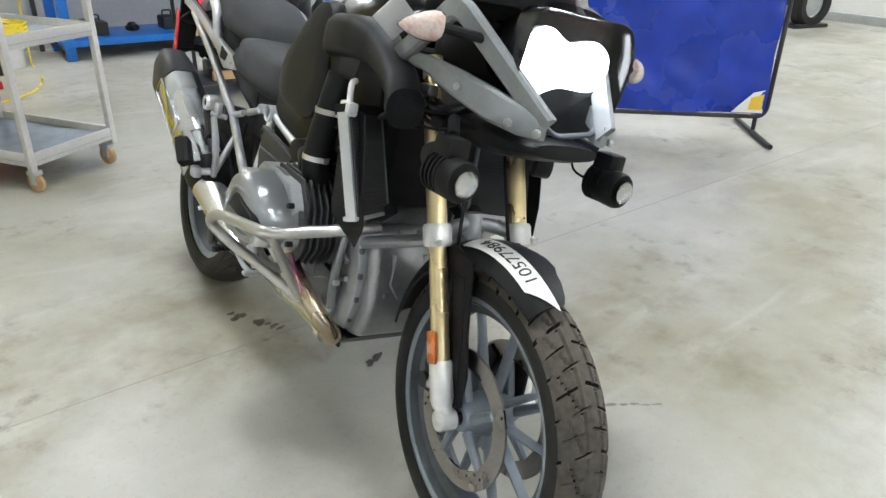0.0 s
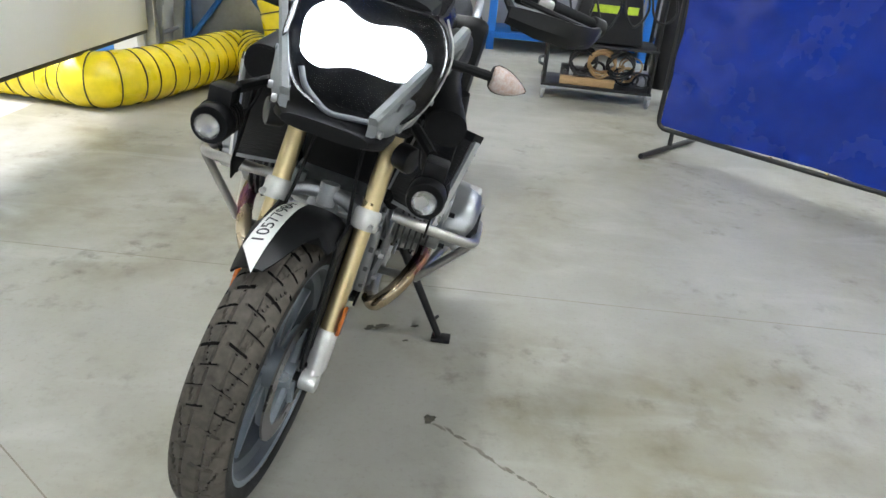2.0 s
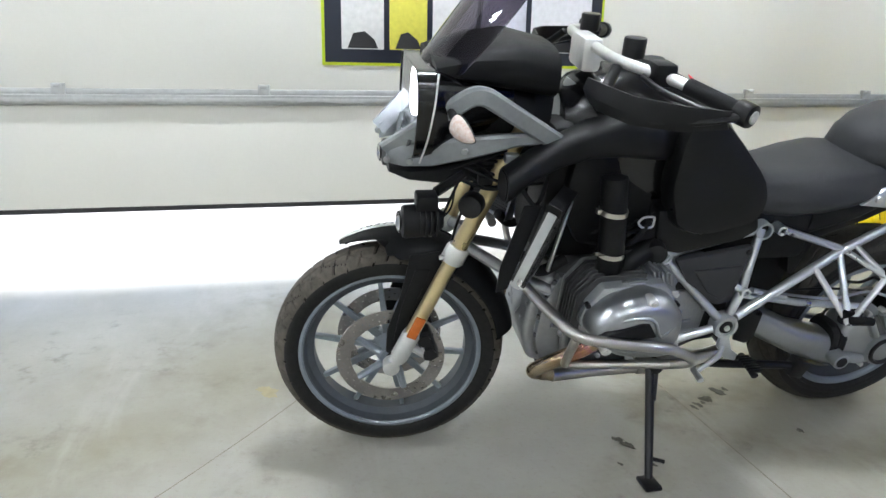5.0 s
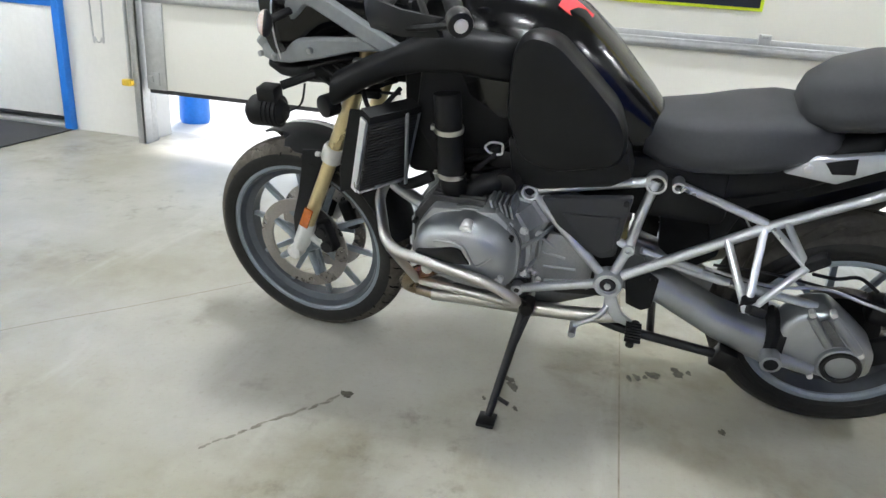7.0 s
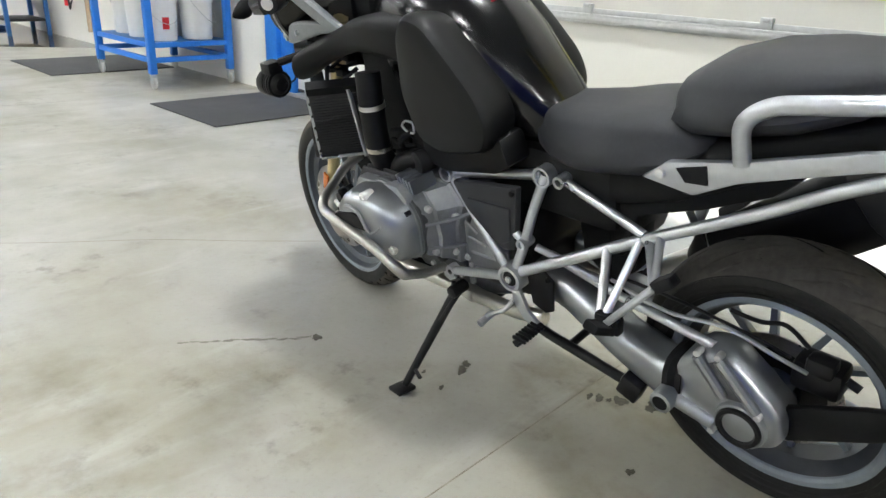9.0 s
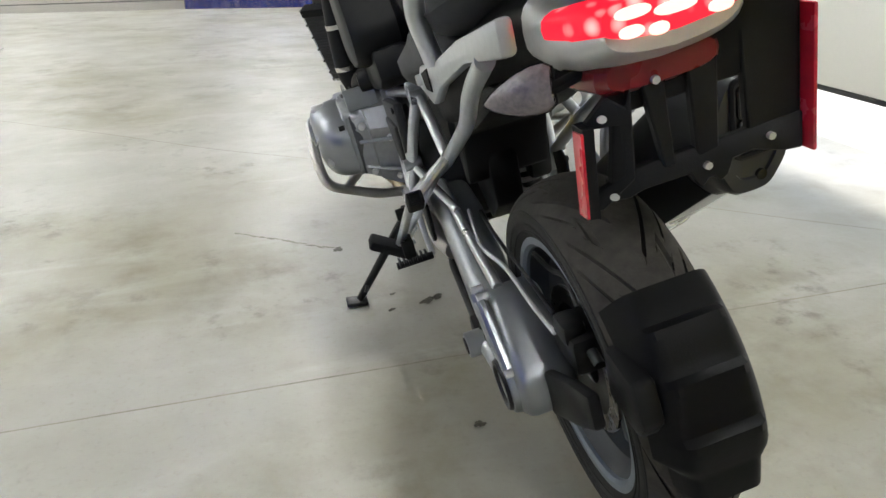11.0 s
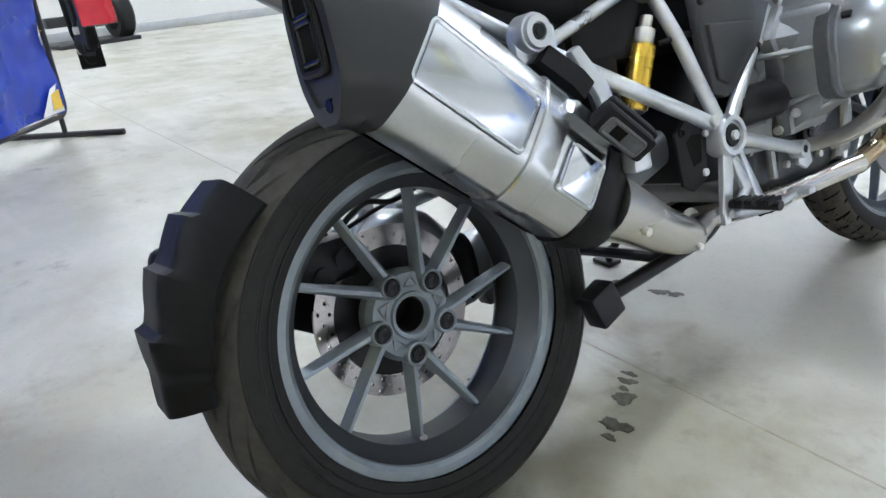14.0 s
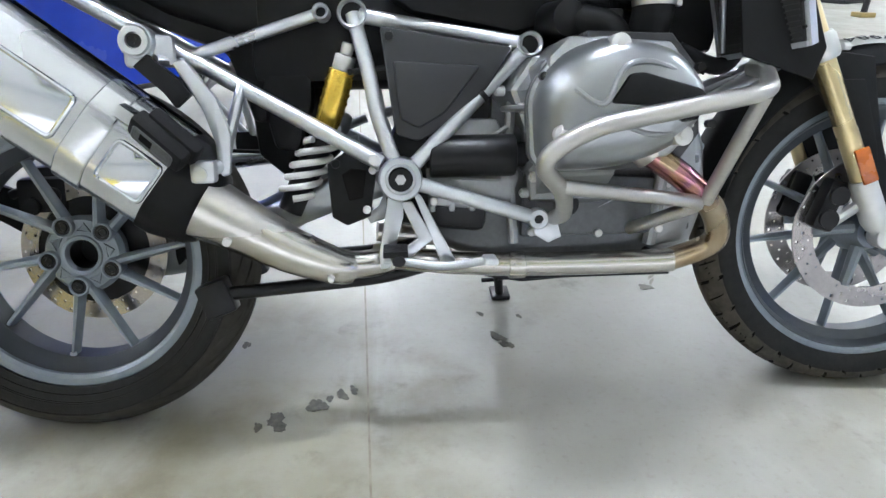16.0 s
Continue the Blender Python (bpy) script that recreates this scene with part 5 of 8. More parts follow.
part("brake_hose", tube(smooth_line([(-0.1, -0.4, 0.5), (-0.12, -0.55, 0.49), (-0.11, -0.68, 0.5), (-0.1, -0.78, 0.47), (-0.09, -0.84, 0.45)], 6), 0.0045, 8), M_frame, drive)
part("brake_hose", tube(smooth_line([(-0.08, -0.42, 0.5), (-0.09, -0.57, 0.505), (-0.08, -0.72, 0.48), (-0.075, -0.8, 0.46)], 6), 0.004, 8), M_dark, drive)
# shock absorber with its spring
shock = part("shock_absorber", joined(cyl((0.102, -0.297, 0.540), (0.114, -0.262, 0.645), 0.0225, 24, bevel=0.004), *[cyl((0.106 + 0.0018 * k, -0.2845 + 0.005 * k, 0.577 + 0.015 * k), (0.1065 + 0.0018 * k, -0.283 + 0.005 * k, 0.5815 + 0.015 * k), 0.024, 24) for k in range(4)]), M_goldshock, bike, "gold shock absorber with white spring")
part("reservoir_cap", joined(cyl((0.114, -0.262, 0.645), (0.117, -0.254, 0.67), 0.018, 20, bevel=0.003), cyl((0.117, -0.254, 0.67), (0.119, -0.248, 0.69), 0.011, 16, bevel=0.003)), M_pale, shock)
part("adjuster", joined(cyl((0.08, -0.285, 0.545), (0.085, -0.275, 0.575), 0.028, 20, bevel=0.003), box(0.06, 0.115, -0.32, -0.265, 0.53, 0.555, 0.01)), M_alu, shock)
coil = [Vector((0.07 + 0.032 * math.cos(6.283 * k / 16), -0.36 + 0.032 * math.sin(6.283 * k / 16) + 0.00068 * k, 0.425 + 0.00132 * k)) for k in range(16 * 5)]
part("spring", tube(coil, 0.0062, 8), M_white, shock)
part("damper_rod", cyl((0.07, -0.37, 0.40), (0.07, -0.29, 0.56), 0.024, 16), M_dark, shock)

# ---- silencer: built along its own axis, then turned up and back
SM = Matrix.Translation((0.184, -0.54, 0.468)) @ Matrix.Rotation(radians(-38.5), 4, "X") @ Matrix(((1, -0.108, 0, 0), (0, 1, 0, 0), (0, 0, 1, 0), (0, 0, 0, 1)))


def can_ring(s, w, h, dx=0.0, dz=0.0):
    pts = [(-w, -h * 0.45), (-w * 0.55, -h), (w * 0.45, -h), (w, -h * 0.5), (w, h * 0.45), (w * 0.6, h), (-w * 0.6, h), (-w, h * 0.5)]
    pts = rounded([(x, 0, z) for x, z in pts], 0.018, True, 3)
    return [Vector((p.x + dx, -s, p.z + dz)) for p in pts]


sil = part("silencer", moved(loft([can_ring(s, 0.062, 0.088) for s in (0.0, 0.02, 0.2, 0.36)]), SM), M_can, bike, "satin stainless silencer with black end caps", 20)
part("front_cap", moved(loft([can_ring(-0.085, 0.04, 0.05, 0, -0.012), can_ring(-0.07, 0.05, 0.066, 0, -0.008), can_ring(-0.02, 0.064, 0.09), can_ring(0.006, 0.065, 0.0915)]), SM), M_plast, sil)
cap = [[SM @ p for p in can_ring(0.346, 0.0655, 0.0925)], [SM @ p for p in can_ring(0.366, 0.0662, 0.0932)]]
sect = [(p.x, p.z) for p in can_ring(0.0, 0.064, 0.094)]
for y, kx, kz in ((-0.888, 0.96, 0.985), (-0.905, 0.91, 0.955), (-0.912, 0.84, 0.90), (-0.9125, 0.62, 0.70), (-0.908, 0.60, 0.68)):
    cap.append([Vector((0.224 + x * kx, y, 0.712 + z * kz)) for x, z in sect])
part("end_cap", loft(cap), M_cap, sil, "", 30)
part("outlet_frame", tube(rounded([(0.194, -0.913, 0.684), (0.254, -0.913, 0.684), (0.254, -0.913, 0.796), (0.194, -0.913, 0.796)], 0.012, True), 0.005, 8, True), M_satin, sil)
for z in (0.716, 0.764):
    part("outlet", tube(rounded([(0.203, -0.914, z - 0.021), (0.245, -0.914, z - 0.021), (0.245, -0.914, z + 0.021), (0.203, -0.914, z + 0.021)], 0.006, True), 0.0035, 8, True), M_gloss, sil)
    part("outlet_mouth", box(0.204, 0.244, -0.9135, -0.9085, z - 0.02, z + 0.02), M_groove, sil)
part("cap_screw", cyl((0.236, -0.906, 0.648), (0.236, -0.914, 0.648), 0.008, 14), M_gloss, sil)


def panel(s0, s1, z0, z1):
    """A pressed panel standing off the side of the silencer, with a raised edge."""
    x = 0.0625
    return joined(tube(rounded([(x, -s0, z0), (x, -s1, z0), (x, -s1, z1), (x, -s0, z1)], 0.01, True), 0.0042, 8, True), box(x - 0.004, x + 0.002, -s1, -s0, min(z0, z1), max(z0, z1), 0.001))


part("pressed_panel", moved(panel(0.165, 0.35, -0.034, 0.04), SM), M_polish, sil)
part("pressed_panel", moved(panel(0.012, 0.085, -0.044, 0.024), SM), M_polish, sil)
part("strap", moved(loft([can_ring(0.102, 0.0645, 0.0905), can_ring(0.104, 0.066, 0.092), can_ring(0.146, 0.066, 0.092), can_ring(0.148, 0.0645, 0.0905)]), SM), M_can, sil)
part("mount", joined(cyl((0.17, -0.573, 0.689), (0.203, -0.573, 0.689), 0.027, 28, bevel=0.004), lathe([(0.012, 0.203), (0.013, 0.209), (0.022, 0.209), (0.024, 0.203)], "x", 28, (0, -0.573, 0.689)), box(0.165, 0.185, -0.60, -0.52, 0.65, 0.70, 0.008)), M_frame, sil)
part("mount_socket", joined(cyl((0.2, -0.573, 0.689), (0.206, -0.573, 0.689), 0.011, 20), cyl((0.206, -0.573, 0.689), (0.208, -0.573, 0.689), 0.0055, 6)), M_dark, sil)
part("mount_rubber", loft([[Vector((x, -0.556 + dy, 0.668 + dz)) for x, dy, dz in ((0.19, 0, 0), (0.206, 0, 0), (0.206, -0.022, -0.018), (0.19, -0.022, -0.018))], [Vector((x, -0.508 + dy, 0.628 + dz)) for x, dy, dz in ((0.19, 0, 0), (0.212, 0, 0), (0.212, -0.024, -0.02), (0.19, -0.024, -0.02))], [Vector((x, -0.492 + dy, 0.606 + dz)) for x, dy, dz in ((0.195, 0, 0), (0.214, 0, 0), (0.214, -0.024, -0.02), (0.195, -0.024, -0.02))]]), M_rubber, sil)
shield = []
for s0, k in ((0.012, 1.03), (0.03, 1.05), (0.20, 1.05), (0.345, 1.05)):
    ring = [p for p in can_ring(s0, 0.0632 * k, 0.0892 * k) if p.x < 0.02 and p.z > -0.088]
    ring.sort(key=lambda p: math.atan2(p.z, -p.x))
    shield.append(ring + [p + Vector((0.0025, 0, 0)) for p in ring[::-1]])
part("inner_shield", moved(loft(shield), SM), M_satin, sil, "satin black inner heat shield", 30)
part("heat_shield", moved(loft([[Vector((0.046 + dx, -s0, z)) for dx, z in ((0.0, 0.074), (0.024, 0.070), (0.024, 0.052), (0.0, 0.056))] for s0 in (-0.01, 0.05, 0.11)]), SM), M_can, sil)
part("link_pipe", tube(smooth_line([(0.188, -0.495, 0.428), (0.184, -0.44, 0.396), (0.176, -0.36, 0.348), (0.166, -0.285, 0.315), (0.155, -0.265, 0.31)], 5), [0.056 - 0.026 * min(1, i / 16) for i in range(21)], 24), M_steel, sil)
part("lower_pipe", tube(smooth_line([(0.163, -0.29, 0.318), (0.15, -0.24, 0.312), (0.135, -0.19, 0.318)], 5), 0.024, 18), M_steel, sil)
part("pipe_rivet", cyl((0.222, -0.45, 0.375), (0.234, -0.45, 0.372), 0.007, 12), M_pale, sil)
part("pipe_rivet", cyl((0.188, -0.29, 0.30), (0.199, -0.29, 0.298), 0.006, 12), M_pale, sil)

# ---- stands
side = part("side_stand", joined(tube([(-0.19, 0.035, 0.36), (-0.21, 0.04, 0.33), (-0.395, 0.083, 0.113)], [0.02, 0.014, 0.011], 12), cyl((-0.17, 0.03, 0.352), (-0.225, 0.03, 0.352), 0.018, 16, bevel=0.003)), M_dark, bike, "black side stand carrying the leaning bike")
part("stand_foot", moved(box(-0.032, 0.03, -0.024, 0.024, -0.006, 0.006, 0.003), Matrix.Translation((-0.405, 0.085, 0.107)) @ Matrix.Rotation(radians(13.7), 4, "Y")), M_dark, side)
part("stand_tang", tube([(-0.36, 0.075, 0.155), (-0.375, 0.035, 0.15)], 0.006, 8), M_dark, side)
part("stand_spring", tube([(-0.2, 0.02, 0.35), (-0.265, 0.045, 0.275)], 0.008, 10), M_dark, side)
centre = part("centre_stand", joined(tube([(-0.14, -0.30, 0.277), (0.14, -0.30, 0.277)], 0.011, 10)), M_dark, bike, "folded black centre stand")
for sx in (-1, 1):
    part("stand_leg", tube(rounded([(0.11 * sx, -0.12, 0.30), (0.135 * sx, -0.2, 0.285), (0.15 * sx, -0.47, 0.268)], 0.05), 0.014, 12, flat=0.9), M_dark, centre)
    part("stand_foot", moved(box(-0.02, 0.02, -0.03, 0.025, -0.03, 0.03, 0.005), Matrix.Translation((0.15 * sx, -0.49, 0.262)) @ Matrix.Rotation(radians(20), 4, "X")), M_dark, centre)

# ---- radiators and dark inner body
for sx in (-1, 1):
    o, v, u = Vector((0.283 * sx, 0.436, 0.874)), Vector((-0.031 * sx, 0.052, -0.203)), Vector((-0.125 * sx, -0.082, -0.012))
    nrm = u.cross(v).normalized() * sx
    slab = lambda u0, u1, v0, v1, n0, n1: loft([[o + u * a + v * b + nrm * n0 for a, b in ((u0, v0), (u1, v0), (u1, v1), (u0, v1))], [o + u * a + v * b + nrm * n1 for a, b in ((u0, v0), (u1, v0), (u1, v1), (u0, v1))]])
    rad = part("radiator", slab(0.02, 1.0, 0.0, 1.0, -0.016, 0.016), M_core, bike, "dark radiator with a pale metal edge")
    for sgn in (-1, 1):
        part("radiator_grille", joined(*[slab(0.05, 0.97, 0.03 + 0.042 * k, 0.045 + 0.042 * k, 0.016 * sgn, 0.0185 * sgn) for k in range(23)]), M_core, rad)
    part("edge_strip", slab(-0.03, 0.07, -0.02, 1.03, -0.011, 0.011), M_frame, rad)
    part("lower_strip", slab(0.0, 1.02, 0.985, 1.025, -0.02, 0.02), M_frame, rad)
    part("inner_strip", slab(0.985, 1.03, 0.0, 1.03, -0.018, 0.018), M_alu, rad)
    part("top_tank", slab(0.0, 1.0, -0.10, 0.0, -0.019, 0.019), M_plast, rad)
    for k in range(5):
        q = o + u * 0.01 + v * (0.12 + 0.19 * k)
        part("strip_rivet", cyl(q + nrm * 0.015, q + nrm * 0.0205, 0.003, 8), M_dark, rad)
    if sx > 0:
        part("upper_joint", joined(box(0.27 * sx - 0.012, 0.27 * sx + 0.012, 0.41, 0.45, 0.872, 0.90, 0.005), tube(smooth_line([(0.27 * sx, 0.43, 0.895), (0.255 * sx, 0.40, 0.93), (0.23 * sx, 0.37, 0.935)], 5), 0.0065, 10)), M_pale, rad)
    part("guard_panel", prism([(0.36, 0.89), (0.45, 0.88), (0.52, 0.66), (0.50, 0.61), (0.38, 0.65)] if sx > 0 else [(0.445, 0.88), (0.49, 0.88), (0.53, 0.72), (0.535, 0.645), (0.505, 0.655)], 0.238 * sx, 0.243 * sx, bevel=0.002, seg=1), M_plast, rad)
    part("radiator_stay", tube([(0.2 * sx, 0.36, 0.87), (0.17 * sx, 0.38, 0.66)], 0.008, 8, flat=0.6), M_frame, rad)
    part("coolant_hose", tube(smooth_line([(0.12 * sx, 0.44, 0.68), (0.14 * sx, 0.39, 0.64), (0.13 * sx, 0.32, 0.67)]), 0.015, 12), M_rubber, rad)
core = part("airbox", box(-0.12, 0.12, 0.18, 0.40, 0.66, 1.03, 0.03), M_plast, bike)
part("airbox_lid", box(-0.14, 0.14, 0.05, 0.24, 0.70, 1.0, 0.04), M_plast, core)
part("steering_head", box(-0.07, 0.07, 0.38, 0.54, 0.88, 1.10, 0.03), M_plast, bike)
part("battery_tray", box(-0.11, 0.11, -0.42, -0.02, 0.62, 0.79, 0.03), M_plast, bike)
part("splash_panel", prism([(-0.25, 0.74), (-0.28, 0.50), (-0.36, 0.44), (-0.43, 0.50), (-0.45, 0.74)], -0.045, 0.02, bevel=0.01), M_plast, bike)
for k, (a, b, c, r) in enumerate((((-0.16, 0.2, 0.72), (-0.2, 0.17, 0.76), (-0.15, 0.1, 0.82), 0.007), ((0.16, 0.2, 0.72), (0.2, 0.17, 0.77), (0.15, 0.12, 0.84), 0.007), ((-0.13, 0.4, 0.9), (-0.2, 0.45, 0.86), (-0.15, 0.5, 0.93), 0.006), ((0.13, 0.4, 0.9), (0.21, 0.46, 0.88), (0.15, 0.52, 0.95), 0.006), ((0.05, 0.55, 0.9), (0.06, 0.6, 0.75), (0.09, 0.66, 0.55), 0.004), ((-0.05, 0.55, 0.9), (-0.06, 0.6, 0.75), (-0.09, 0.66, 0.55), 0.004), ((-0.14, 0.13, 0.64), (-0.19, 0.12, 0.70), (-0.16, 0.04, 0.74), 0.006), ((0.1, -0.02, 0.70), (0.16, -0.1, 0.66), (0.14, -0.25, 0.64), 0.005))):
    part("cable", tube(smooth_line([a, b, c], 6), r, 8), M_rubber, core)
for sx in (-1, 1):
    part("throttle_body", joined(cyl((0.13 * sx, 0.09, 0.72), (0.21 * sx, 0.11, 0.715), 0.03, 20, bevel=0.005), box(0.15 * sx - 0.025, 0.15 * sx + 0.025, 0.1, 0.16, 0.74, 0.79, 0.008), box(0.19 * sx - 0.012, 0.19 * sx + 0.012, 0.165, 0.20, 0.70, 0.73, 0.004)), M_dark, core)
rnd = random.Random(12)
for sx in (-1, 1):
    for k in range(9):
        p0 = Vector((rnd.uniform(0.09, 0.13) * sx, rnd.uniform(0.40, 0.48), rnd.uniform(0.86, 0.98)))
        p2 = Vector((rnd.uniform(0.08, 0.13) * sx, rnd.uniform(0.58, 0.68), rnd.uniform(0.90, 0.98)))
        p1 = (p0 + p2) / 2 + Vector((rnd.uniform(0.01, 0.045) * sx, 0, rnd.uniform(-0.05, 0.03)))
        part("cable", tube(smooth_line([p0, p1, p2], 7), rnd.uniform(0.0025, 0.006), 7), M_rubber, core)
    for y, z in ((0.50, 0.955), (0.56, 0.90), (0.47, 0.88), (0.43, 0.93)):
        part("connector", box(0.135 * sx - 0.012, 0.135 * sx + 0.012, y - 0.018, y + 0.018, z - 0.011, z + 0.011, 0.004), M_plast if z < 0.95 else M_alu, core)
    for k in range(5):
        p0 = Vector((rnd.uniform(0.12, 0.15) * sx, rnd.uniform(0.05, 0.12), rnd.uniform(0.70, 0.76)))
        p2 = Vector((rnd.uniform(0.13, 0.16) * sx, rnd.uniform(0.20, 0.30), rnd.uniform(0.68, 0.80)))
        part("cable", tube(smooth_line([p0, (p0 + p2) / 2 + Vector((0.03 * sx, 0, rnd.uniform(-0.02, 0.05))), p2], 6), rnd.uniform(0.004, 0.008), 8), M_rubber, core)
part("tag_buckle", tube(rounded([(-0.188, 0.125, 0.785), (-0.188, 0.155, 0.785), (-0.19, 0.17, 0.80), (-0.188, 0.155, 0.815), (-0.188, 0.125, 0.815)], 0.008, True), 0.003, 8, True), M_pale, core)

# ---- tank, side panels, seats
tank_rows = []
for y, hw, top, bot in ((0.36, 0.09, 1.09, 0.82), (0.32, 0.12, 1.12, 0.80), (0.24, 0.15, 1.146, 0.78), (0.14, 0.16, 1.15, 0.76), (0.06, 0.155, 1.136, 0.76), (-0.02, 0.145, 1.098, 0.76), (-0.09, 0.128, 1.038, 0.76), (-0.15, 0.108, 0.972, 0.76), (-0.20, 0.092, 0.918, 0.76), (-0.235, 0.075, 0.875, 0.77), (-0.25, 0.045, 0.85, 0.79)):
    mid, h = (top + bot) / 2, (top - bot) / 2
    tank_rows.append([Vector((p.x, y, p.z)) for p in oval(0, y, mid, hw, h, 32, 2.5)])
tank = part("fuel_tank", loft(tank_rows), M_gloss, bike, "gloss black fuel tank")
part("filler_cap", moved(lathe([(0.0, 0.012), (0.028, 0.012), (0.034, 0.006), (0.036, -0.01)], "z", 32), Matrix.Translation((0, 0.12, 1.152)) @ Matrix.Rotation(radians(-4), 4, "X")), M_dark, tank)
part("paper_tag", moved(box(-0.03, 0.03, -0.04, 0.04, -0.001, 0.001, 0.0005), Matrix.Translation((-0.05, 0.0, 1.10)) @ Matrix.Rotation(radians(35), 4, "X") @ Matrix.Rotation(radians(-18), 4, "Y")), mat("red_tag", (0.75, 0.05, 0.06), 0.6), tank, "small red paper tag")
for sx in (-1, 1):
    ol = rounded([(0, 0.112, 1.045), (0, 0.085, 1.092), (0, 0.02, 1.082), (0, -0.06, 1.008), (0, -0.14, 0.925), (0, -0.165, 0.86), (0, -0.15, 0.80), (0, 0.0, 0.765), (0, 0.08, 0.79), (0, 0.12, 0.90)], 0.03, True, 4)
    cy, cz = -0.01, 0.92
    rr = [[Vector((x * sx, cy + (p.y - cy) * s, cz + (p.z - cz) * s)) for p in ol] for x, s in (((0.06, 0.84), (0.12, 0.93), (0.165, 0.985), (0.19, 1.0), (0.206, 0.985), (0.218, 0.94), (0.224, 0.82), (0.226, 0.5), (0.2265, 0.1)) if sx < 0 else ((0.06, 0.84), (0.11, 0.93), (0.135, 0.97), (0.15, 0.96), (0.162, 0.92), (0.168, 0.8), (0.17, 0.5), (0.1705, 0.1)))]
    part("tank_side_panel", loft(rr), M_satin, tank)
    part("panel_seam", tube([((0.212 if sx < 0 else 0.158) * sx, -0.13, 0.862), ((0.222 if sx < 0 else 0.166) * sx, -0.02, 0.835), ((0.208 if sx < 0 else 0.155) * sx, 0.10, 0.845)], 0.0028, 6), M_gloss, tank)
    duct = [oval(0.206 * sx, 0.535, 0.915, 0.046, 0.040, 20, 2.4), oval(0.200 * sx, 0.515, 0.925, 0.045, 0.040, 20, 2.4), oval(0.180 * sx, 0.47, 0.950, 0.042, 0.036, 20, 2.6), oval(0.160 * sx, 0.40, 0.980, 0.042, 0.036, 20, 2.8), oval(0.150 * sx, 0.32, 1.008, 0.048, 0.042, 20, 3.4), oval(0.150 * sx, 0.24, 1.018, 0.052, 0.048, 20, 3.6), oval(0.148 * sx, 0.15, 1.010, 0.05, 0.05, 20, 3.4), oval(0.135 * sx, 0.09, 1.0, 0.04, 0.05, 20, 3), oval(0.11 * sx, 0.06, 0.995, 0.02, 0.03, 20, 3)]
    part("lower_panel", prism([(0.115, 0.83), (-0.165, 0.83), (-0.185, 0.765), (-0.14, 0.735), (0.03, 0.70), (0.10, 0.715)], 0.10 * sx, (0.186 if sx < 0 else 0.15) * sx, bevel=0.012), M_satin, tank)
    part("filler_panel", prism([(0.12, 1.0), (0.34, 0.97), (0.36, 0.82), (0.30, 0.72), (0.12, 0.74)], 0.10 * sx, 0.150 * sx, bevel=0.012), M_plast, tank)
    dt = part("air_duct", loft(duct), M_satin, bike, "black air intake duct beside the tank")
    part("duct_mouth", loft([oval(0.206 * sx, 0.5375, 0.915, 0.040, 0.034, 20, 2.4), oval(0.203 * sx, 0.52, 0.918, 0.034, 0.028, 20, 2.4), oval(0.203 * sx, 0.518, 0.918, 0.01, 0.01, 20, 2.4)]), M_rubber, dt)
seat_rows = []
for y, hw, top, bot in ((-0.175, 0.055, 0.862, 0.80), (-0.20, 0.095, 0.885, 0.765), (-0.25, 0.125, 0.892, 0.752), (-0.32, 0.15, 0.900, 0.755), (-0.40, 0.165, 0.918, 0.768), (-0.48, 0.165, 0.932, 0.785), (-0.55, 0.15, 0.93, 0.81), (-0.60, 0.12, 0.908, 0.85), (-0.62, 0.08, 0.895, 0.87)):
    ring = oval(0, y, (top + bot) / 2, hw, (top - bot) / 2, 28, 3.0)
    for p in ring:
        if p.z > (top + bot) / 2:
            p.z -= 0.012 * math.cos(p.x / hw * 1.57) * (1 if y < -0.22 else 0.3)
            p.x *= 0.86
    seat_rows.append(ring)
part("rider_seat", loft(seat_rows), M_seat, bike, "dark grey vinyl rider seat", 50)
pill_rows = []
for y, hw, top, bot in ((-0.515, 0.06, 0.96, 0.895), (-0.53, 0.10, 0.985, 0.885), (-0.58, 0.135, 1.02, 0.885), (-0.66, 0.155, 1.045, 0.90), (-0.76, 0.15, 1.058, 0.925), (-0.85, 0.13, 1.06, 0.965), (-0.89, 0.10, 1.055, 1.0)):
    ring = oval(0, y, (top + bot) / 2, hw, (top - bot) / 2, 28, 2.8)
    for p in ring:
        if p.z > (top + bot) / 2:
            p.x *= 0.84
    pill_rows.append(ring)
part("pillion_seat", loft(pill_rows), M_seat, bike, "dark grey vinyl pillion seat", 50)
part("hub_bore", lathe([(0.0, -0.05), (0.028, -0.05), (0.0285, 0.0)], "x", 32, RW), M_dark, rear_wheel)
tail = part("tail_body", loft([oval(0, -0.40, 0.74, 0.11, 0.06, 20, 3), oval(0, -0.55, 0.80, 0.12, 0.07, 20, 3), oval(0, -0.70, 0.87, 0.11, 0.06, 20, 3), oval(0, -0.85, 0.93, 0.10, 0.05, 20, 3), oval(0, -1.0, 0.97, 0.07, 0.035, 20, 3)]), M_plast, bike)
part("inner_mudguard", prism([(-0.36, 0.70), (-0.40, 0.56), (-0.42, 0.56), (-0.46, 0.68), (-0.60, 0.735), (-0.73, 0.80), (-0.78, 0.85), (-0.45, 0.79)], -0.09, 0.09, bevel=0.01), M_plast, tail)
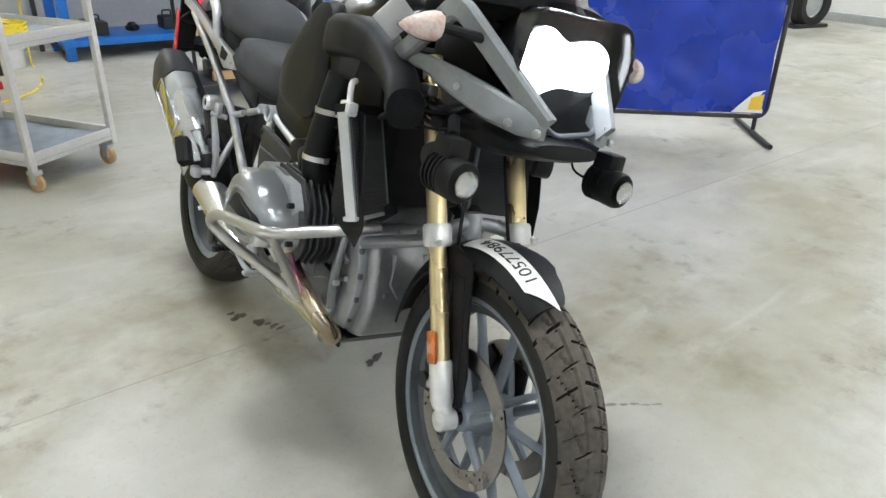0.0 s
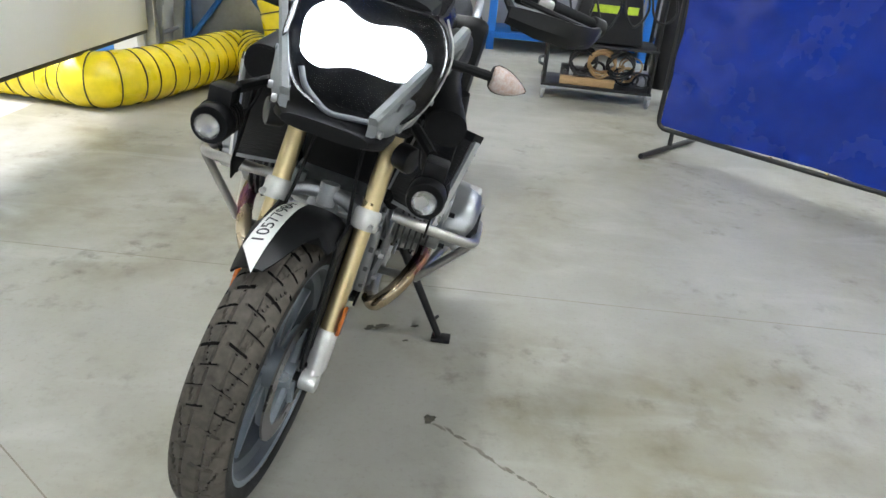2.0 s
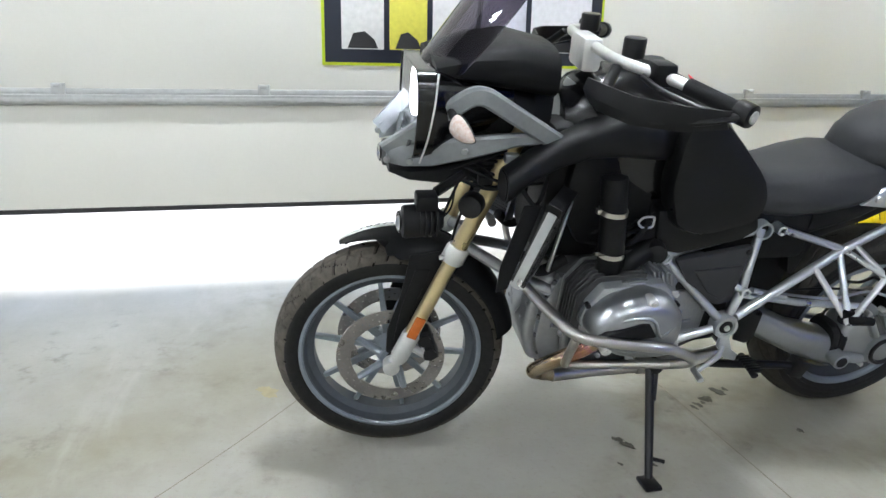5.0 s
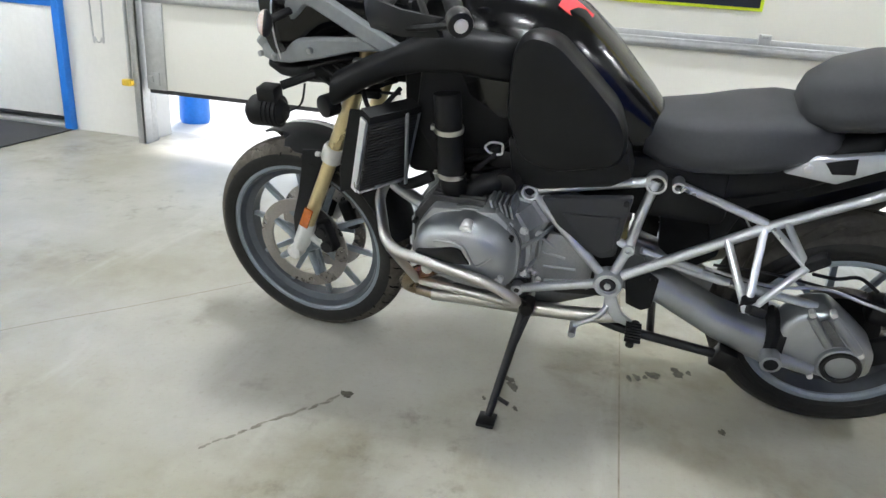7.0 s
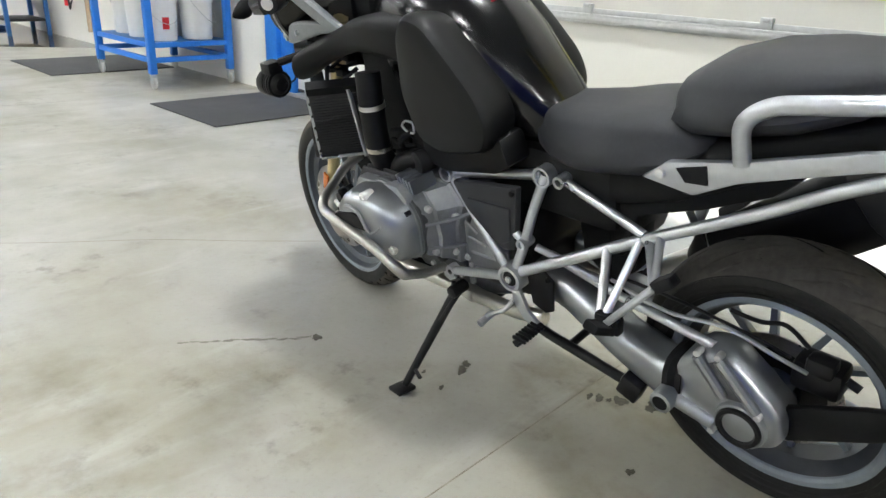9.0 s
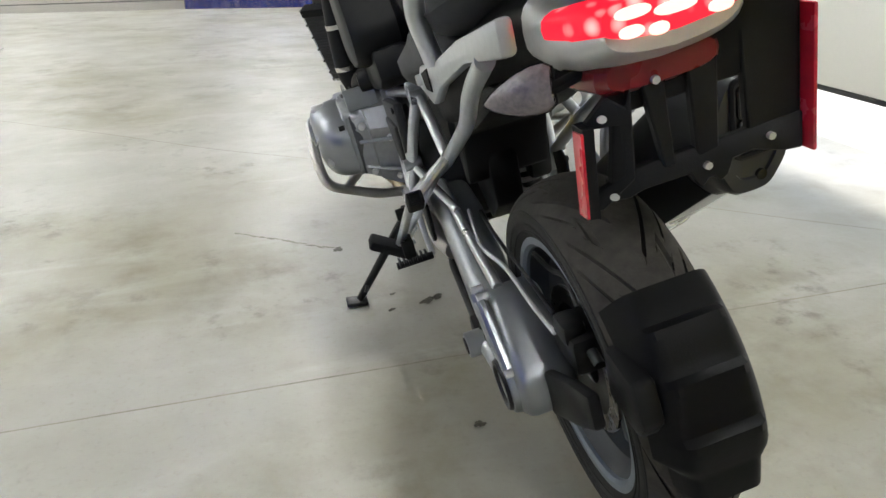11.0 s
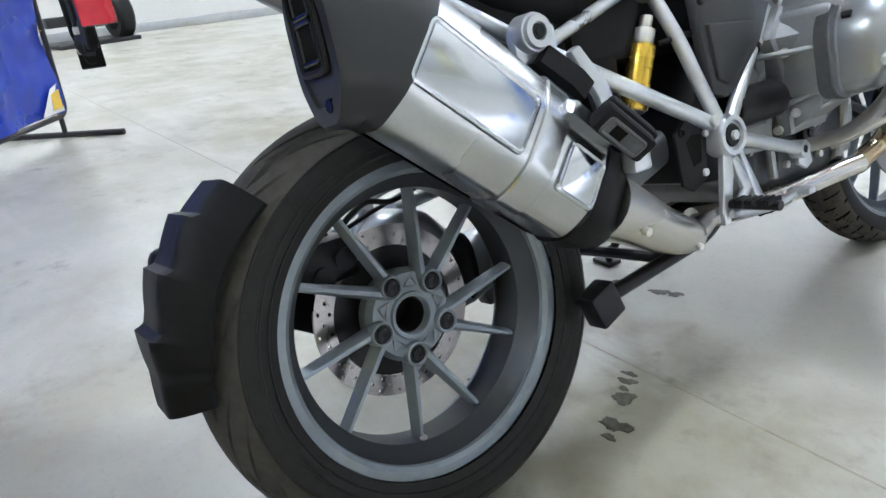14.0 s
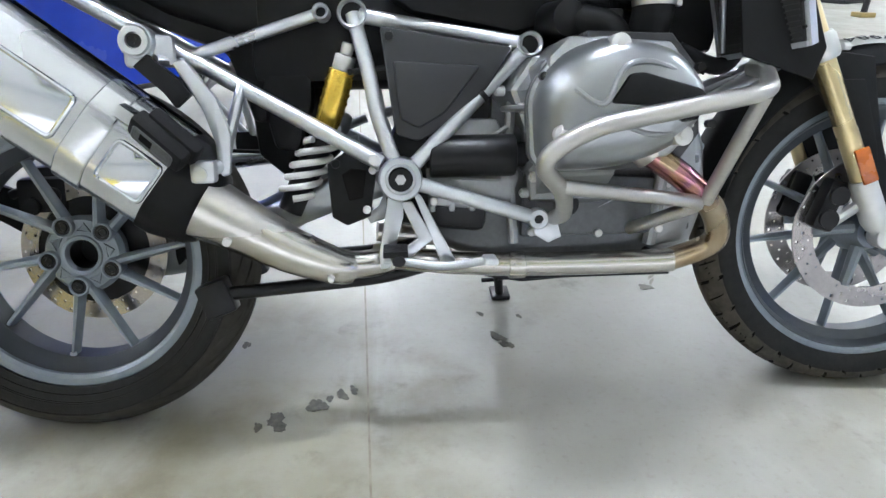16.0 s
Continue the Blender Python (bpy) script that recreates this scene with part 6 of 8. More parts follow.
for sx in (-1, 1):
    rail = part("grab_rail", tube(rounded([(0.148 * sx, -0.695, 0.885), (0.16 * sx, -0.69, 0.965), (0.158 * sx, -0.735, 1.0), (0.15 * sx, -0.90, 1.025), (0.1 * sx, -1.0, 1.035)], 0.04), 0.0155, 14), M_frame, bike, "silver grab rail")
    part("rail_plate", prism([(-0.50, 0.812), (-0.555, 0.857), (-0.69, 0.887), (-0.87, 0.945), (-1.07, 0.995), (-1.07, 0.955), (-0.90, 0.92), (-0.80, 0.885), (-0.69, 0.845), (-0.61, 0.80)], 0.132 * sx, 0.152 * sx, bevel=0.006), M_frame, rail)
    part("rail_slot", prism([(-0.575, 0.85), (-0.635, 0.868), (-0.64, 0.83), (-0.595, 0.825)], 0.151 * sx, 0.1545 * sx, bevel=0.001, seg=1), M_rubber, rail)
    part("rail_bolt", cyl((0.148 * sx, -0.545, 0.832), (0.16 * sx, -0.545, 0.832), 0.01, 12, bevel=0.002), M_pale, rail)
case = part("top_case", box(-0.19, 0.19, -1.30, -0.915, 1.068, 1.36, 0.03, 4), M_plast, bike, "black plastic top case on the luggage rack")
part("case_seam", box(-0.193, 0.193, -1.303, -0.927, 1.21, 1.222, 0.002), M_gloss, case)
part("case_rack", box(-0.10, 0.10, -1.22, -0.90, 1.045, 1.07, 0.008), M_frame, case)

# ---- tail: lamp, plate holder, rear mudguard
def lamp_row(y, z, w, h, slant):
    """A section of the tail lamp, its underside rising to the rear."""
    return [Vector((p.x, p.y, p.z + slant * abs(p.x) / 0.09)) for p in oval(0, y, z, w, h, 28, 3.2)]


tl = part("tail_lamp", loft([lamp_row(-0.985, 0.955, 0.098, 0.045, 0.0), lamp_row(-1.05, 0.952, 0.100, 0.042, 0.0), lamp_row(-1.10, 0.956, 0.092, 0.036, 0.004), lamp_row(-1.13, 0.962, 0.070, 0.026, 0.006)]), M_pale, bike, "lit red tail lamp in a pale housing", 40)
part("lens", loft([lamp_row(-1.055, 0.964, 0.1015, 0.022, 0.003), lamp_row(-1.102, 0.967, 0.0945, 0.024, 0.005), lamp_row(-1.133, 0.969, 0.072, 0.018, 0.006)]), M_tail, tl, "glowing red lens")
for k, (x, z, w) in enumerate(((-0.042, 0.978, 0.022), (0.042, 0.978, 0.022), (-0.045, 0.961, 0.015), (0.045, 0.961, 0.015), (0.0, 0.972, 0.026), (-0.018, 0.957, 0.012))):
    part("led", loft([oval(x, -1.09, z, w, 0.0075, 16, 2.4), oval(x, -1.137, z, w * 0.8, 0.0055, 16, 2.4)]), M_led, tl, "bright lamp behind the lens")
part("lamp_foot", loft([oval(0, -1.03, 0.905, 0.075, 0.022, 20, 3.2), oval(0, -1.09, 0.91, 0.07, 0.02, 20, 3.2), oval(0, -1.10, 0.912, 0.06, 0.016, 20, 3.2)]), M_reflector, tl, "dark red reflector")
def indicator(m, sx, ahead, lens_mat):
    """A teardrop lamp that points outward; its lens looks ahead (1) or back (-1)."""
    m = m @ Matrix.Diagonal((0.92, 0.85 * ahead, 0.85, 1))
    lens = [[Vector((u * sx, 0.024 * k * math.sin(3.1416 * j / 12), 0.030 * k * math.cos(3.1416 * j / 12) - 0.15 * u)) for j in range(13)] for u, k in ((-0.004, 0.75), (0.004, 0.98), (0.018, 1.0), (0.036, 0.88), (0.054, 0.64), (0.068, 0.38), (0.078, 0.08))]
    back = [[Vector((u * sx, -0.016 * k * math.sin(3.1416 * j / 12), 0.031 * k * math.cos(3.1416 * j / 12) - 0.15 * u)) for j in range(13)] for u, k in ((-0.006, 0.75), (0.004, 1.0), (0.018, 1.02), (0.036, 0.9), (0.054, 0.66), (0.068, 0.4), (0.080, 0.1))]
    ob = part("indicator", moved(loft(lens), m), lens_mat, bike, "clear teardrop indicator in a black shell")
    part("housing", moved(loft(back), m), M_plast, ob)
    return ob


for sx in (-1, 1):
    ob = indicator(Matrix.Translation((0.106 * sx, -1.066, 0.914)) @ Matrix.Rotation(radians(32 * sx), 4, "Z"), sx, -1, M_indshade)
    part("stalk", tube([(0.04 * sx, -1.05, 0.92), (0.112 * sx, -1.066, 0.912)], 0.010, 8), M_rubber, ob)


def bent(bm):
    """Folds the outer flap of the plate holder a little forward."""
    for v in bm.verts:
        v.co.x = 0.157 - (0.157 - v.co.x) * 1.07
        v.co.y += max(0.0, -0.032 - v.co.x) * 0.42 + 0.004
    return bm


HOLDER = [
    [(-0.030, 0.880), (-0.024, 0.90), (-0.028, 0.80), (-0.060, 0.768), (-0.078, 0.766), (-0.078, 0.782), (-0.036, 0.805), (-0.036, 0.862), (-0.060, 0.862), (-0.066, 0.868), (-0.045, 0.893)],
    [(-0.078, 0.766), (-0.066, 0.766), (-0.058, 0.862), (-0.070, 0.866)],
    [(-0.050, 0.792), (-0.034, 0.798), (-0.026, 0.88), (-0.040, 0.875)],
    [(-0.06, 0.776), (-0.034, 0.776), (-0.02, 0.784), (0.03, 0.784), (0.036, 0.77), (0.043, 0.764), (0.050, 0.772), (0.056, 0.772), (0.062, 0.764), (0.072, 0.769), (0.078, 0.786), (0.10, 0.788), (0.135, 0.775), (0.157, 0.772), (0.157, 0.815), (-0.04, 0.808)],
    [(0.004, 0.80), (0.016, 0.80), (0.010, 0.93), (-0.016, 0.92)],
    [(0.040, 0.80), (0.064, 0.80), (0.070, 0.95), (0.034, 0.95)],
    [(0.098, 0.80), (0.157, 0.79), (0.157, 0.97), (0.090, 0.97)],
    [(-0.046, 0.868), (0.157, 0.875), (0.157, 0.99), (0.0, 0.985), (-0.04, 0.915)],
]
plates = [bent(prism(b, -1.108 + 0.0012 * k, -1.096 + 0.0012 * k, "y", 0.002, 1)) for k, b in enumerate(HOLDER)]
holder = part("plate_holder", plates[7], M_plast, bike, "black plate holder with no plate")
for bmr in plates[:7]:
    part("holder_bar", bmr, M_plast, holder)
part("holder_arm", loft([oval(0.03, -0.90, 0.91, 0.07, 0.03, 16, 3), oval(0.04, -1.02, 0.93, 0.07, 0.03, 16, 3), oval(0.05, -1.10, 0.95, 0.08, 0.03, 16, 3)]), M_plast, holder)
part("red_strip", box(0.157, 0.162, -1.116, -1.082, 0.772, 0.93, 0.002), M_red, holder)
part("red_strip", loft([[Vector((x0, -1.0895, z)), Vector((x0, -1.067, z - 0.002)), Vector((x0 + 0.003, -1.067, z - 0.002)), Vector((x0 + 0.003, -1.0895, z))] for x0, z in ((-0.0975, 0.766), (-0.091, 0.862))]), M_red, holder)
part("flap_edge", loft([[Vector((x0 + 0.003, -1.088, z)), Vector((x0 + 0.003, -1.062, z)), Vector((x0 + 0.014, -1.062, z)), Vector((x0 + 0.014, -1.092, z))] for x0, z in ((-0.0975, 0.764), (-0.091, 0.866))]), M_plast, holder)
for x, z in ((-0.052, 0.872), (-0.050, 0.783), (0.118, 0.80), (0.047, 0.79), (0.0, 0.90)):
    part("holder_screw", bent(cyl((x, -1.105, z), (x, -1.1105, z), 0.0042, 12)), M_pale, holder)
hug_rows = []
for i in range(73):
    u = i / 72
    a = radians(131 + 48.5 * u)
    r = 0.357 + 0.017 * math.sin(min(1.0, u * 1.25) * 1.9) ** 1.2
    bump = 0.0125 * max([(1 - (u - c) / 0.19) * min(1, (u - c) / 0.02) if 0 <= u - c < 0.19 else 0 for c in (0.17, 0.41, 0.66)])
    taper = max(0, u - 0.80) / 0.20
    wid = 0.083 - 0.016 * min(1, taper * 3) - 0.006 * taper
    ring = []
    for side in (0, 1):
        for j in (range(19) if not side else range(18, -1, -1)):
            v = -1 + j / 9
            edge = max(0, (abs(v) - 0.5) / 0.5)
            rr = r + (0 if side else bump * max(0, 1 - max(0, abs(v) - 0.62) / 0.2)) - 0.006 * side - 0.050 * edge ** 2.4
            ring.append(RW + Vector((0.006 + wid * v * (0.965 if side else 1), rr * math.cos(a), rr * math.sin(a))))
    hug_rows.append(ring)
hug = part("rear_mudguard", loft(hug_rows), M_hug, bike, "ribbed black mudguard hugging the rear wheel", 28)
part("mudguard_lug", prism([(-1.0, 0.525), (-1.085, 0.515), (-1.105, 0.455), (-1.085, 0.425), (-1.0, 0.44)], -0.076, -0.04, bevel=0.01), M_plast, hug)
arm = prism([(-0.78, 0.345), (-0.95, 0.44), (-1.03, 0.475), (-1.04, 0.42), (-0.98, 0.375), (-0.83, 0.28)], -0.118, -0.098, bevel=0.006)
part("mudguard_arm", arm, M_plast, hug)

# ---- front: headlamp, fairing frame, screen, bars, lamps
LAMP = rounded([(0.115, 0, 1.15), (-0.145, 0, 1.16), (-0.178, 0, 1.10), (-0.165, 0, 1.0), (-0.125, 0, 0.945), (0.005, 0, 0.925), (0.08, 0, 0.945), (0.13, 0, 1.02)], 0.03, True, 4)


def lamp_ring(y, k, dz=0.0):
    return [Vector((-0.02 + (p.x + 0.02) * k, y, 1.05 + (p.z - 1.05) * k + dz)) for p in LAMP]


lampbody = part("headlamp", loft([lamp_ring(0.50, 0.5, 0.02), lamp_ring(0.60, 0.66, 0.01), lamp_ring(0.66, 0.9), lamp_ring(0.70, 1.0)]), M_gloss, bike, "lit twin headlamp in a black housing")
part("lamp_rim", loft([lamp_ring(0.695, 1.0), lamp_ring(0.735, 1.005), lamp_ring(0.738, 0.985), lamp_ring(0.732, 0.96), lamp_ring(0.698, 0.955)], caps=False), M_gloss, lampbody)
blob = rounded([(0.052, 0, 1.13), (0.102, 0, 1.09), (0.096, 0, 1.01), (0.052, 0, 0.994), (0.0, 0, 1.02), (-0.115, 0, 1.018), (-0.14, 0, 1.085), (-0.09, 0, 1.12), (-0.006, 0, 1.097)], 0.035, True, 4)
part("lamp_glow", prism([(p.x, p.z) for p in blob], 0.695, 0.712, "y", 0.004, 1), M_lamp, lampbody, "bright white light")
cover = loft([lamp_ring(0.733, 0.975), lamp_ring(0.735, 0.975)])
co = part("lamp_cover", cover, M_thin, lampbody)
co.visible_shadow = False
part("lamp_trim", tube(rounded([(0.08, 0.735, 0.995), (0.065, 0.745, 0.965), (0.01, 0.755, 0.932), (-0.10, 0.75, 0.945), (-0.118, 0.742, 0.995)], 0.02), 0.0070, 10, flat=0.6), M_trim, lampbody)
part("lamp_trim", tube(rounded([(-0.148, 0.69, 1.155), (-0.183, 0.70, 1.10), (-0.17, 0.71, 1.01), (-0.13, 0.72, 0.942)], 0.05), 0.0022, 8), M_pale, lampbody)
nose = part("nose_fairing", loft([oval(0, 0.46, 0.925, 0.095, 0.05, 24, 3), oval(0, 0.56, 0.915, 0.11, 0.048, 24, 3), oval(0, 0.66, 0.903, 0.118, 0.036, 24, 3), oval(0, 0.74, 0.902, 0.112, 0.022, 24, 3), oval(0, 0.785, 0.908, 0.085, 0.014, 24, 3)]), M_plast, bike, "black lower nose fairing")
part("inner_cowl", loft([oval(0, 0.44, 1.03, 0.085, 0.07, 20, 3), oval(0, 0.52, 1.05, 0.10, 0.07, 20, 3), oval(0, 0.60, 1.06, 0.09, 0.06, 20, 3)]), M_plast, nose)
dash = part("instrument_panel", loft([oval(0, 0.40, 1.14, 0.12, 0.06, 20, 3), oval(0, 0.50, 1.16, 0.14, 0.06, 20, 3), oval(0, 0.60, 1.16, 0.135, 0.045, 20, 3), oval(0, 0.69, 1.15, 0.12, 0.02, 20, 3)]), M_plast, bike)
screen_rows = []
for i in range(9):
    u = i / 8
    y, z, hw = 0.71 - 0.22 * u, 1.15 + 0.3 * u, 0.135 + 0.03 * math.sin(u * 2.6) - 0.05 * u ** 3
    ring = [Vector((hw * (-1 + j / 6), y - 0.07 * (-1 + j / 6) ** 2, z)) for j in range(13)]
    ring += [Vector((p.x, p.y - 0.004, p.z)) for p in ring[::-1]]
    screen_rows.append(ring)
sc = part("windscreen", loft(screen_rows), M_smoke, bike, "smoked windscreen")
sc.visible_shadow = False
for sx in (-1, 1):
    spine = rounded([(0.083 * sx, 0.795, 0.955), (0.186 * sx, 0.606, 1.128), (0.158 * sx, 0.39, 0.995)], 0.035, n=8)
    sec = []
    for i, p in enumerate(spine):
        d = (spine[min(i + 1, len(spine) - 1)] - spine[max(i - 1, 0)]).normalized()
        up = Vector((1, 0, 0)).cross(d).normalized()
        up = up if up.z > 0 else -up
        out_ = Vector((sx, 0, 0))
        sec.append([p + up * 0.021 - out_ * 0.008, p + up * 0.021 + out_ * 0.004, p + up * 0.015 + out_ * 0.010, p - up * 0.015 + out_ * 0.010, p - up * 0.021 + out_ * 0.004, p - up * 0.021 - out_ * 0.008])
    fr = part("fairing_frame", loft(sec), M_beak, bike, "bare grey fairing carrier")
    web = []
    for x, y, z, h in ((0.088, 0.792, 0.948, 0.020), (0.112, 0.755, 0.953, 0.026), (0.140, 0.69, 0.968, 0.030), (0.155, 0.60, 0.988, 0.026), (0.158, 0.50, 1.006, 0.016), (0.156, 0.44, 1.008, 0.012)):
        web.append([Vector(((x - 0.012) * sx, y, z + h)), Vector((x * sx, y, z + h)), Vector(((x + 0.005) * sx, y, z + h - 0.006)), Vector(((x + 0.005) * sx, y, z - h + 0.006)), Vector((x * sx, y, z - h)), Vector(((x - 0.012) * sx, y, z - h))])
    part("frame_web", loft(web), M_beak, fr)
    for x, y, z in ((0.125, 0.74, 0.945), (0.160, 0.62, 0.982), (0.100, 0.792, 0.94)):
        part("frame_bolt", cyl((x * sx - 0.004 * sx, y, z), (x * sx + 0.006 * sx, y + 0.003, z), 0.008, 12, bevel=0.002), M_alu, fr)
    ind = indicator(Matrix.Translation((0.262 * sx, 0.668, 1.080)) @ Matrix.Rotation(radians(-20 * sx), 4, "Z"), sx, 1, M_indlens)
    part("stalk", tube([(0.14 * sx, 0.66, 1.075), (0.262 * sx, 0.664, 1.080)], 0.0095, 10), M_rubber, ind)
    fog = part("fog_lamp", joined(tube([(0.217 * sx, 0.675, 0.838), (0.217 * sx, 0.69, 0.838), (0.217 * sx, 0.735, 0.836), (0.217 * sx, 0.762, 0.835), (0.217 * sx, 0.768, 0.835)], [0.02, 0.033, 0.039, 0.039, 0.036], 24), *[tube([(0.217 * sx, 0.69 + 0.012 * k, 0.838), (0.217 * sx, 0.695 + 0.012 * k, 0.838)], 0.0405, 20) for k in range(4)]), M_plast, bike, "round black fog lamp with a clear lens")
    part("lens", lathe([(0.0, 0.784), (0.012, 0.783), (0.022, 0.780), (0.027, 0.774)], "y", 28, (0.217 * sx, 0, 0.835)), M_thin, fog)
    part("reflector", lathe([(0.0, 0.7695), (0.010, 0.770), (0.018, 0.772), (0.025, 0.777)], "y", 28, (0.217 * sx, 0, 0.835)), M_chrome, fog)
    part("bracket", joined(box(0.217 * sx - 0.024, 0.217 * sx + 0.024, 0.69, 0.74, 0.868, 0.905, 0.006), tube([(0.2 * sx, 0.69, 0.90), (0.15 * sx, 0.62, 0.92)], 0.012, 8)), M_plast, fog)
    part("wire", tube(smooth_line([(0.21 * sx, 0.68, 0.835), (0.185 * sx, 0.65, 0.85), (0.17 * sx, 0.64, 0.9)], 6), 0.0028, 6), M_rubber, fog)
    part("horn_cover", joined(cyl((0.13 * sx, 0.58, 0.84), (0.165 * sx, 0.60, 0.84), 0.03, 20, bevel=0.005)), M_dark, nose)
bars = part("handlebar", steered(tube(rounded([(-0.46, 0.115, 1.158), (-0.30, 0.20, 1.185), (-0.20, 0.30, 1.20), (0.20, 0.30, 1.20), (0.30, 0.20, 1.185), (0.46, 0.115, 1.158)], 0.06), 0.0125, 12)), M_pale, bike, "silver handlebar with black hand guards")
for sx in (-1, 1):
    part("grip", steered(tube([(0.33 * sx, 0.184, 1.179), (0.44 * sx, 0.126, 1.161)], 0.0175, 16)), M_rubber, bars)
    part("bar_end", steered(cyl((0.435 * sx, 0.128, 1.162), (0.465 * sx, 0.11, 1.157), 0.024, 20, bevel=0.004)), M_dark, bars)
    part("end_bolt", steered(cyl((0.464 * sx, 0.1106, 1.1572), (0.469 * sx, 0.107, 1.156), 0.013, 16, bevel=0.002)), M_pale, bars)
    part("guard_arm", steered(tube(rounded([(0.455 * sx, 0.12, 1.158), (0.45 * sx, 0.2, 1.14), (0.40 * sx, 0.31, 1.125), (0.27 * sx, 0.34, 1.14), (0.22 * sx, 0.30, 1.19)], 0.05), 0.013, 10, flat=0.7), ), M_satin, bars)
    g = []
    for k, (x, y, z, h) in enumerate(((0.46, 0.15, 1.145, 0.02), (0.445, 0.235, 1.14, 0.028), (0.40, 0.32, 1.14, 0.032), (0.32, 0.365, 1.145, 0.032), (0.25, 0.37, 1.15, 0.022))):
        g.append([Vector((x * sx, y, z + h)), Vector((x * sx * 1.01, y + 0.008, z)), Vector((x * sx, y, z - h * 0.75)), Vector((x * sx * 0.985, y - 0.004, z - h * 0.75)), Vector((x * sx * 0.99, y, z)), Vector((x * sx * 0.985, y - 0.004, z + h))])
    part("hand_guard", steered(loft(g)), M_satin, bars)
    part("switch_block", steered(box(0.27 * sx - 0.03, 0.27 * sx + 0.03, 0.195, 0.245, 1.165, 1.215, 0.01)), M_plast, bars)
    part("brake_lever" if sx > 0 else "clutch_lever", steered(tube(rounded([(0.26 * sx, 0.255, 1.18), (0.33 * sx, 0.25, 1.172), (0.44 * sx, 0.185, 1.155)], 0.04), 0.007, 8)), M_dark, bars)
part("bar_clamp", steered(joined(box(-0.06, 0.06, 0.28, 0.33, 1.14, 1.22, 0.012), cyl((0, 0.31, 1.1), (0, 0.36, 0.99), 0.035, 20))), M_pale, bars)
for sx in (-1, 1):
    part("fluid_reservoir", steered(cyl((0.17 * sx, 0.25, 1.20), (0.17 * sx, 0.25, 1.245), 0.025, 20, bevel=0.004)), M_dark, bars)
part("paper_note", moved(box(-0.05, 0.05, -0.001, 0.001, -0.035, 0.035, 0.0004), Matrix.Translation((0.188, 0.41, 1.078)) @ Matrix.Rotation(radians(-25), 4, "Y") @ Matrix.Rotation(radians(25), 4, "Z") @ Matrix.Rotation(radians(-20), 4, "X")), M_paper, bike, "white paper note taped beside the bars")


# ---------------------------------------------------------------- things round the hall
def castor(x, y, parent, m=None, r=0.045, z=0.0):
    c = part("castor", joined(box(x - 0.022, x + 0.022, y - 0.03, y + 0.03, z + 2 * r - 0.012, z + 2 * r + 0.012, 0.003), box(x - 0.02, x - 0.015, y - 0.018, y + 0.018, z + r - 0.01, z + 2 * r), box(x + 0.015, x + 0.02, y - 0.018, y + 0.018, z + r - 0.01, z + 2 * r)), M_galv, parent)
    part("castor_wheel", lathe([(0.0, -0.013), (r - 0.008, -0.013), (r, -0.008), (r, 0.008), (r - 0.008, 0.013), (0.0, 0.013)], "x", 20, (x, y, z + r)), m or M_blackst, c)


# service cart with two trays
CM = pose(0.44, -2.06, 0, 0, 0, 32)
cart = thing("service_cart", CM, "worn grey steel service cart with two trays", "cart")
L, W = 0.54, 0.82
for z in (0.155, 0.70):
    tray = part("tray", box(-L, 0.0, -W, 0.0, z, z + 0.006), M_shelf, cart, "scuffed blue-grey tray")
    for x0, x1, y0, y1 in ((-L, 0, -0.012, 0.0), (-L, 0, -W, -W + 0.012), (-L, -L + 0.012, -W, 0), (-0.012, 0, -W, 0)):
        part("rim", box(x0, x1, y0, y1, z - 0.02, z + 0.045, 0.003), M_cartgrey, tray)
for x, y in ((-0.012, -0.012), (-L + 0.012, -0.012), (-0.012, -W + 0.012), (-L + 0.012, -W + 0.012)):
    part("upright", box(x - 0.016, x + 0.016, y - 0.016, y + 0.016, 0.11, 0.98, 0.003), M_cartgrey, cart)
    castor(x * 0.9 - 0.02, y * 0.9 - 0.02, cart, M_wood, 0.05)
part("push_handle", tube(rounded([(-0.012, -0.012, 0.96), (-0.012, 0.05, 1.0), (-L + 0.012, 0.05, 1.0), (-L + 0.012, -0.012, 0.96)], 0.04), 0.013, 10), M_cartgrey, cart)
rnd = random.Random(5)
cord = []
for k in range(110):
    a = 6.283 * k / 22
    cord.append(Vector((0.13 * math.cos(a) * (1 + 0.12 * math.sin(k)), 0.10 * math.sin(a) * (1 + 0.1 * math.cos(1.7 * k)), 0.008 + 0.0004 * k + 0.004 * math.sin(2.3 * k))))
cc = part("extension_cord", moved(tube(cord, 0.006, 6), CM @ Matrix.Translation((-0.22, -0.28, 0.706))), M_yellow)
tagged(cc, "coiled yellow extension cord lying on the cart", "cord")
cc2 = part("cable_bundle", moved(tube([p * 0.9 for p in cord], 0.007, 6), CM @ Matrix.Translation((-0.30, -0.58, 0.706))), mat("dark_red_cable", (0.12, 0.02, 0.03), 0.5))
tagged(cc2, "coiled dark red cable lying on the cart", "cord")

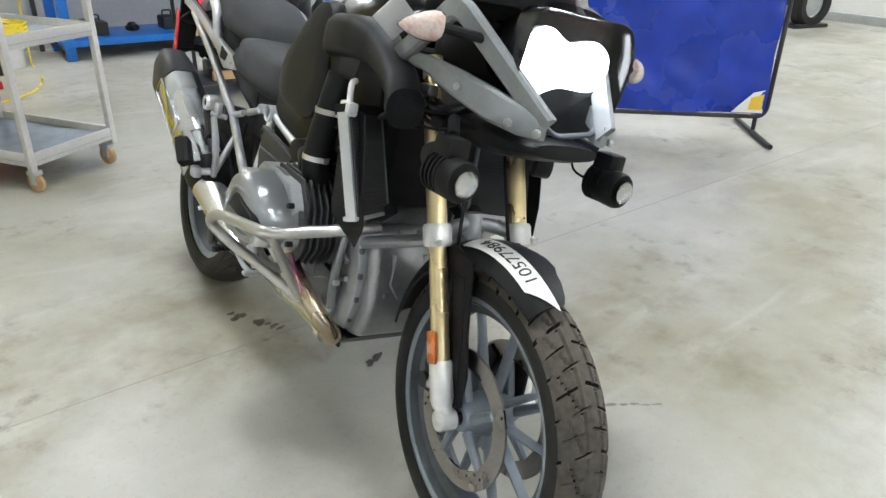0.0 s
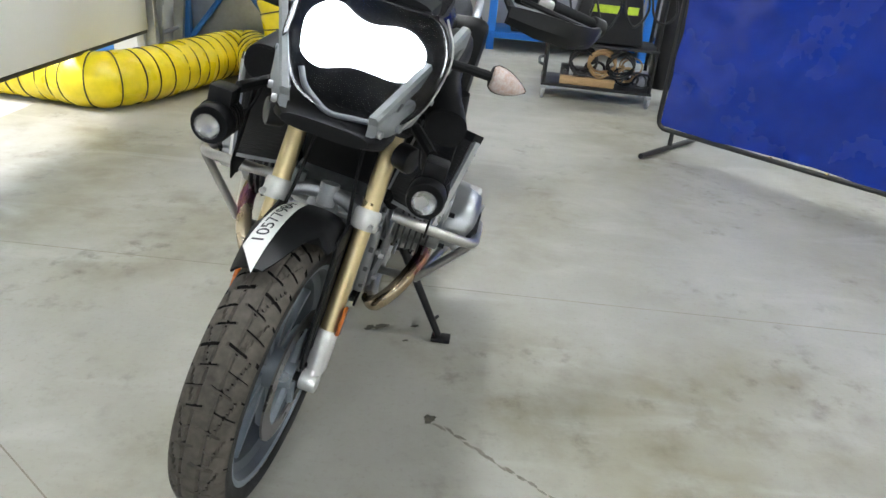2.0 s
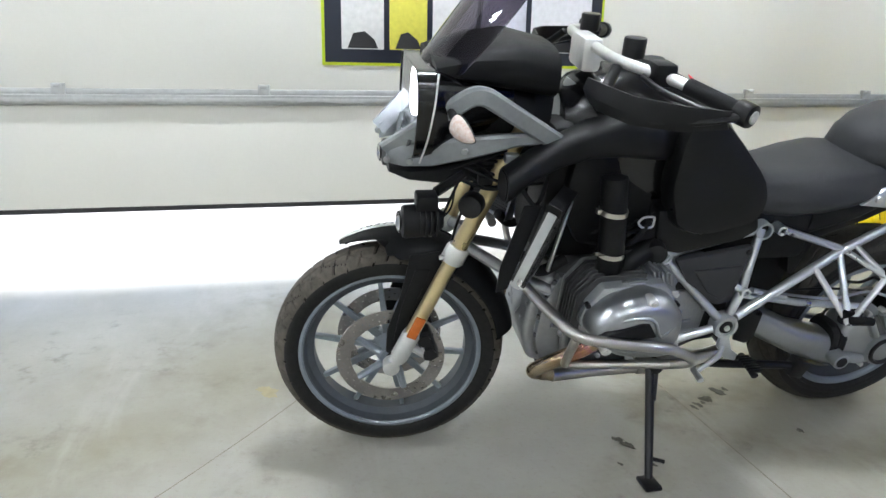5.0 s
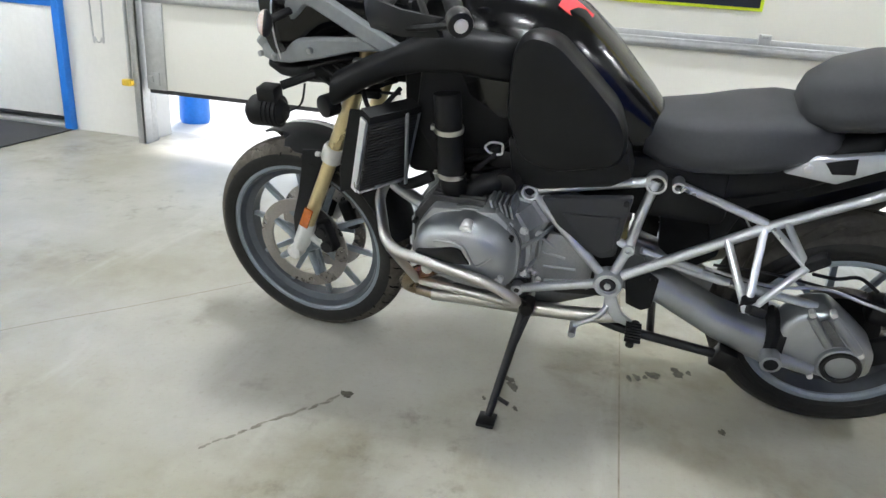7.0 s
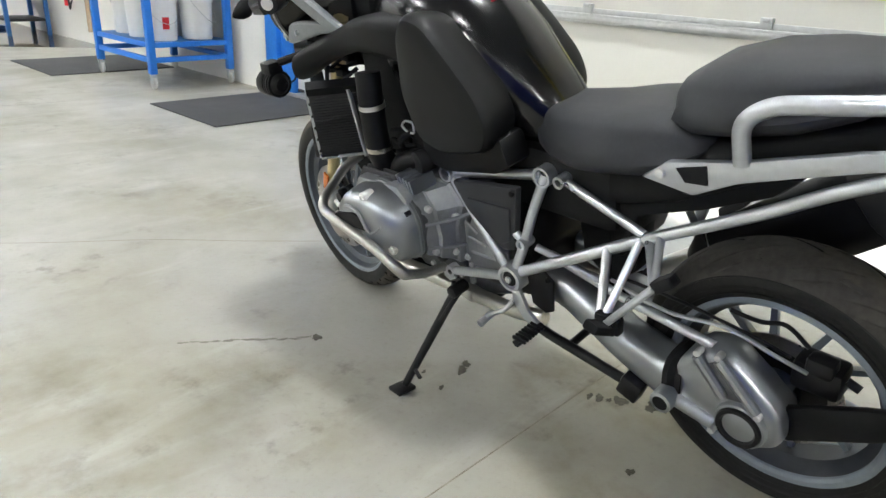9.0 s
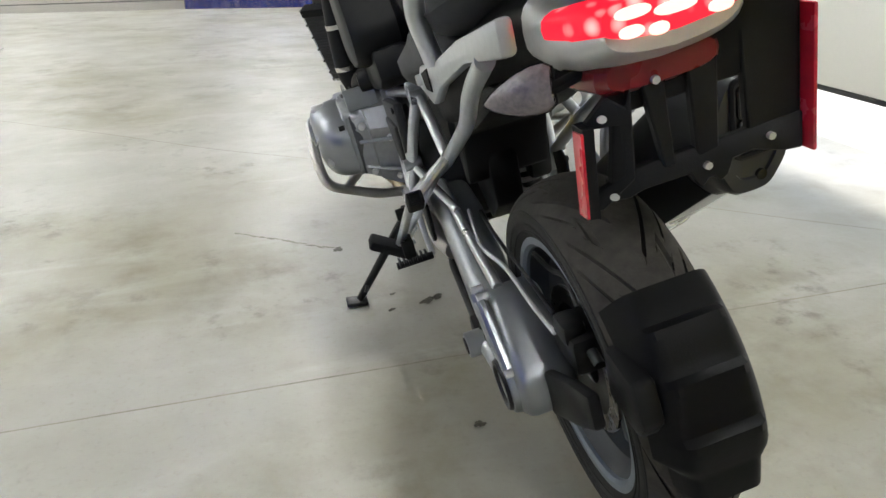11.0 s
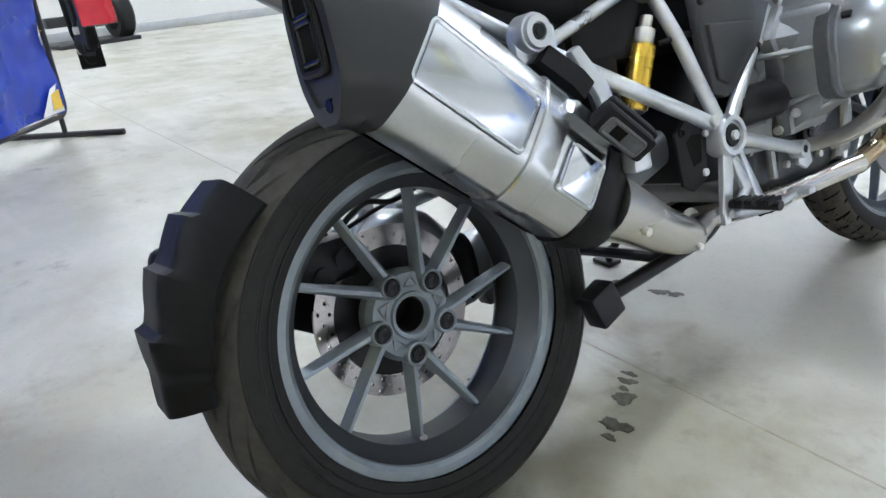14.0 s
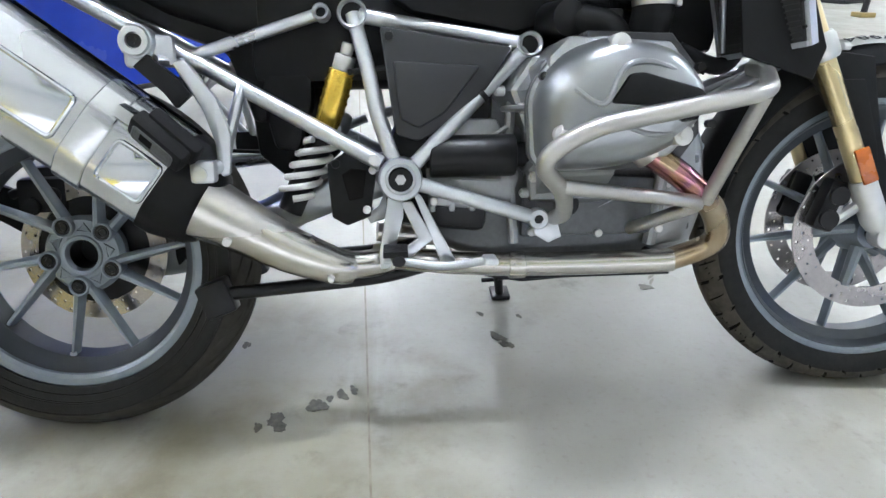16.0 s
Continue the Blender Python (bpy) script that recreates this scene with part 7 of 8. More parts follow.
# yellow ventilation duct
def duct(pts, r, n=16):
    line = smooth_line(pts, n)
    k = len(line)
    rnd = random.Random(3)
    sides, rings, up = 40, [], Vector((0, 0, 1))
    acc, last, hoops = 0.0, line[0], []
    for i, p in enumerate(line):
        d = (line[min(i + 1, k - 1)] - line[max(i - 1, 0)]).normalized()
        side = d.cross(up if abs(d.z) < 0.95 else Vector((0, 1, 0))).normalized()
        if i:
            acc += (p - last).length
        last = p
        w = acc / 0.105
        f = w - math.floor(w)
        v = d.cross(side).normalized() * -1
        rings.append([])
        for s in range(sides):
            t = 6.283 * s / sides
            wr = 0.006 * noise.noise(Vector((acc * 14, math.cos(t) * 2.2, math.sin(t) * 2.2))) + 0.004 * noise.noise(Vector((acc * 40, math.cos(t) * 6, math.sin(t) * 6)))
            rr = r * (0.965 + 0.05 * math.sin(f * 3.1416) ** 0.7) + wr
            rings[-1].append(p + side * (rr * math.cos(t)) + v * (rr * math.sin(t)))
        if i and math.floor(w) != math.floor((acc - (p - line[i - 1]).length) / 0.105):
            hoops.append((p, side, v))
    return loft(rings, caps=False), hoops


dthing = thing("ventilation_duct", None, "fat yellow vinyl ventilation duct with black hoops", "duct")
dpts = [(3.6, -2.2, 0.16), (2.7, -2.18, 0.165), (2.2, -2.12, 0.165), (1.9, -2.06, 0.17), (1.73, -2.3, 0.17), (1.60, -2.72, 0.17), (1.50, -3.16, 0.165), (1.36, -3.26, 0.165), (1.18, -2.98, 0.17), (0.98, -2.62, 0.175), (0.86, -2.44, 0.21), (0.80, -2.38, 0.42), (0.86, -2.40, 0.74), (0.95, -2.45, 1.1), (1.05, -2.54, 1.7), (1.1, -2.6, 2.6), (1.1, -2.62, 3.6), (1.1, -2.62, 5.1)]
dbm, hoops = duct(dpts, 0.165, 18)
part("sleeve", dbm, M_yellow, dthing, sharp=60)
for p, side, v in hoops:
    part("hoop", tube([p + side * (0.164 * math.cos(6.283 * s / 36)) + v * (0.164 * math.sin(6.283 * s / 36)) for s in range(36)], 0.0042, 6, True), M_blackst, dthing)

# blue welding curtain on a frame
A, B = Vector((-1.55, -2.42, 0)), Vector((-3.58, -0.59, 0))
cdir = (B - A).normalized()
cnor = Vector((cdir.y, -cdir.x, 0))
scr = thing("welding_screen", None, "shiny blue welding curtain on a black tube frame", "welding screen")
LEN = (B - A).length
rnd = random.Random(8)
rowsA = []
for i in range(121):
    u = i / 120
    col = []
    for j in range(49):
        w = j / 48
        z = 0.14 + 1.75 * w
        off = 0.036 * noise.noise(Vector((u * 7, w * 2.2, 1.3))) + 0.020 * noise.noise(Vector((u * 16 + w * 9, w * 11 - u * 6, 7.7))) + 0.010 * abs(noise.noise(Vector((u * 26 - w * 12, w * 18, 2.2)))) + 0.022 * noise.noise(Vector((u * 2.3, w * 5, 4.1))) + 0.010 * math.exp(-u * 14) * math.sin(w * 30) + 0.010 * math.exp(-(1 - u) * 14) * math.sin(w * 26)
        col.append(A + cdir * (0.02 + u * (LEN - 0.04)) + cnor * off + Vector((0, 0, z)))
    col += [p - cnor * 0.003 for p in col[::-1]]
    rowsA.append(col)
part("curtain", loft(rowsA), M_curtain, scr, sharp=70)
frame_pts = [A + Vector((0, 0, 0.122)), B + Vector((0, 0, 0.122)), B + Vector((0, 0, 1.95)), A + Vector((0, 0, 1.95))]
part("tube_frame", tube(rounded(frame_pts, 0.07, True), 0.015, 10, True), M_blackst, scr)
for P_ in (A + cdir * 0.11, B - cdir * 0.06):
    part("foot", tube([P_ + cnor * 0.34 + Vector((0, 0, 0.02)), P_ - cnor * 0.34 + Vector((0, 0, 0.02))], 0.017, 10), M_blackst, scr)
    part("foot_post", tube([P_ + Vector((0, 0, 0.02)), P_ + Vector((0, 0, 0.13))], 0.014, 10), M_blackst, scr)
for k in range(9):
    q = A + cdir * (0.1 + (LEN - 0.2) * k / 8)
    part("grommet", lathe([(0.004, 0.0), (0.009, 0.002), (0.011, 0.0)], "z", 12, q + Vector((0, 0, 0.137))), M_goldshock, scr)
for k in range(6):
    part("grommet", lathe([(0.004, 0.0), (0.009, 0.002), (0.011, 0.0)], "z", 12, B - cdir * 0.016 + Vector((0, 0, 0.27 + 0.3 * k))), M_goldshock, scr)
for sgn in (1, -1):
    q = B - cdir * 0.03
    lb = [q + cnor * 0.017 * sgn + Vector((0, 0, 0.15)), q - cdir * 0.2 + cnor * 0.02 * sgn + Vector((0, 0, 0.15)), q - cdir * 0.08 + cnor * 0.02 * sgn + Vector((0, 0, 0.28)), q + cnor * 0.017 * sgn + Vector((0, 0, 0.30))]
    part("label", loft([lb, [p - cnor * 0.002 * sgn for p in lb]]), M_white, scr, "white and yellow printed label")
    lc = [q - cdir * 0.01 + cnor * 0.0205 * sgn + Vector((0, 0, 0.17)), q - cdir * 0.1 + cnor * 0.0225 * sgn + Vector((0, 0, 0.17)), q - cdir * 0.09 + cnor * 0.0225 * sgn + Vector((0, 0, 0.25)), q - cdir * 0.01 + cnor * 0.0205 * sgn + Vector((0, 0, 0.27))]
    part("label_print", loft([lc, [p - cnor * 0.001 * sgn for p in lc]]), M_cream, scr)

M_rubber_grey = mat("grey_hose", (0.10, 0.10, 0.10), 0.6, 0, 0.3, 40, 9)
# black welder on its cart
wc = thing("welder_cart", pose(-0.86, -3.45, 0, 0, 0, -4), "black welding machine on a black tube cart", "welder")
for z in (0.10, 0.42):
    part("shelf", box(-0.85, 0, -0.45, 0, z, z + 0.02, 0.004), M_blackst, wc)
for x, y in ((-0.02, -0.02), (-0.83, -0.02), (-0.02, -0.43), (-0.83, -0.43)):
    part("post", tube([(x, y, 0.08), (x, y, 0.92)], 0.014, 10), M_blackst, wc)
    castor(x, y, wc, M_galv, 0.045)
part("rail", tube(rounded([(-0.02, -0.02, 0.25), (0.03, -0.1, 0.25), (0.03, -0.35, 0.25), (-0.02, -0.43, 0.25)], 0.04), 0.012, 8), M_blackst, wc)
body = part("welder_body", prism([(-0.72, 0.45), (-0.16, 0.45), (-0.22, 0.80), (-0.66, 0.80)], -0.40, -0.04, "y", 0.02), M_blackst, wc)
for a, b, z in ((-0.30, -0.50, 0.70), (-0.56, -0.64, 0.70), (-0.30, -0.38, 0.58)):
    part("marking", box(b, a, -0.041, -0.036, z - 0.028, z + 0.028, 0.002), mat("lime_marking", (0.6, 0.8, 0.05), 0.5), wc)
for k in range(3):
    cb_ = [Vector((-0.3 - 0.14 * k + 0.1 * math.cos(6.283 * i / 18), -0.02 + 0.03 * math.sin(i), 0.28 + 0.09 * math.sin(6.283 * i / 18) + 0.001 * i)) for i in range(54)]
    part("lead", tube(cb_, 0.009, 6), M_wood if k == 1 else M_blackst, wc)
rnd = random.Random(31)
for k in range(7):
    cx, cz, rr = rnd.uniform(-0.78, -0.08), rnd.uniform(0.17, 0.33), rnd.uniform(0.05, 0.10)
    part("hose_loop", tube(smooth_line([(cx + rr * math.cos(0.7 * i), -0.08 - 0.01 * i + 0.02 * math.sin(1.3 * i), max(0.135, cz + rr * 0.8 * math.sin(0.7 * i))) for i in range(12)], 4), rnd.uniform(0.006, 0.011), 7), (M_blackst, M_rubber_grey, M_wood)[k % 3], wc)
for k in range(6):
    cx, w, h = -0.78 + 0.12 * k, rnd.uniform(0.03, 0.05), rnd.uniform(0.05, 0.13)
    part("fitting", joined(box(cx - w, cx + w, -0.30, -0.20, 0.122, 0.122 + h, 0.01), cyl((cx, -0.20, 0.122 + h * 0.6), (cx, -0.14, 0.122 + h * 0.6), 0.018, 12)), (M_galv, M_blackst, M_rubber_grey)[k % 3], wc)
part("regulator", joined(cyl((-0.95, -0.22, 1.18), (-0.95, -0.12, 1.18), 0.03, 16), cyl((-0.92, -0.15, 1.18), (-0.92, -0.11, 1.22), 0.025, 16)), M_goldshock, wc)
for k in range(4):
    part("hanging_lead", tube(smooth_line([(-0.10 - 0.2 * k, 0.0, 0.90), (-0.14 - 0.2 * k, 0.035, 0.70), (-0.22 - 0.2 * k, 0.03, 0.52 + 0.04 * k), (-0.30 - 0.2 * k, 0.03, 0.72), (-0.27 - 0.2 * k, 0.0, 0.88)], 6), 0.009, 7), M_blackst, wc)
part("plank", box(-0.56, -0.14, -0.05, -0.01, 0.125, 0.19, 0.004), M_wood, wc)
part("white_box", box(-0.14, -0.02, -0.2, -0.03, 0.445, 0.62, 0.01), M_white, wc)
part("yellow_pouch", box(-0.2, -0.07, -0.06, 0.0, 0.445, 0.53, 0.02), M_cream, wc)
part("rear_cylinder", joined(lathe([(0.0, 0.0), (0.1, 0.0), (0.11, 0.02), (0.11, 0.9), (0.08, 1.0), (0.03, 1.05), (0.03, 1.1), (0.0, 1.1)], "z", 24, (-0.95, -0.3, 0.12))), M_blackst, wc)

# blue bench with odds and ends against the south wall
bench = thing("workbench", pose(-0.42, -5.4, 0), "blue steel workbench crowded with dark tools", "workbench")
for x in (-0.03, -1.6, -3.0):
    for y in (-0.03, -0.62):
        part("leg", box(x - 0.04, x + 0.04, y - 0.04, y + 0.04, 0, 1.5, 0.004), M_blue, bench)
for z in (0.12, 0.78):
    part("shelf", box(-3.04, 0.02, -0.66, 0.02, z, z + 0.06, 0.004), M_blue, bench)
rnd = random.Random(21)
for k in range(16):
    x, z = -0.15 - 0.17 * k, (0.18 if k % 2 else 0.84)
    w, h, d = rnd.uniform(0.05, 0.13), rnd.uniform(0.08, 0.26), rnd.uniform(0.1, 0.2)
    it = part("tool_box" if k % 3 else "gear_housing", joined(box(x - w, x + w, -0.3 - d, -0.3 + d, z, z + h, 0.012), tube(rounded([(x - w * 0.6, -0.3, z + h), (x - w * 0.6, -0.3, z + h + 0.05), (x + w * 0.6, -0.3, z + h + 0.05), (x + w * 0.6, -0.3, z + h)], 0.02), 0.008, 8)) if k % 3 else joined(lathe([(0.03, 0), (w * 0.9, 0.01), (w, 0.04), (w * 0.8, h * 0.6), (0.03, h)], "z", 20, (x, -0.3, z)), cyl((x, -0.3 + w * 0.7, z + 0.06), (x, -0.3 + w + 0.07, z + 0.06), 0.02)), M_blackst if k % 4 else M_galv)
    it.matrix_world = pose(-0.42, -5.4, 0)
    tagged(it, "dark oily tool resting on the blue bench" if k % 3 else "dark metal gear housing on the blue bench", "tool", "tools on the bench")

# red machines
def red_machine(m, w, d, h, lab, front):
    t = thing("battery_charger", m, lab, "machine")
    part("cabinet", box(-w, 0, -d, 0, 0.06, h, 0.012), M_redp, t)
    part("front_panel", box(-w + 0.03, -0.03, -0.004, 0.006, h * 0.55, h - 0.04, 0.003), M_white if front else M_redp, t)
    part("grille", box(-w + 0.05, -0.05, -0.004, 0.007, 0.12, 0.24, 0.002), M_blackst, t)
    part("base", box(-w - 0.03, 0.03, -d, 0.03, 0.0, 0.06, 0.008), M_redp, t)
    for k in range(2):
        part("foot_pad", box(-w * (0.25 + 0.5 * k) - 0.05, -w * (0.25 + 0.5 * k) + 0.05, 0.0, 0.05, 0.05, 0.13, 0.008), M_redp, t)
        part("knob", cyl((-w * (0.3 + 0.4 * k), 0.0, h * 0.48), (-w * (0.3 + 0.4 * k), 0.02, h * 0.48), 0.02, 16), M_white, t)
    part("handle", tube(rounded([(-w + 0.04, -0.05, h), (-w + 0.04, -0.05, h + 0.06), (-0.04, -0.05, h + 0.06), (-0.04, -0.05, h)], 0.03), 0.012, 8), M_redp, t)
    return t


red_machine(pose(1.12, -4.12, 0, 0, 0, 28), 0.48, 0.4, 0.46, "red wheeled shop machine with a white panel", True)
red_machine(pose(0.60, -4.45, 0, 0, 0, 18), 0.36, 0.4, 0.58, "tall red shop machine beside the wall", False)
hose = part("red_hose", tube(smooth_line([(1.3, -4.2, 0.02), (1.55, -4.0, 0.02), (1.75, -4.1, 0.12), (1.72, -4.3, 0.5), (1.5, -4.4, 0.72), (1.2, -4.4, 0.5)], 8), 0.012, 8), M_redp)
tagged(hose, "red hose looping down to the floor", "hose")
ycable = part("yellow_cable", tube(smooth_line([(0.75, -4.2, 0.008), (0.45, -4.05, 0.008), (0.1, -4.25, 0.008), (-0.08, -4.75, 0.008), (-0.12, -5.4, 0.03), (-0.2, -5.9, 0.6), (-0.25, -6.1, 1.3), (-0.25, -6.12, 2.0)], 8), 0.008, 8), M_yellow)
tagged(ycable, "yellow cable trailing over the floor", "cable")


def bucket(m, name="bucket", lab="white plastic bucket", grp="", r=0.14, h=0.36, body=None, parent_lid=True):
    t = thing(name, m, lab, "bucket", grp)
    part("pail", lathe([(0.0, 0.0), (r * 0.86, 0.0), (r * 0.88, 0.01), (r * 0.97, h * 0.80), (r * 1.03, h * 0.80), (r * 1.03, h * 0.84), (r * 0.985, h * 0.85), (r, h * 0.93), (r * 1.05, h * 0.93), (r * 1.05, h * 0.97)], "z", 32), body or M_white, t)
    part("lid", lathe([(r * 1.06, h * 0.93), (r * 1.07, h * 0.98), (r * 1.0, h * 1.0), (r * 0.9, h * 0.985), (0.0, h * 0.985)], "z", 32), M_white, t)
    part("bail", tube(smooth_line([(r * 1.04 * math.cos(a), -0.02 - r * 1.0 * abs(math.sin(a)), h * 0.86 - 0.5 * h * math.sin(a)) for a in [math.pi * i / 8 for i in range(9)]], 3), 0.003, 6), M_galv, t)
    return t


bk = bucket(pose(0.06, -5.42, 0), lab="white plastic bucket on the floor by the wall", h=0.42, r=0.16)
pole = thing("tripod_stand", pose(-0.28, -5.75, 0), "black tripod work-light stand", "stand")
part("mast", tube([(0, 0, 0.05), (0, 0, 1.7)], 0.022, 10), M_blackst, pole)
for k in range(3):
    a = 2.1 * k
    part("leg", tube([(0, 0, 0.35), (0.3 * math.cos(a), 0.3 * math.sin(a), 0.02)], 0.012, 8), M_blackst, pole)
part("collar", cyl((0, 0, 0.55), (0, 0, 0.65), 0.05, 12, bevel=0.01), M_blackst, pole)
part("lamp_head", box(-0.15, 0.15, -0.05, 0.05, 1.65, 1.9, 0.02), M_blackst, pole)
fan = thing("scrap_box", pose(0.32, -5.2, 0), "dark box of scrap on the floor", "box")
part("crate", box(-0.2, 0.12, -0.15, 0.15, 0, 0.3, 0.01), M_blackst, fan)
part("scrap", joined(tube([(-0.15, 0, 0.3), (0.05, 0.05, 0.42)], 0.02, 8), tube([(-0.05, -0.1, 0.3), (-0.18, 0.05, 0.4)], 0.015, 8)), M_galv, fan)

# aluminium ladder and blue rack at the corner
lad = thing("ladder", pose(2.0, -3.02, 0) @ pose(0, 0, 0, 0, -6, 0), "aluminium ladder leaning on the wall", "ladder")
for y in (0.0, -0.38):
    part("stile", joined(box(-0.045, 0.035, y - 0.012, y + 0.012, 0, 2.6, 0.003), box(-0.045, -0.03, y - 0.02, y + 0.02, 0, 2.6, 0.002)), M_galv, lad)
    part("foot", box(-0.06, 0.05, y - 0.025, y + 0.025, 0.0, 0.06, 0.01), M_blackst, lad)
for k in range(8):
    part("rung", cyl((0, 0.0, 0.28 + 0.3 * k), (0, -0.38, 0.28 + 0.3 * k), 0.016, 10), M_galv, lad)
part("sticker", box(-0.0495, -0.046, -0.01, 0.012, 0.35, 0.5, 0.001), M_white, lad)
rack = thing("pallet_rack", pose(1.95, -3.5, 0), "blue steel pallet rack frame", "rack")
for x in (0.0, -0.85):
    for y in (0.0, -1.9):
        part("upright", joined(box(x - 0.045, x + 0.045, y - 0.035, y + 0.035, 0, 2.6, 0.004)), M_bluedark, rack)
for z in (0.12, 1.3):
    part("brace", box(-0.85, 0.0, -0.02, 0.02, z, z + 0.06, 0.003), M_bluedark, rack)
    part("brace", box(-0.85, 0.0, -1.92, -1.88, z, z + 0.06, 0.003), M_bluedark, rack)
    part("beam", box(-0.88, -0.82, -1.9, 0, z, z + 0.10, 0.003), M_bluedark, rack)
part("diagonal", tube([(0, 0, 0.15), (-0.85, 0, 1.2)], 0.022, 8), M_bluedark, rack)
part("diagonal", tube([(-0.85, 0, 0.15), (0, 0, 1.2)], 0.022, 8), M_bluedark, rack)
part("panel", box(-0.83, -0.02, -0.06, -0.04, 0.1, 1.4, 0.004), M_galv, rack)

# blue rack cart with white buckets (north end)
rc = thing("rack_cart", pose(0, 0, 0), "blue steel rolling rack holding white buckets", "rack cart")
X0, X1, Y0, Y1 = 1.22, 1.96, 4.95, 6.05
for x in (X0, X1):
    for y in (Y0, Y1):
        part("upright", box(x - 0.03, x + 0.03, y - 0.03, y + 0.03, 0.13, 1.6, 0.004), M_blue, rc)
        castor(x, y, rc, M_cartgrey, 0.055)
for z in (0.245, 0.37, 0.98):
    part("rail", box(X0, X1, Y0 - 0.018, Y0 + 0.018, z - 0.022, z + 0.022, 0.003), M_blue, rc)
    part("rail", box(X0, X1, Y1 - 0.018, Y1 + 0.018, z - 0.022, z + 0.022, 0.003), M_blue, rc)
    part("rail", box(X0 - 0.018, X0 + 0.018, Y0, Y1, z - 0.022, z + 0.022, 0.003), M_blue, rc)
    part("rail", box(X1 - 0.018, X1 + 0.018, Y0, Y1, z - 0.022, z + 0.022, 0.003), M_blue, rc)
part("deck", box(X0, X1, Y0, Y1, 0.38, 0.392, 0.002), M_bluedark, rc)
part("deck", box(X0, X1, Y0, Y1, 0.985, 0.997, 0.002), M_bluedark, rc)
for k, (x, y) in enumerate(((1.42, 5.14), (1.76, 5.14), (1.42, 5.48), (1.76, 5.5), (1.45, 5.84), (1.78, 5.86))):
    b = bucket(pose(x, y, 0.393, 0, 0, 40 * k), lab="white plastic bucket with lid on the blue rack", grp="buckets on the rack", r=0.15, h=0.40)
    if k % 2 == 0:
        part("label", lathe([(0.144, 0.1), (0.1475, 0.2)], "z", 8, (0, 0, 0), arc=(-1.9, -1.5)), M_redp if k < 2 else M_yellow, b)
for k, (x, y, h) in enumerate(((1.35, 5.1, 0.3), (1.6, 5.2, 0.22), (1.8, 5.3, 0.35), (1.45, 5.6, 0.28), (1.75, 5.8, 0.3))):
    j = part("jug", joined(loft([oval(x, y, 0.998, 0.09, 0.07, 16, 3, "xy"), oval(x, y, 0.998 + h * 0.7, 0.09, 0.07, 16, 3, "xy"), oval(x, y, 0.998 + h * 0.9, 0.04, 0.03, 16, 2, "xy"), oval(x, y, 0.998 + h, 0.022, 0.022, 16, 2, "xy")])), M_blackst if k % 2 else M_white)
    tagged(j, "plastic fluid jug standing on the blue rack", "jug", "jugs on the rack")
ext = thing("wall_sign", None, "small white and red sign on the wall", "sign")
part("plate", box(2.03, 2.038, 4.66, 4.80, 0.96, 1.12, 0.001), M_white, ext)
for z in (0.985, 1.03, 1.075):
    part("bar", box(2.027, 2.032, 4.675, 4.785, z, z + 0.018, 0.0005), M_redp, ext)

# far north end: lift, drapes, hoses, drain
drain = part("floor_drain", box(-6.0, 1.3, 10.62, 10.74, 0.0005, 0.004), M_blackst)
tagged(drain, "dark drain channel across the floor", "drain")
wet = part("wet_patch", prism([(-5.5, 9.6), (-1.5, 9.2), (0.4, 8.8), (2.0, 7.9), (2.03, 16.4), (-6.0, 16.4)], 0.0004, 0.0014, "z"), mat("wet_concrete", (0.10, 0.08, 0.05), 0.06, 0, 0.3, 5, 0.8, spread=0.04))
tagged(wet, "wet brownish concrete reflecting the far end", "wet floor", kind="structure")
lift = thing("car_lift", pose(1.15, 10.6, 0), "blue-grey steel vehicle lift column", "lift")
part("base", box(-0.35, 0.5, -0.15, 0.2, 0, 0.05, 0.006), M_bluedark, lift)
part("column", joined(box(-0.25, -0.15, -0.12, 0.15, 0.05, 3.4, 0.006), box(0.28, 0.38, -0.12, 0.15, 0.05, 3.4, 0.006), box(-0.25, 0.38, 0.12, 0.16, 0.05, 3.4, 0.006)), M_bluedark, lift)
part("arm", box(-0.1, 0.25, -0.6, -0.1, 0.35, 0.45, 0.01), M_blackst, lift)
for k, (x, y, w) in enumerate(((-0.6, 14.8, 1.9), (0.9, 14.9, 1.2))):
    dr = []
    for i in range(40):
        u = i / 39
        xx = x - w / 2 + w * u
        dr.append([Vector((xx, y + 0.05 * math.sin(u * 40), 0.12)), Vector((xx, y + 0.04 * math.sin(u * 40 + 0.4), 3.0)), Vector((xx, y + 0.01 + 0.04 * math.sin(u * 40 + 0.4), 3.0)), Vector((xx, y + 0.01 + 0.05 * math.sin(u * 40), 0.12))])
    d_ = part("wash_curtain", loft(dr), M_curtain)
    tagged(d_, "dark blue wash bay curtain hanging in folds", "curtain", "wash bay curtains")
tab = thing("blue_table", pose(1.75, 9.8, 0), "small blue steel table by the wall", "table")
part("top", box(-0.35, 0.2, -0.3, 0.4, 0.52, 0.56, 0.004), M_bluedark, tab)
for x, y in ((-0.32, -0.27), (0.17, -0.27), (-0.32, 0.37), (0.17, 0.37)):
    part("leg", box(x - 0.025, x + 0.025, y - 0.025, y + 0.025, 0, 0.52, 0.003), M_bluedark, tab)
part("undershelf", box(-0.32, 0.17, -0.27, 0.37, 0.18, 0.21, 0.003), M_blackst, tab)
hz = thing("spray_hose", None, "red-handled spray hose hanging on the wall", "hose")
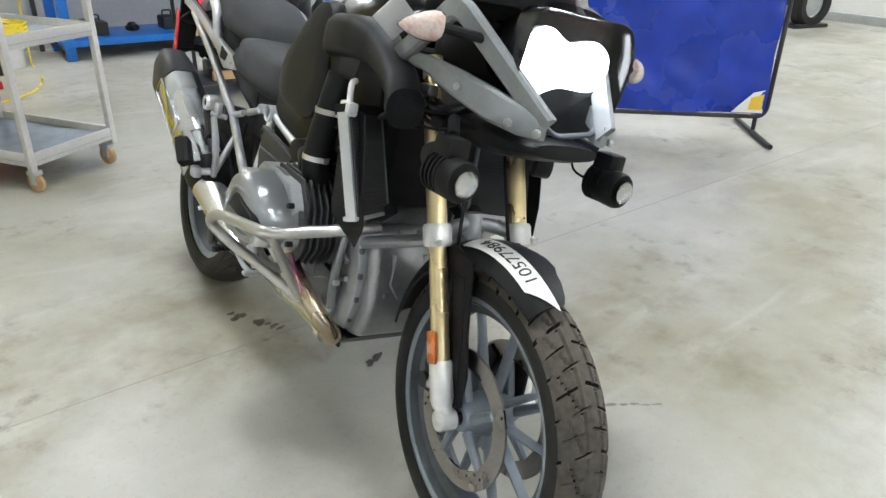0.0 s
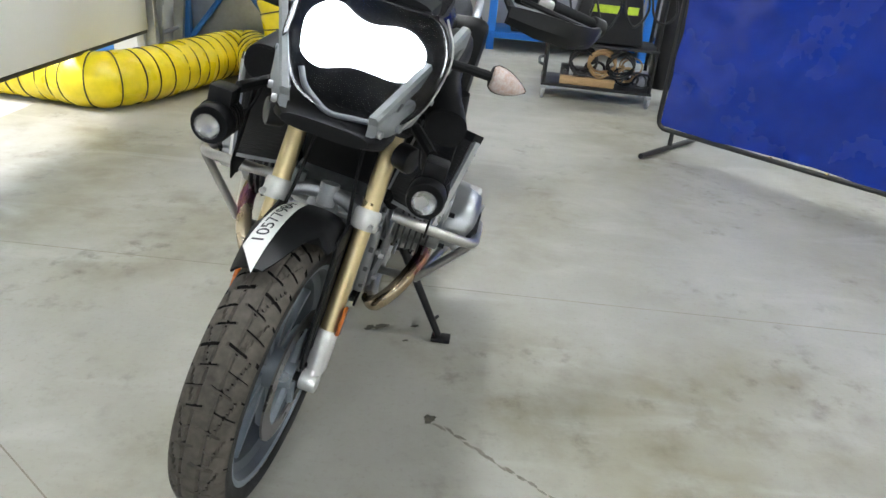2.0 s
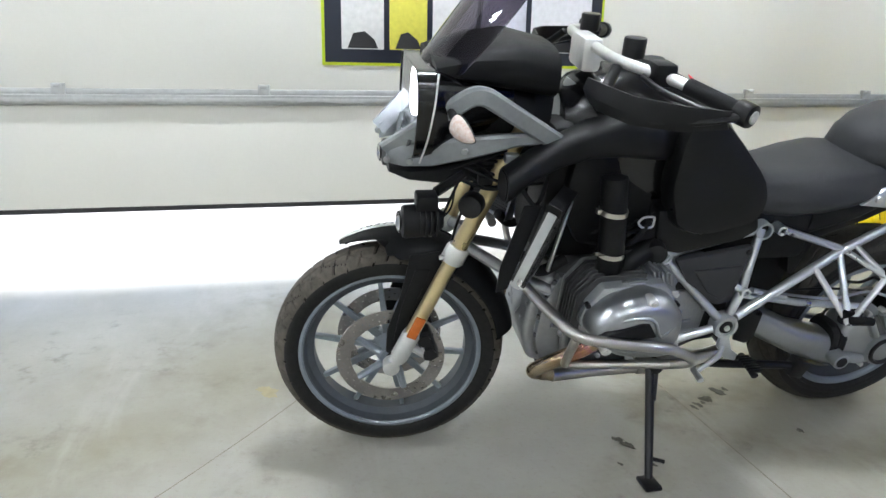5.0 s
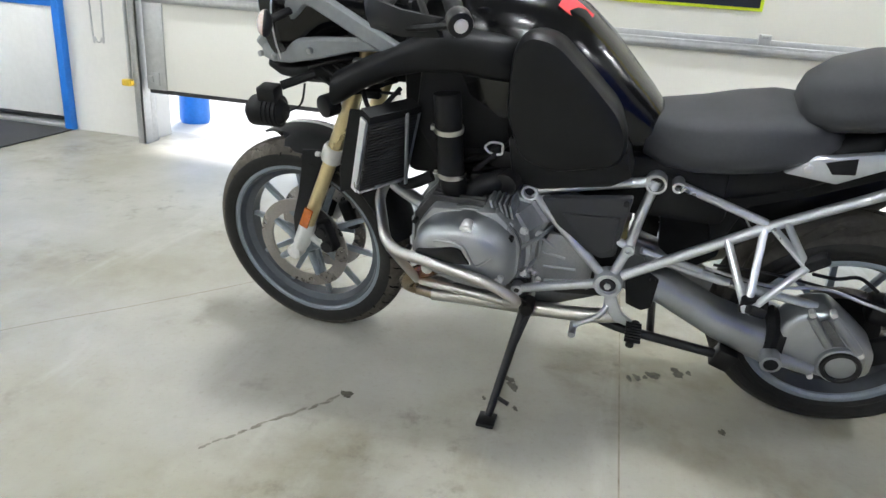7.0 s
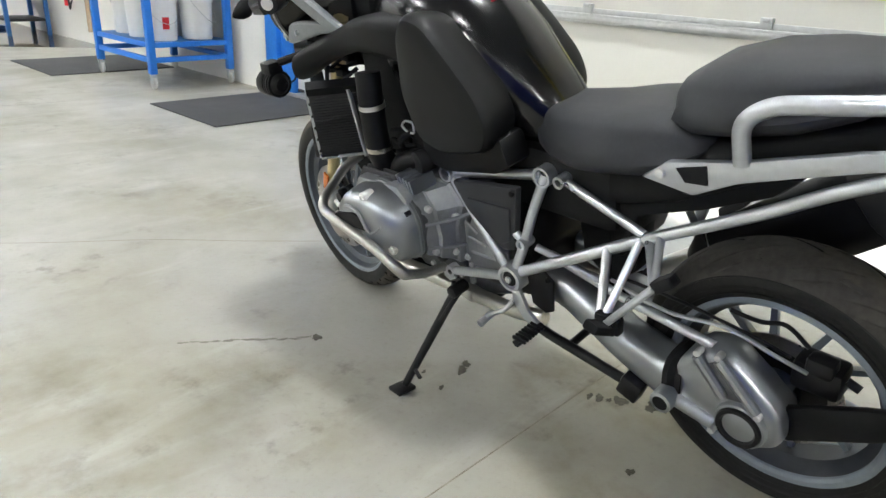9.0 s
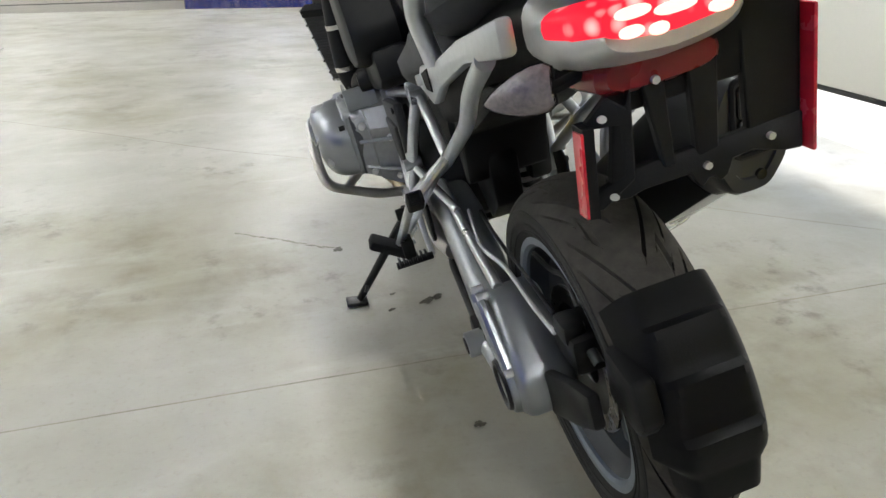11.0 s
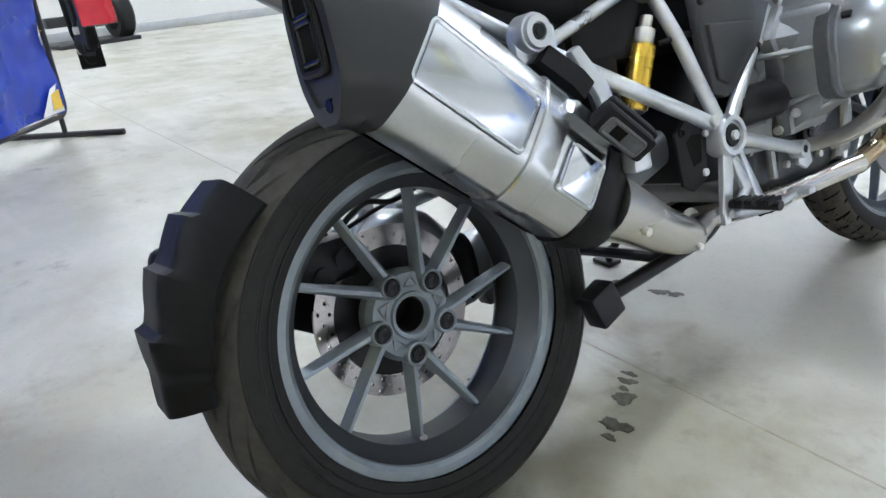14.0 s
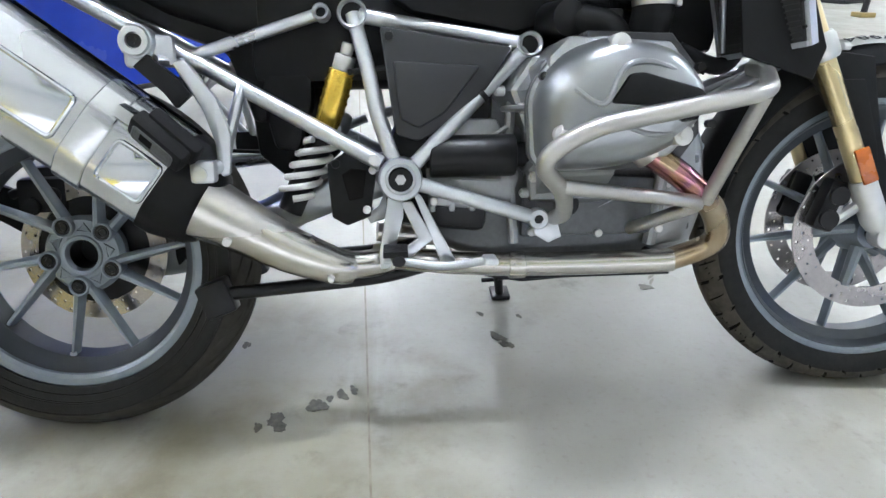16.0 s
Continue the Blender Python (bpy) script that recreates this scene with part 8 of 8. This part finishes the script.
part("line", tube(smooth_line([(1.98, 8.6, 2.2), (1.98, 8.62, 0.8), (1.95, 8.7, 0.45), (1.97, 8.82, 0.5), (1.98, 8.85, 1.5)], 8), 0.012, 8), M_blackst, hz)
part("handle", cyl((1.97, 8.9, 0.42), (1.98, 8.9, 0.72), 0.025, 12, bevel=0.006), M_redp, hz)
pipes = part("wall_pipe", joined(tube([(2.0, 8.3, 0.15), (2.0, 8.3, 3.0)], 0.03, 12)), mat("tan_pipe", (0.4, 0.3, 0.2), 0.5))
tagged(pipes, "tan pipe running down the wall", "pipe")

# west side of the hall: bin, jack, ramp plate, car parts
bn = thing("wheeled_bin", pose(-6.55, 4.62, 0, 0, 0, 20), "blue plastic wheeled bin", "bin")
part("body", loft([oval(0, 0, 0.03, 0.22, 0.22, 24, 4, "xy"), oval(0, 0, 0.3, 0.24, 0.24, 24, 4, "xy"), oval(0, 0, 0.95, 0.28, 0.29, 24, 4, "xy")]), M_blue, bn)
part("lid", box(-0.3, 0.3, -0.31, 0.31, 0.95, 1.0, 0.015), M_blue, bn)
part("wheel", lathe([(0.0, -0.02), (0.08, -0.02), (0.09, 0.0), (0.08, 0.02), (0.0, 0.02)], "x", 20, (-0.2, -0.2, 0.09)), M_blackst, bn)
part("wheel", lathe([(0.0, -0.02), (0.08, -0.02), (0.09, 0.0), (0.08, 0.02), (0.0, 0.02)], "x", 20, (0.2, -0.2, 0.09)), M_blackst, bn)
jk = thing("floor_jack", pose(-6.6, 7.0, 0, 0, 0, -62), "red low-profile floor jack", "jack")
part("frame", joined(box(-0.22, -0.17, -0.9, 0.55, 0.06, 0.18, 0.01), box(0.17, 0.22, -0.9, 0.55, 0.06, 0.18, 0.01)), M_redp, jk)
part("lift_arm", prism([(-0.8, 0.12), (0.2, 0.3), (0.3, 0.26), (-0.8, 0.08)], -0.08, 0.08, bevel=0.01), M_redp, jk)
part("handle", tube([(0, 0.45, 0.18), (0, 1.1, 0.75)], 0.018, 8), M_redp, jk)
for x, y in ((-0.25, -0.8), (0.25, -0.8), (-0.25, 0.5), (0.25, 0.5)):
    part("wheel", lathe([(0.0, -0.02), (0.055, -0.02), (0.06, 0.0), (0.055, 0.02), (0.0, 0.02)], "x", 16, (x, y, 0.06)), M_blackst, jk)
rp = part("ramp_plate", moved(box(-0.22, 0.22, -1.3, 1.3, 0.001, 0.018, 0.004), pose(-3.06, 4.65, 0, 0, 0, -6)), M_cartgrey)
tagged(rp, "flat grey steel ramp plate on the floor", "ramp")


def axle(m, lab):
    t = thing("wheel_dolly", m, lab, "dolly", "wheels by the far wall")
    part("tyre", lathe([(0.17, -0.09), (0.26, -0.1), (0.3, -0.06), (0.3, 0.06), (0.26, 0.1), (0.17, 0.09)], "x", 36, (0, 0, 0.3), closed=True), M_tyre, t)
    part("wheel_disc", lathe([(0.0, 0.04), (0.05, 0.05), (0.16, 0.02), (0.18, 0.06)], "x", 32, (0, 0, 0.3)), M_galv, t)
    part("beam", box(-0.9, -0.05, -0.06, 0.06, 0.24, 0.36, 0.01), M_blackst, t)
    part("skid", box(-0.9, 0.1, -0.3, 0.3, 0.0, 0.05, 0.008), M_blackst, t)


axle(pose(-7.9, 6.3, 0, 0, 0, 25), "black axle with a dirty wheel on a skid")
axle(pose(-8.9, -3.0, 0, 0, 0, 75), "rusty brown wheel on a dolly by the wall")
axle(pose(-9.2, 1.2, 0, 0, 0, 100), "dark wheel on a skid at the far wall")
axle(pose(-7.6, 4.0, 0, 0, 0, 10), "dark wheel assembly beside the blue bin")
eng = thing("engine_block", pose(-8.6, 5.2, 0), "dark engine block on a steel frame", "engine")
part("block", box(-0.4, 0.3, -0.3, 0.3, 0.25, 0.8, 0.05), M_blackst, eng)
part("stand", box(-0.5, 0.4, -0.35, 0.35, 0.0, 0.06, 0.01), M_blackst, eng)
for x, y in ((-0.4, -0.3), (0.3, -0.3), (-0.4, 0.3), (0.3, 0.3)):
    part("leg", box(x - 0.03, x + 0.03, y - 0.03, y + 0.03, 0.05, 0.3, 0.004), M_galv, eng)
stp = thing("axle_stand", pose(-6.3, 5.35, 0), "black axle stand with a brass foot", "stand")
part("column", tube([(0, 0, 0.05), (0.06, 0, 0.6)], 0.035, 10), M_blackst, stp)
part("foot", box(-0.09, 0.09, -0.09, 0.09, 0.0, 0.05, 0.008), mat("brass", (0.4, 0.3, 0.12), 0.4, 0.8), stp)
rail = part("track_rail", box(-9.98, -9.9, -6.0, 16, 0.0, 0.12, 0.005), M_galv)
tagged(rail, "grey kick rail along the far wall", "rail", kind="structure")
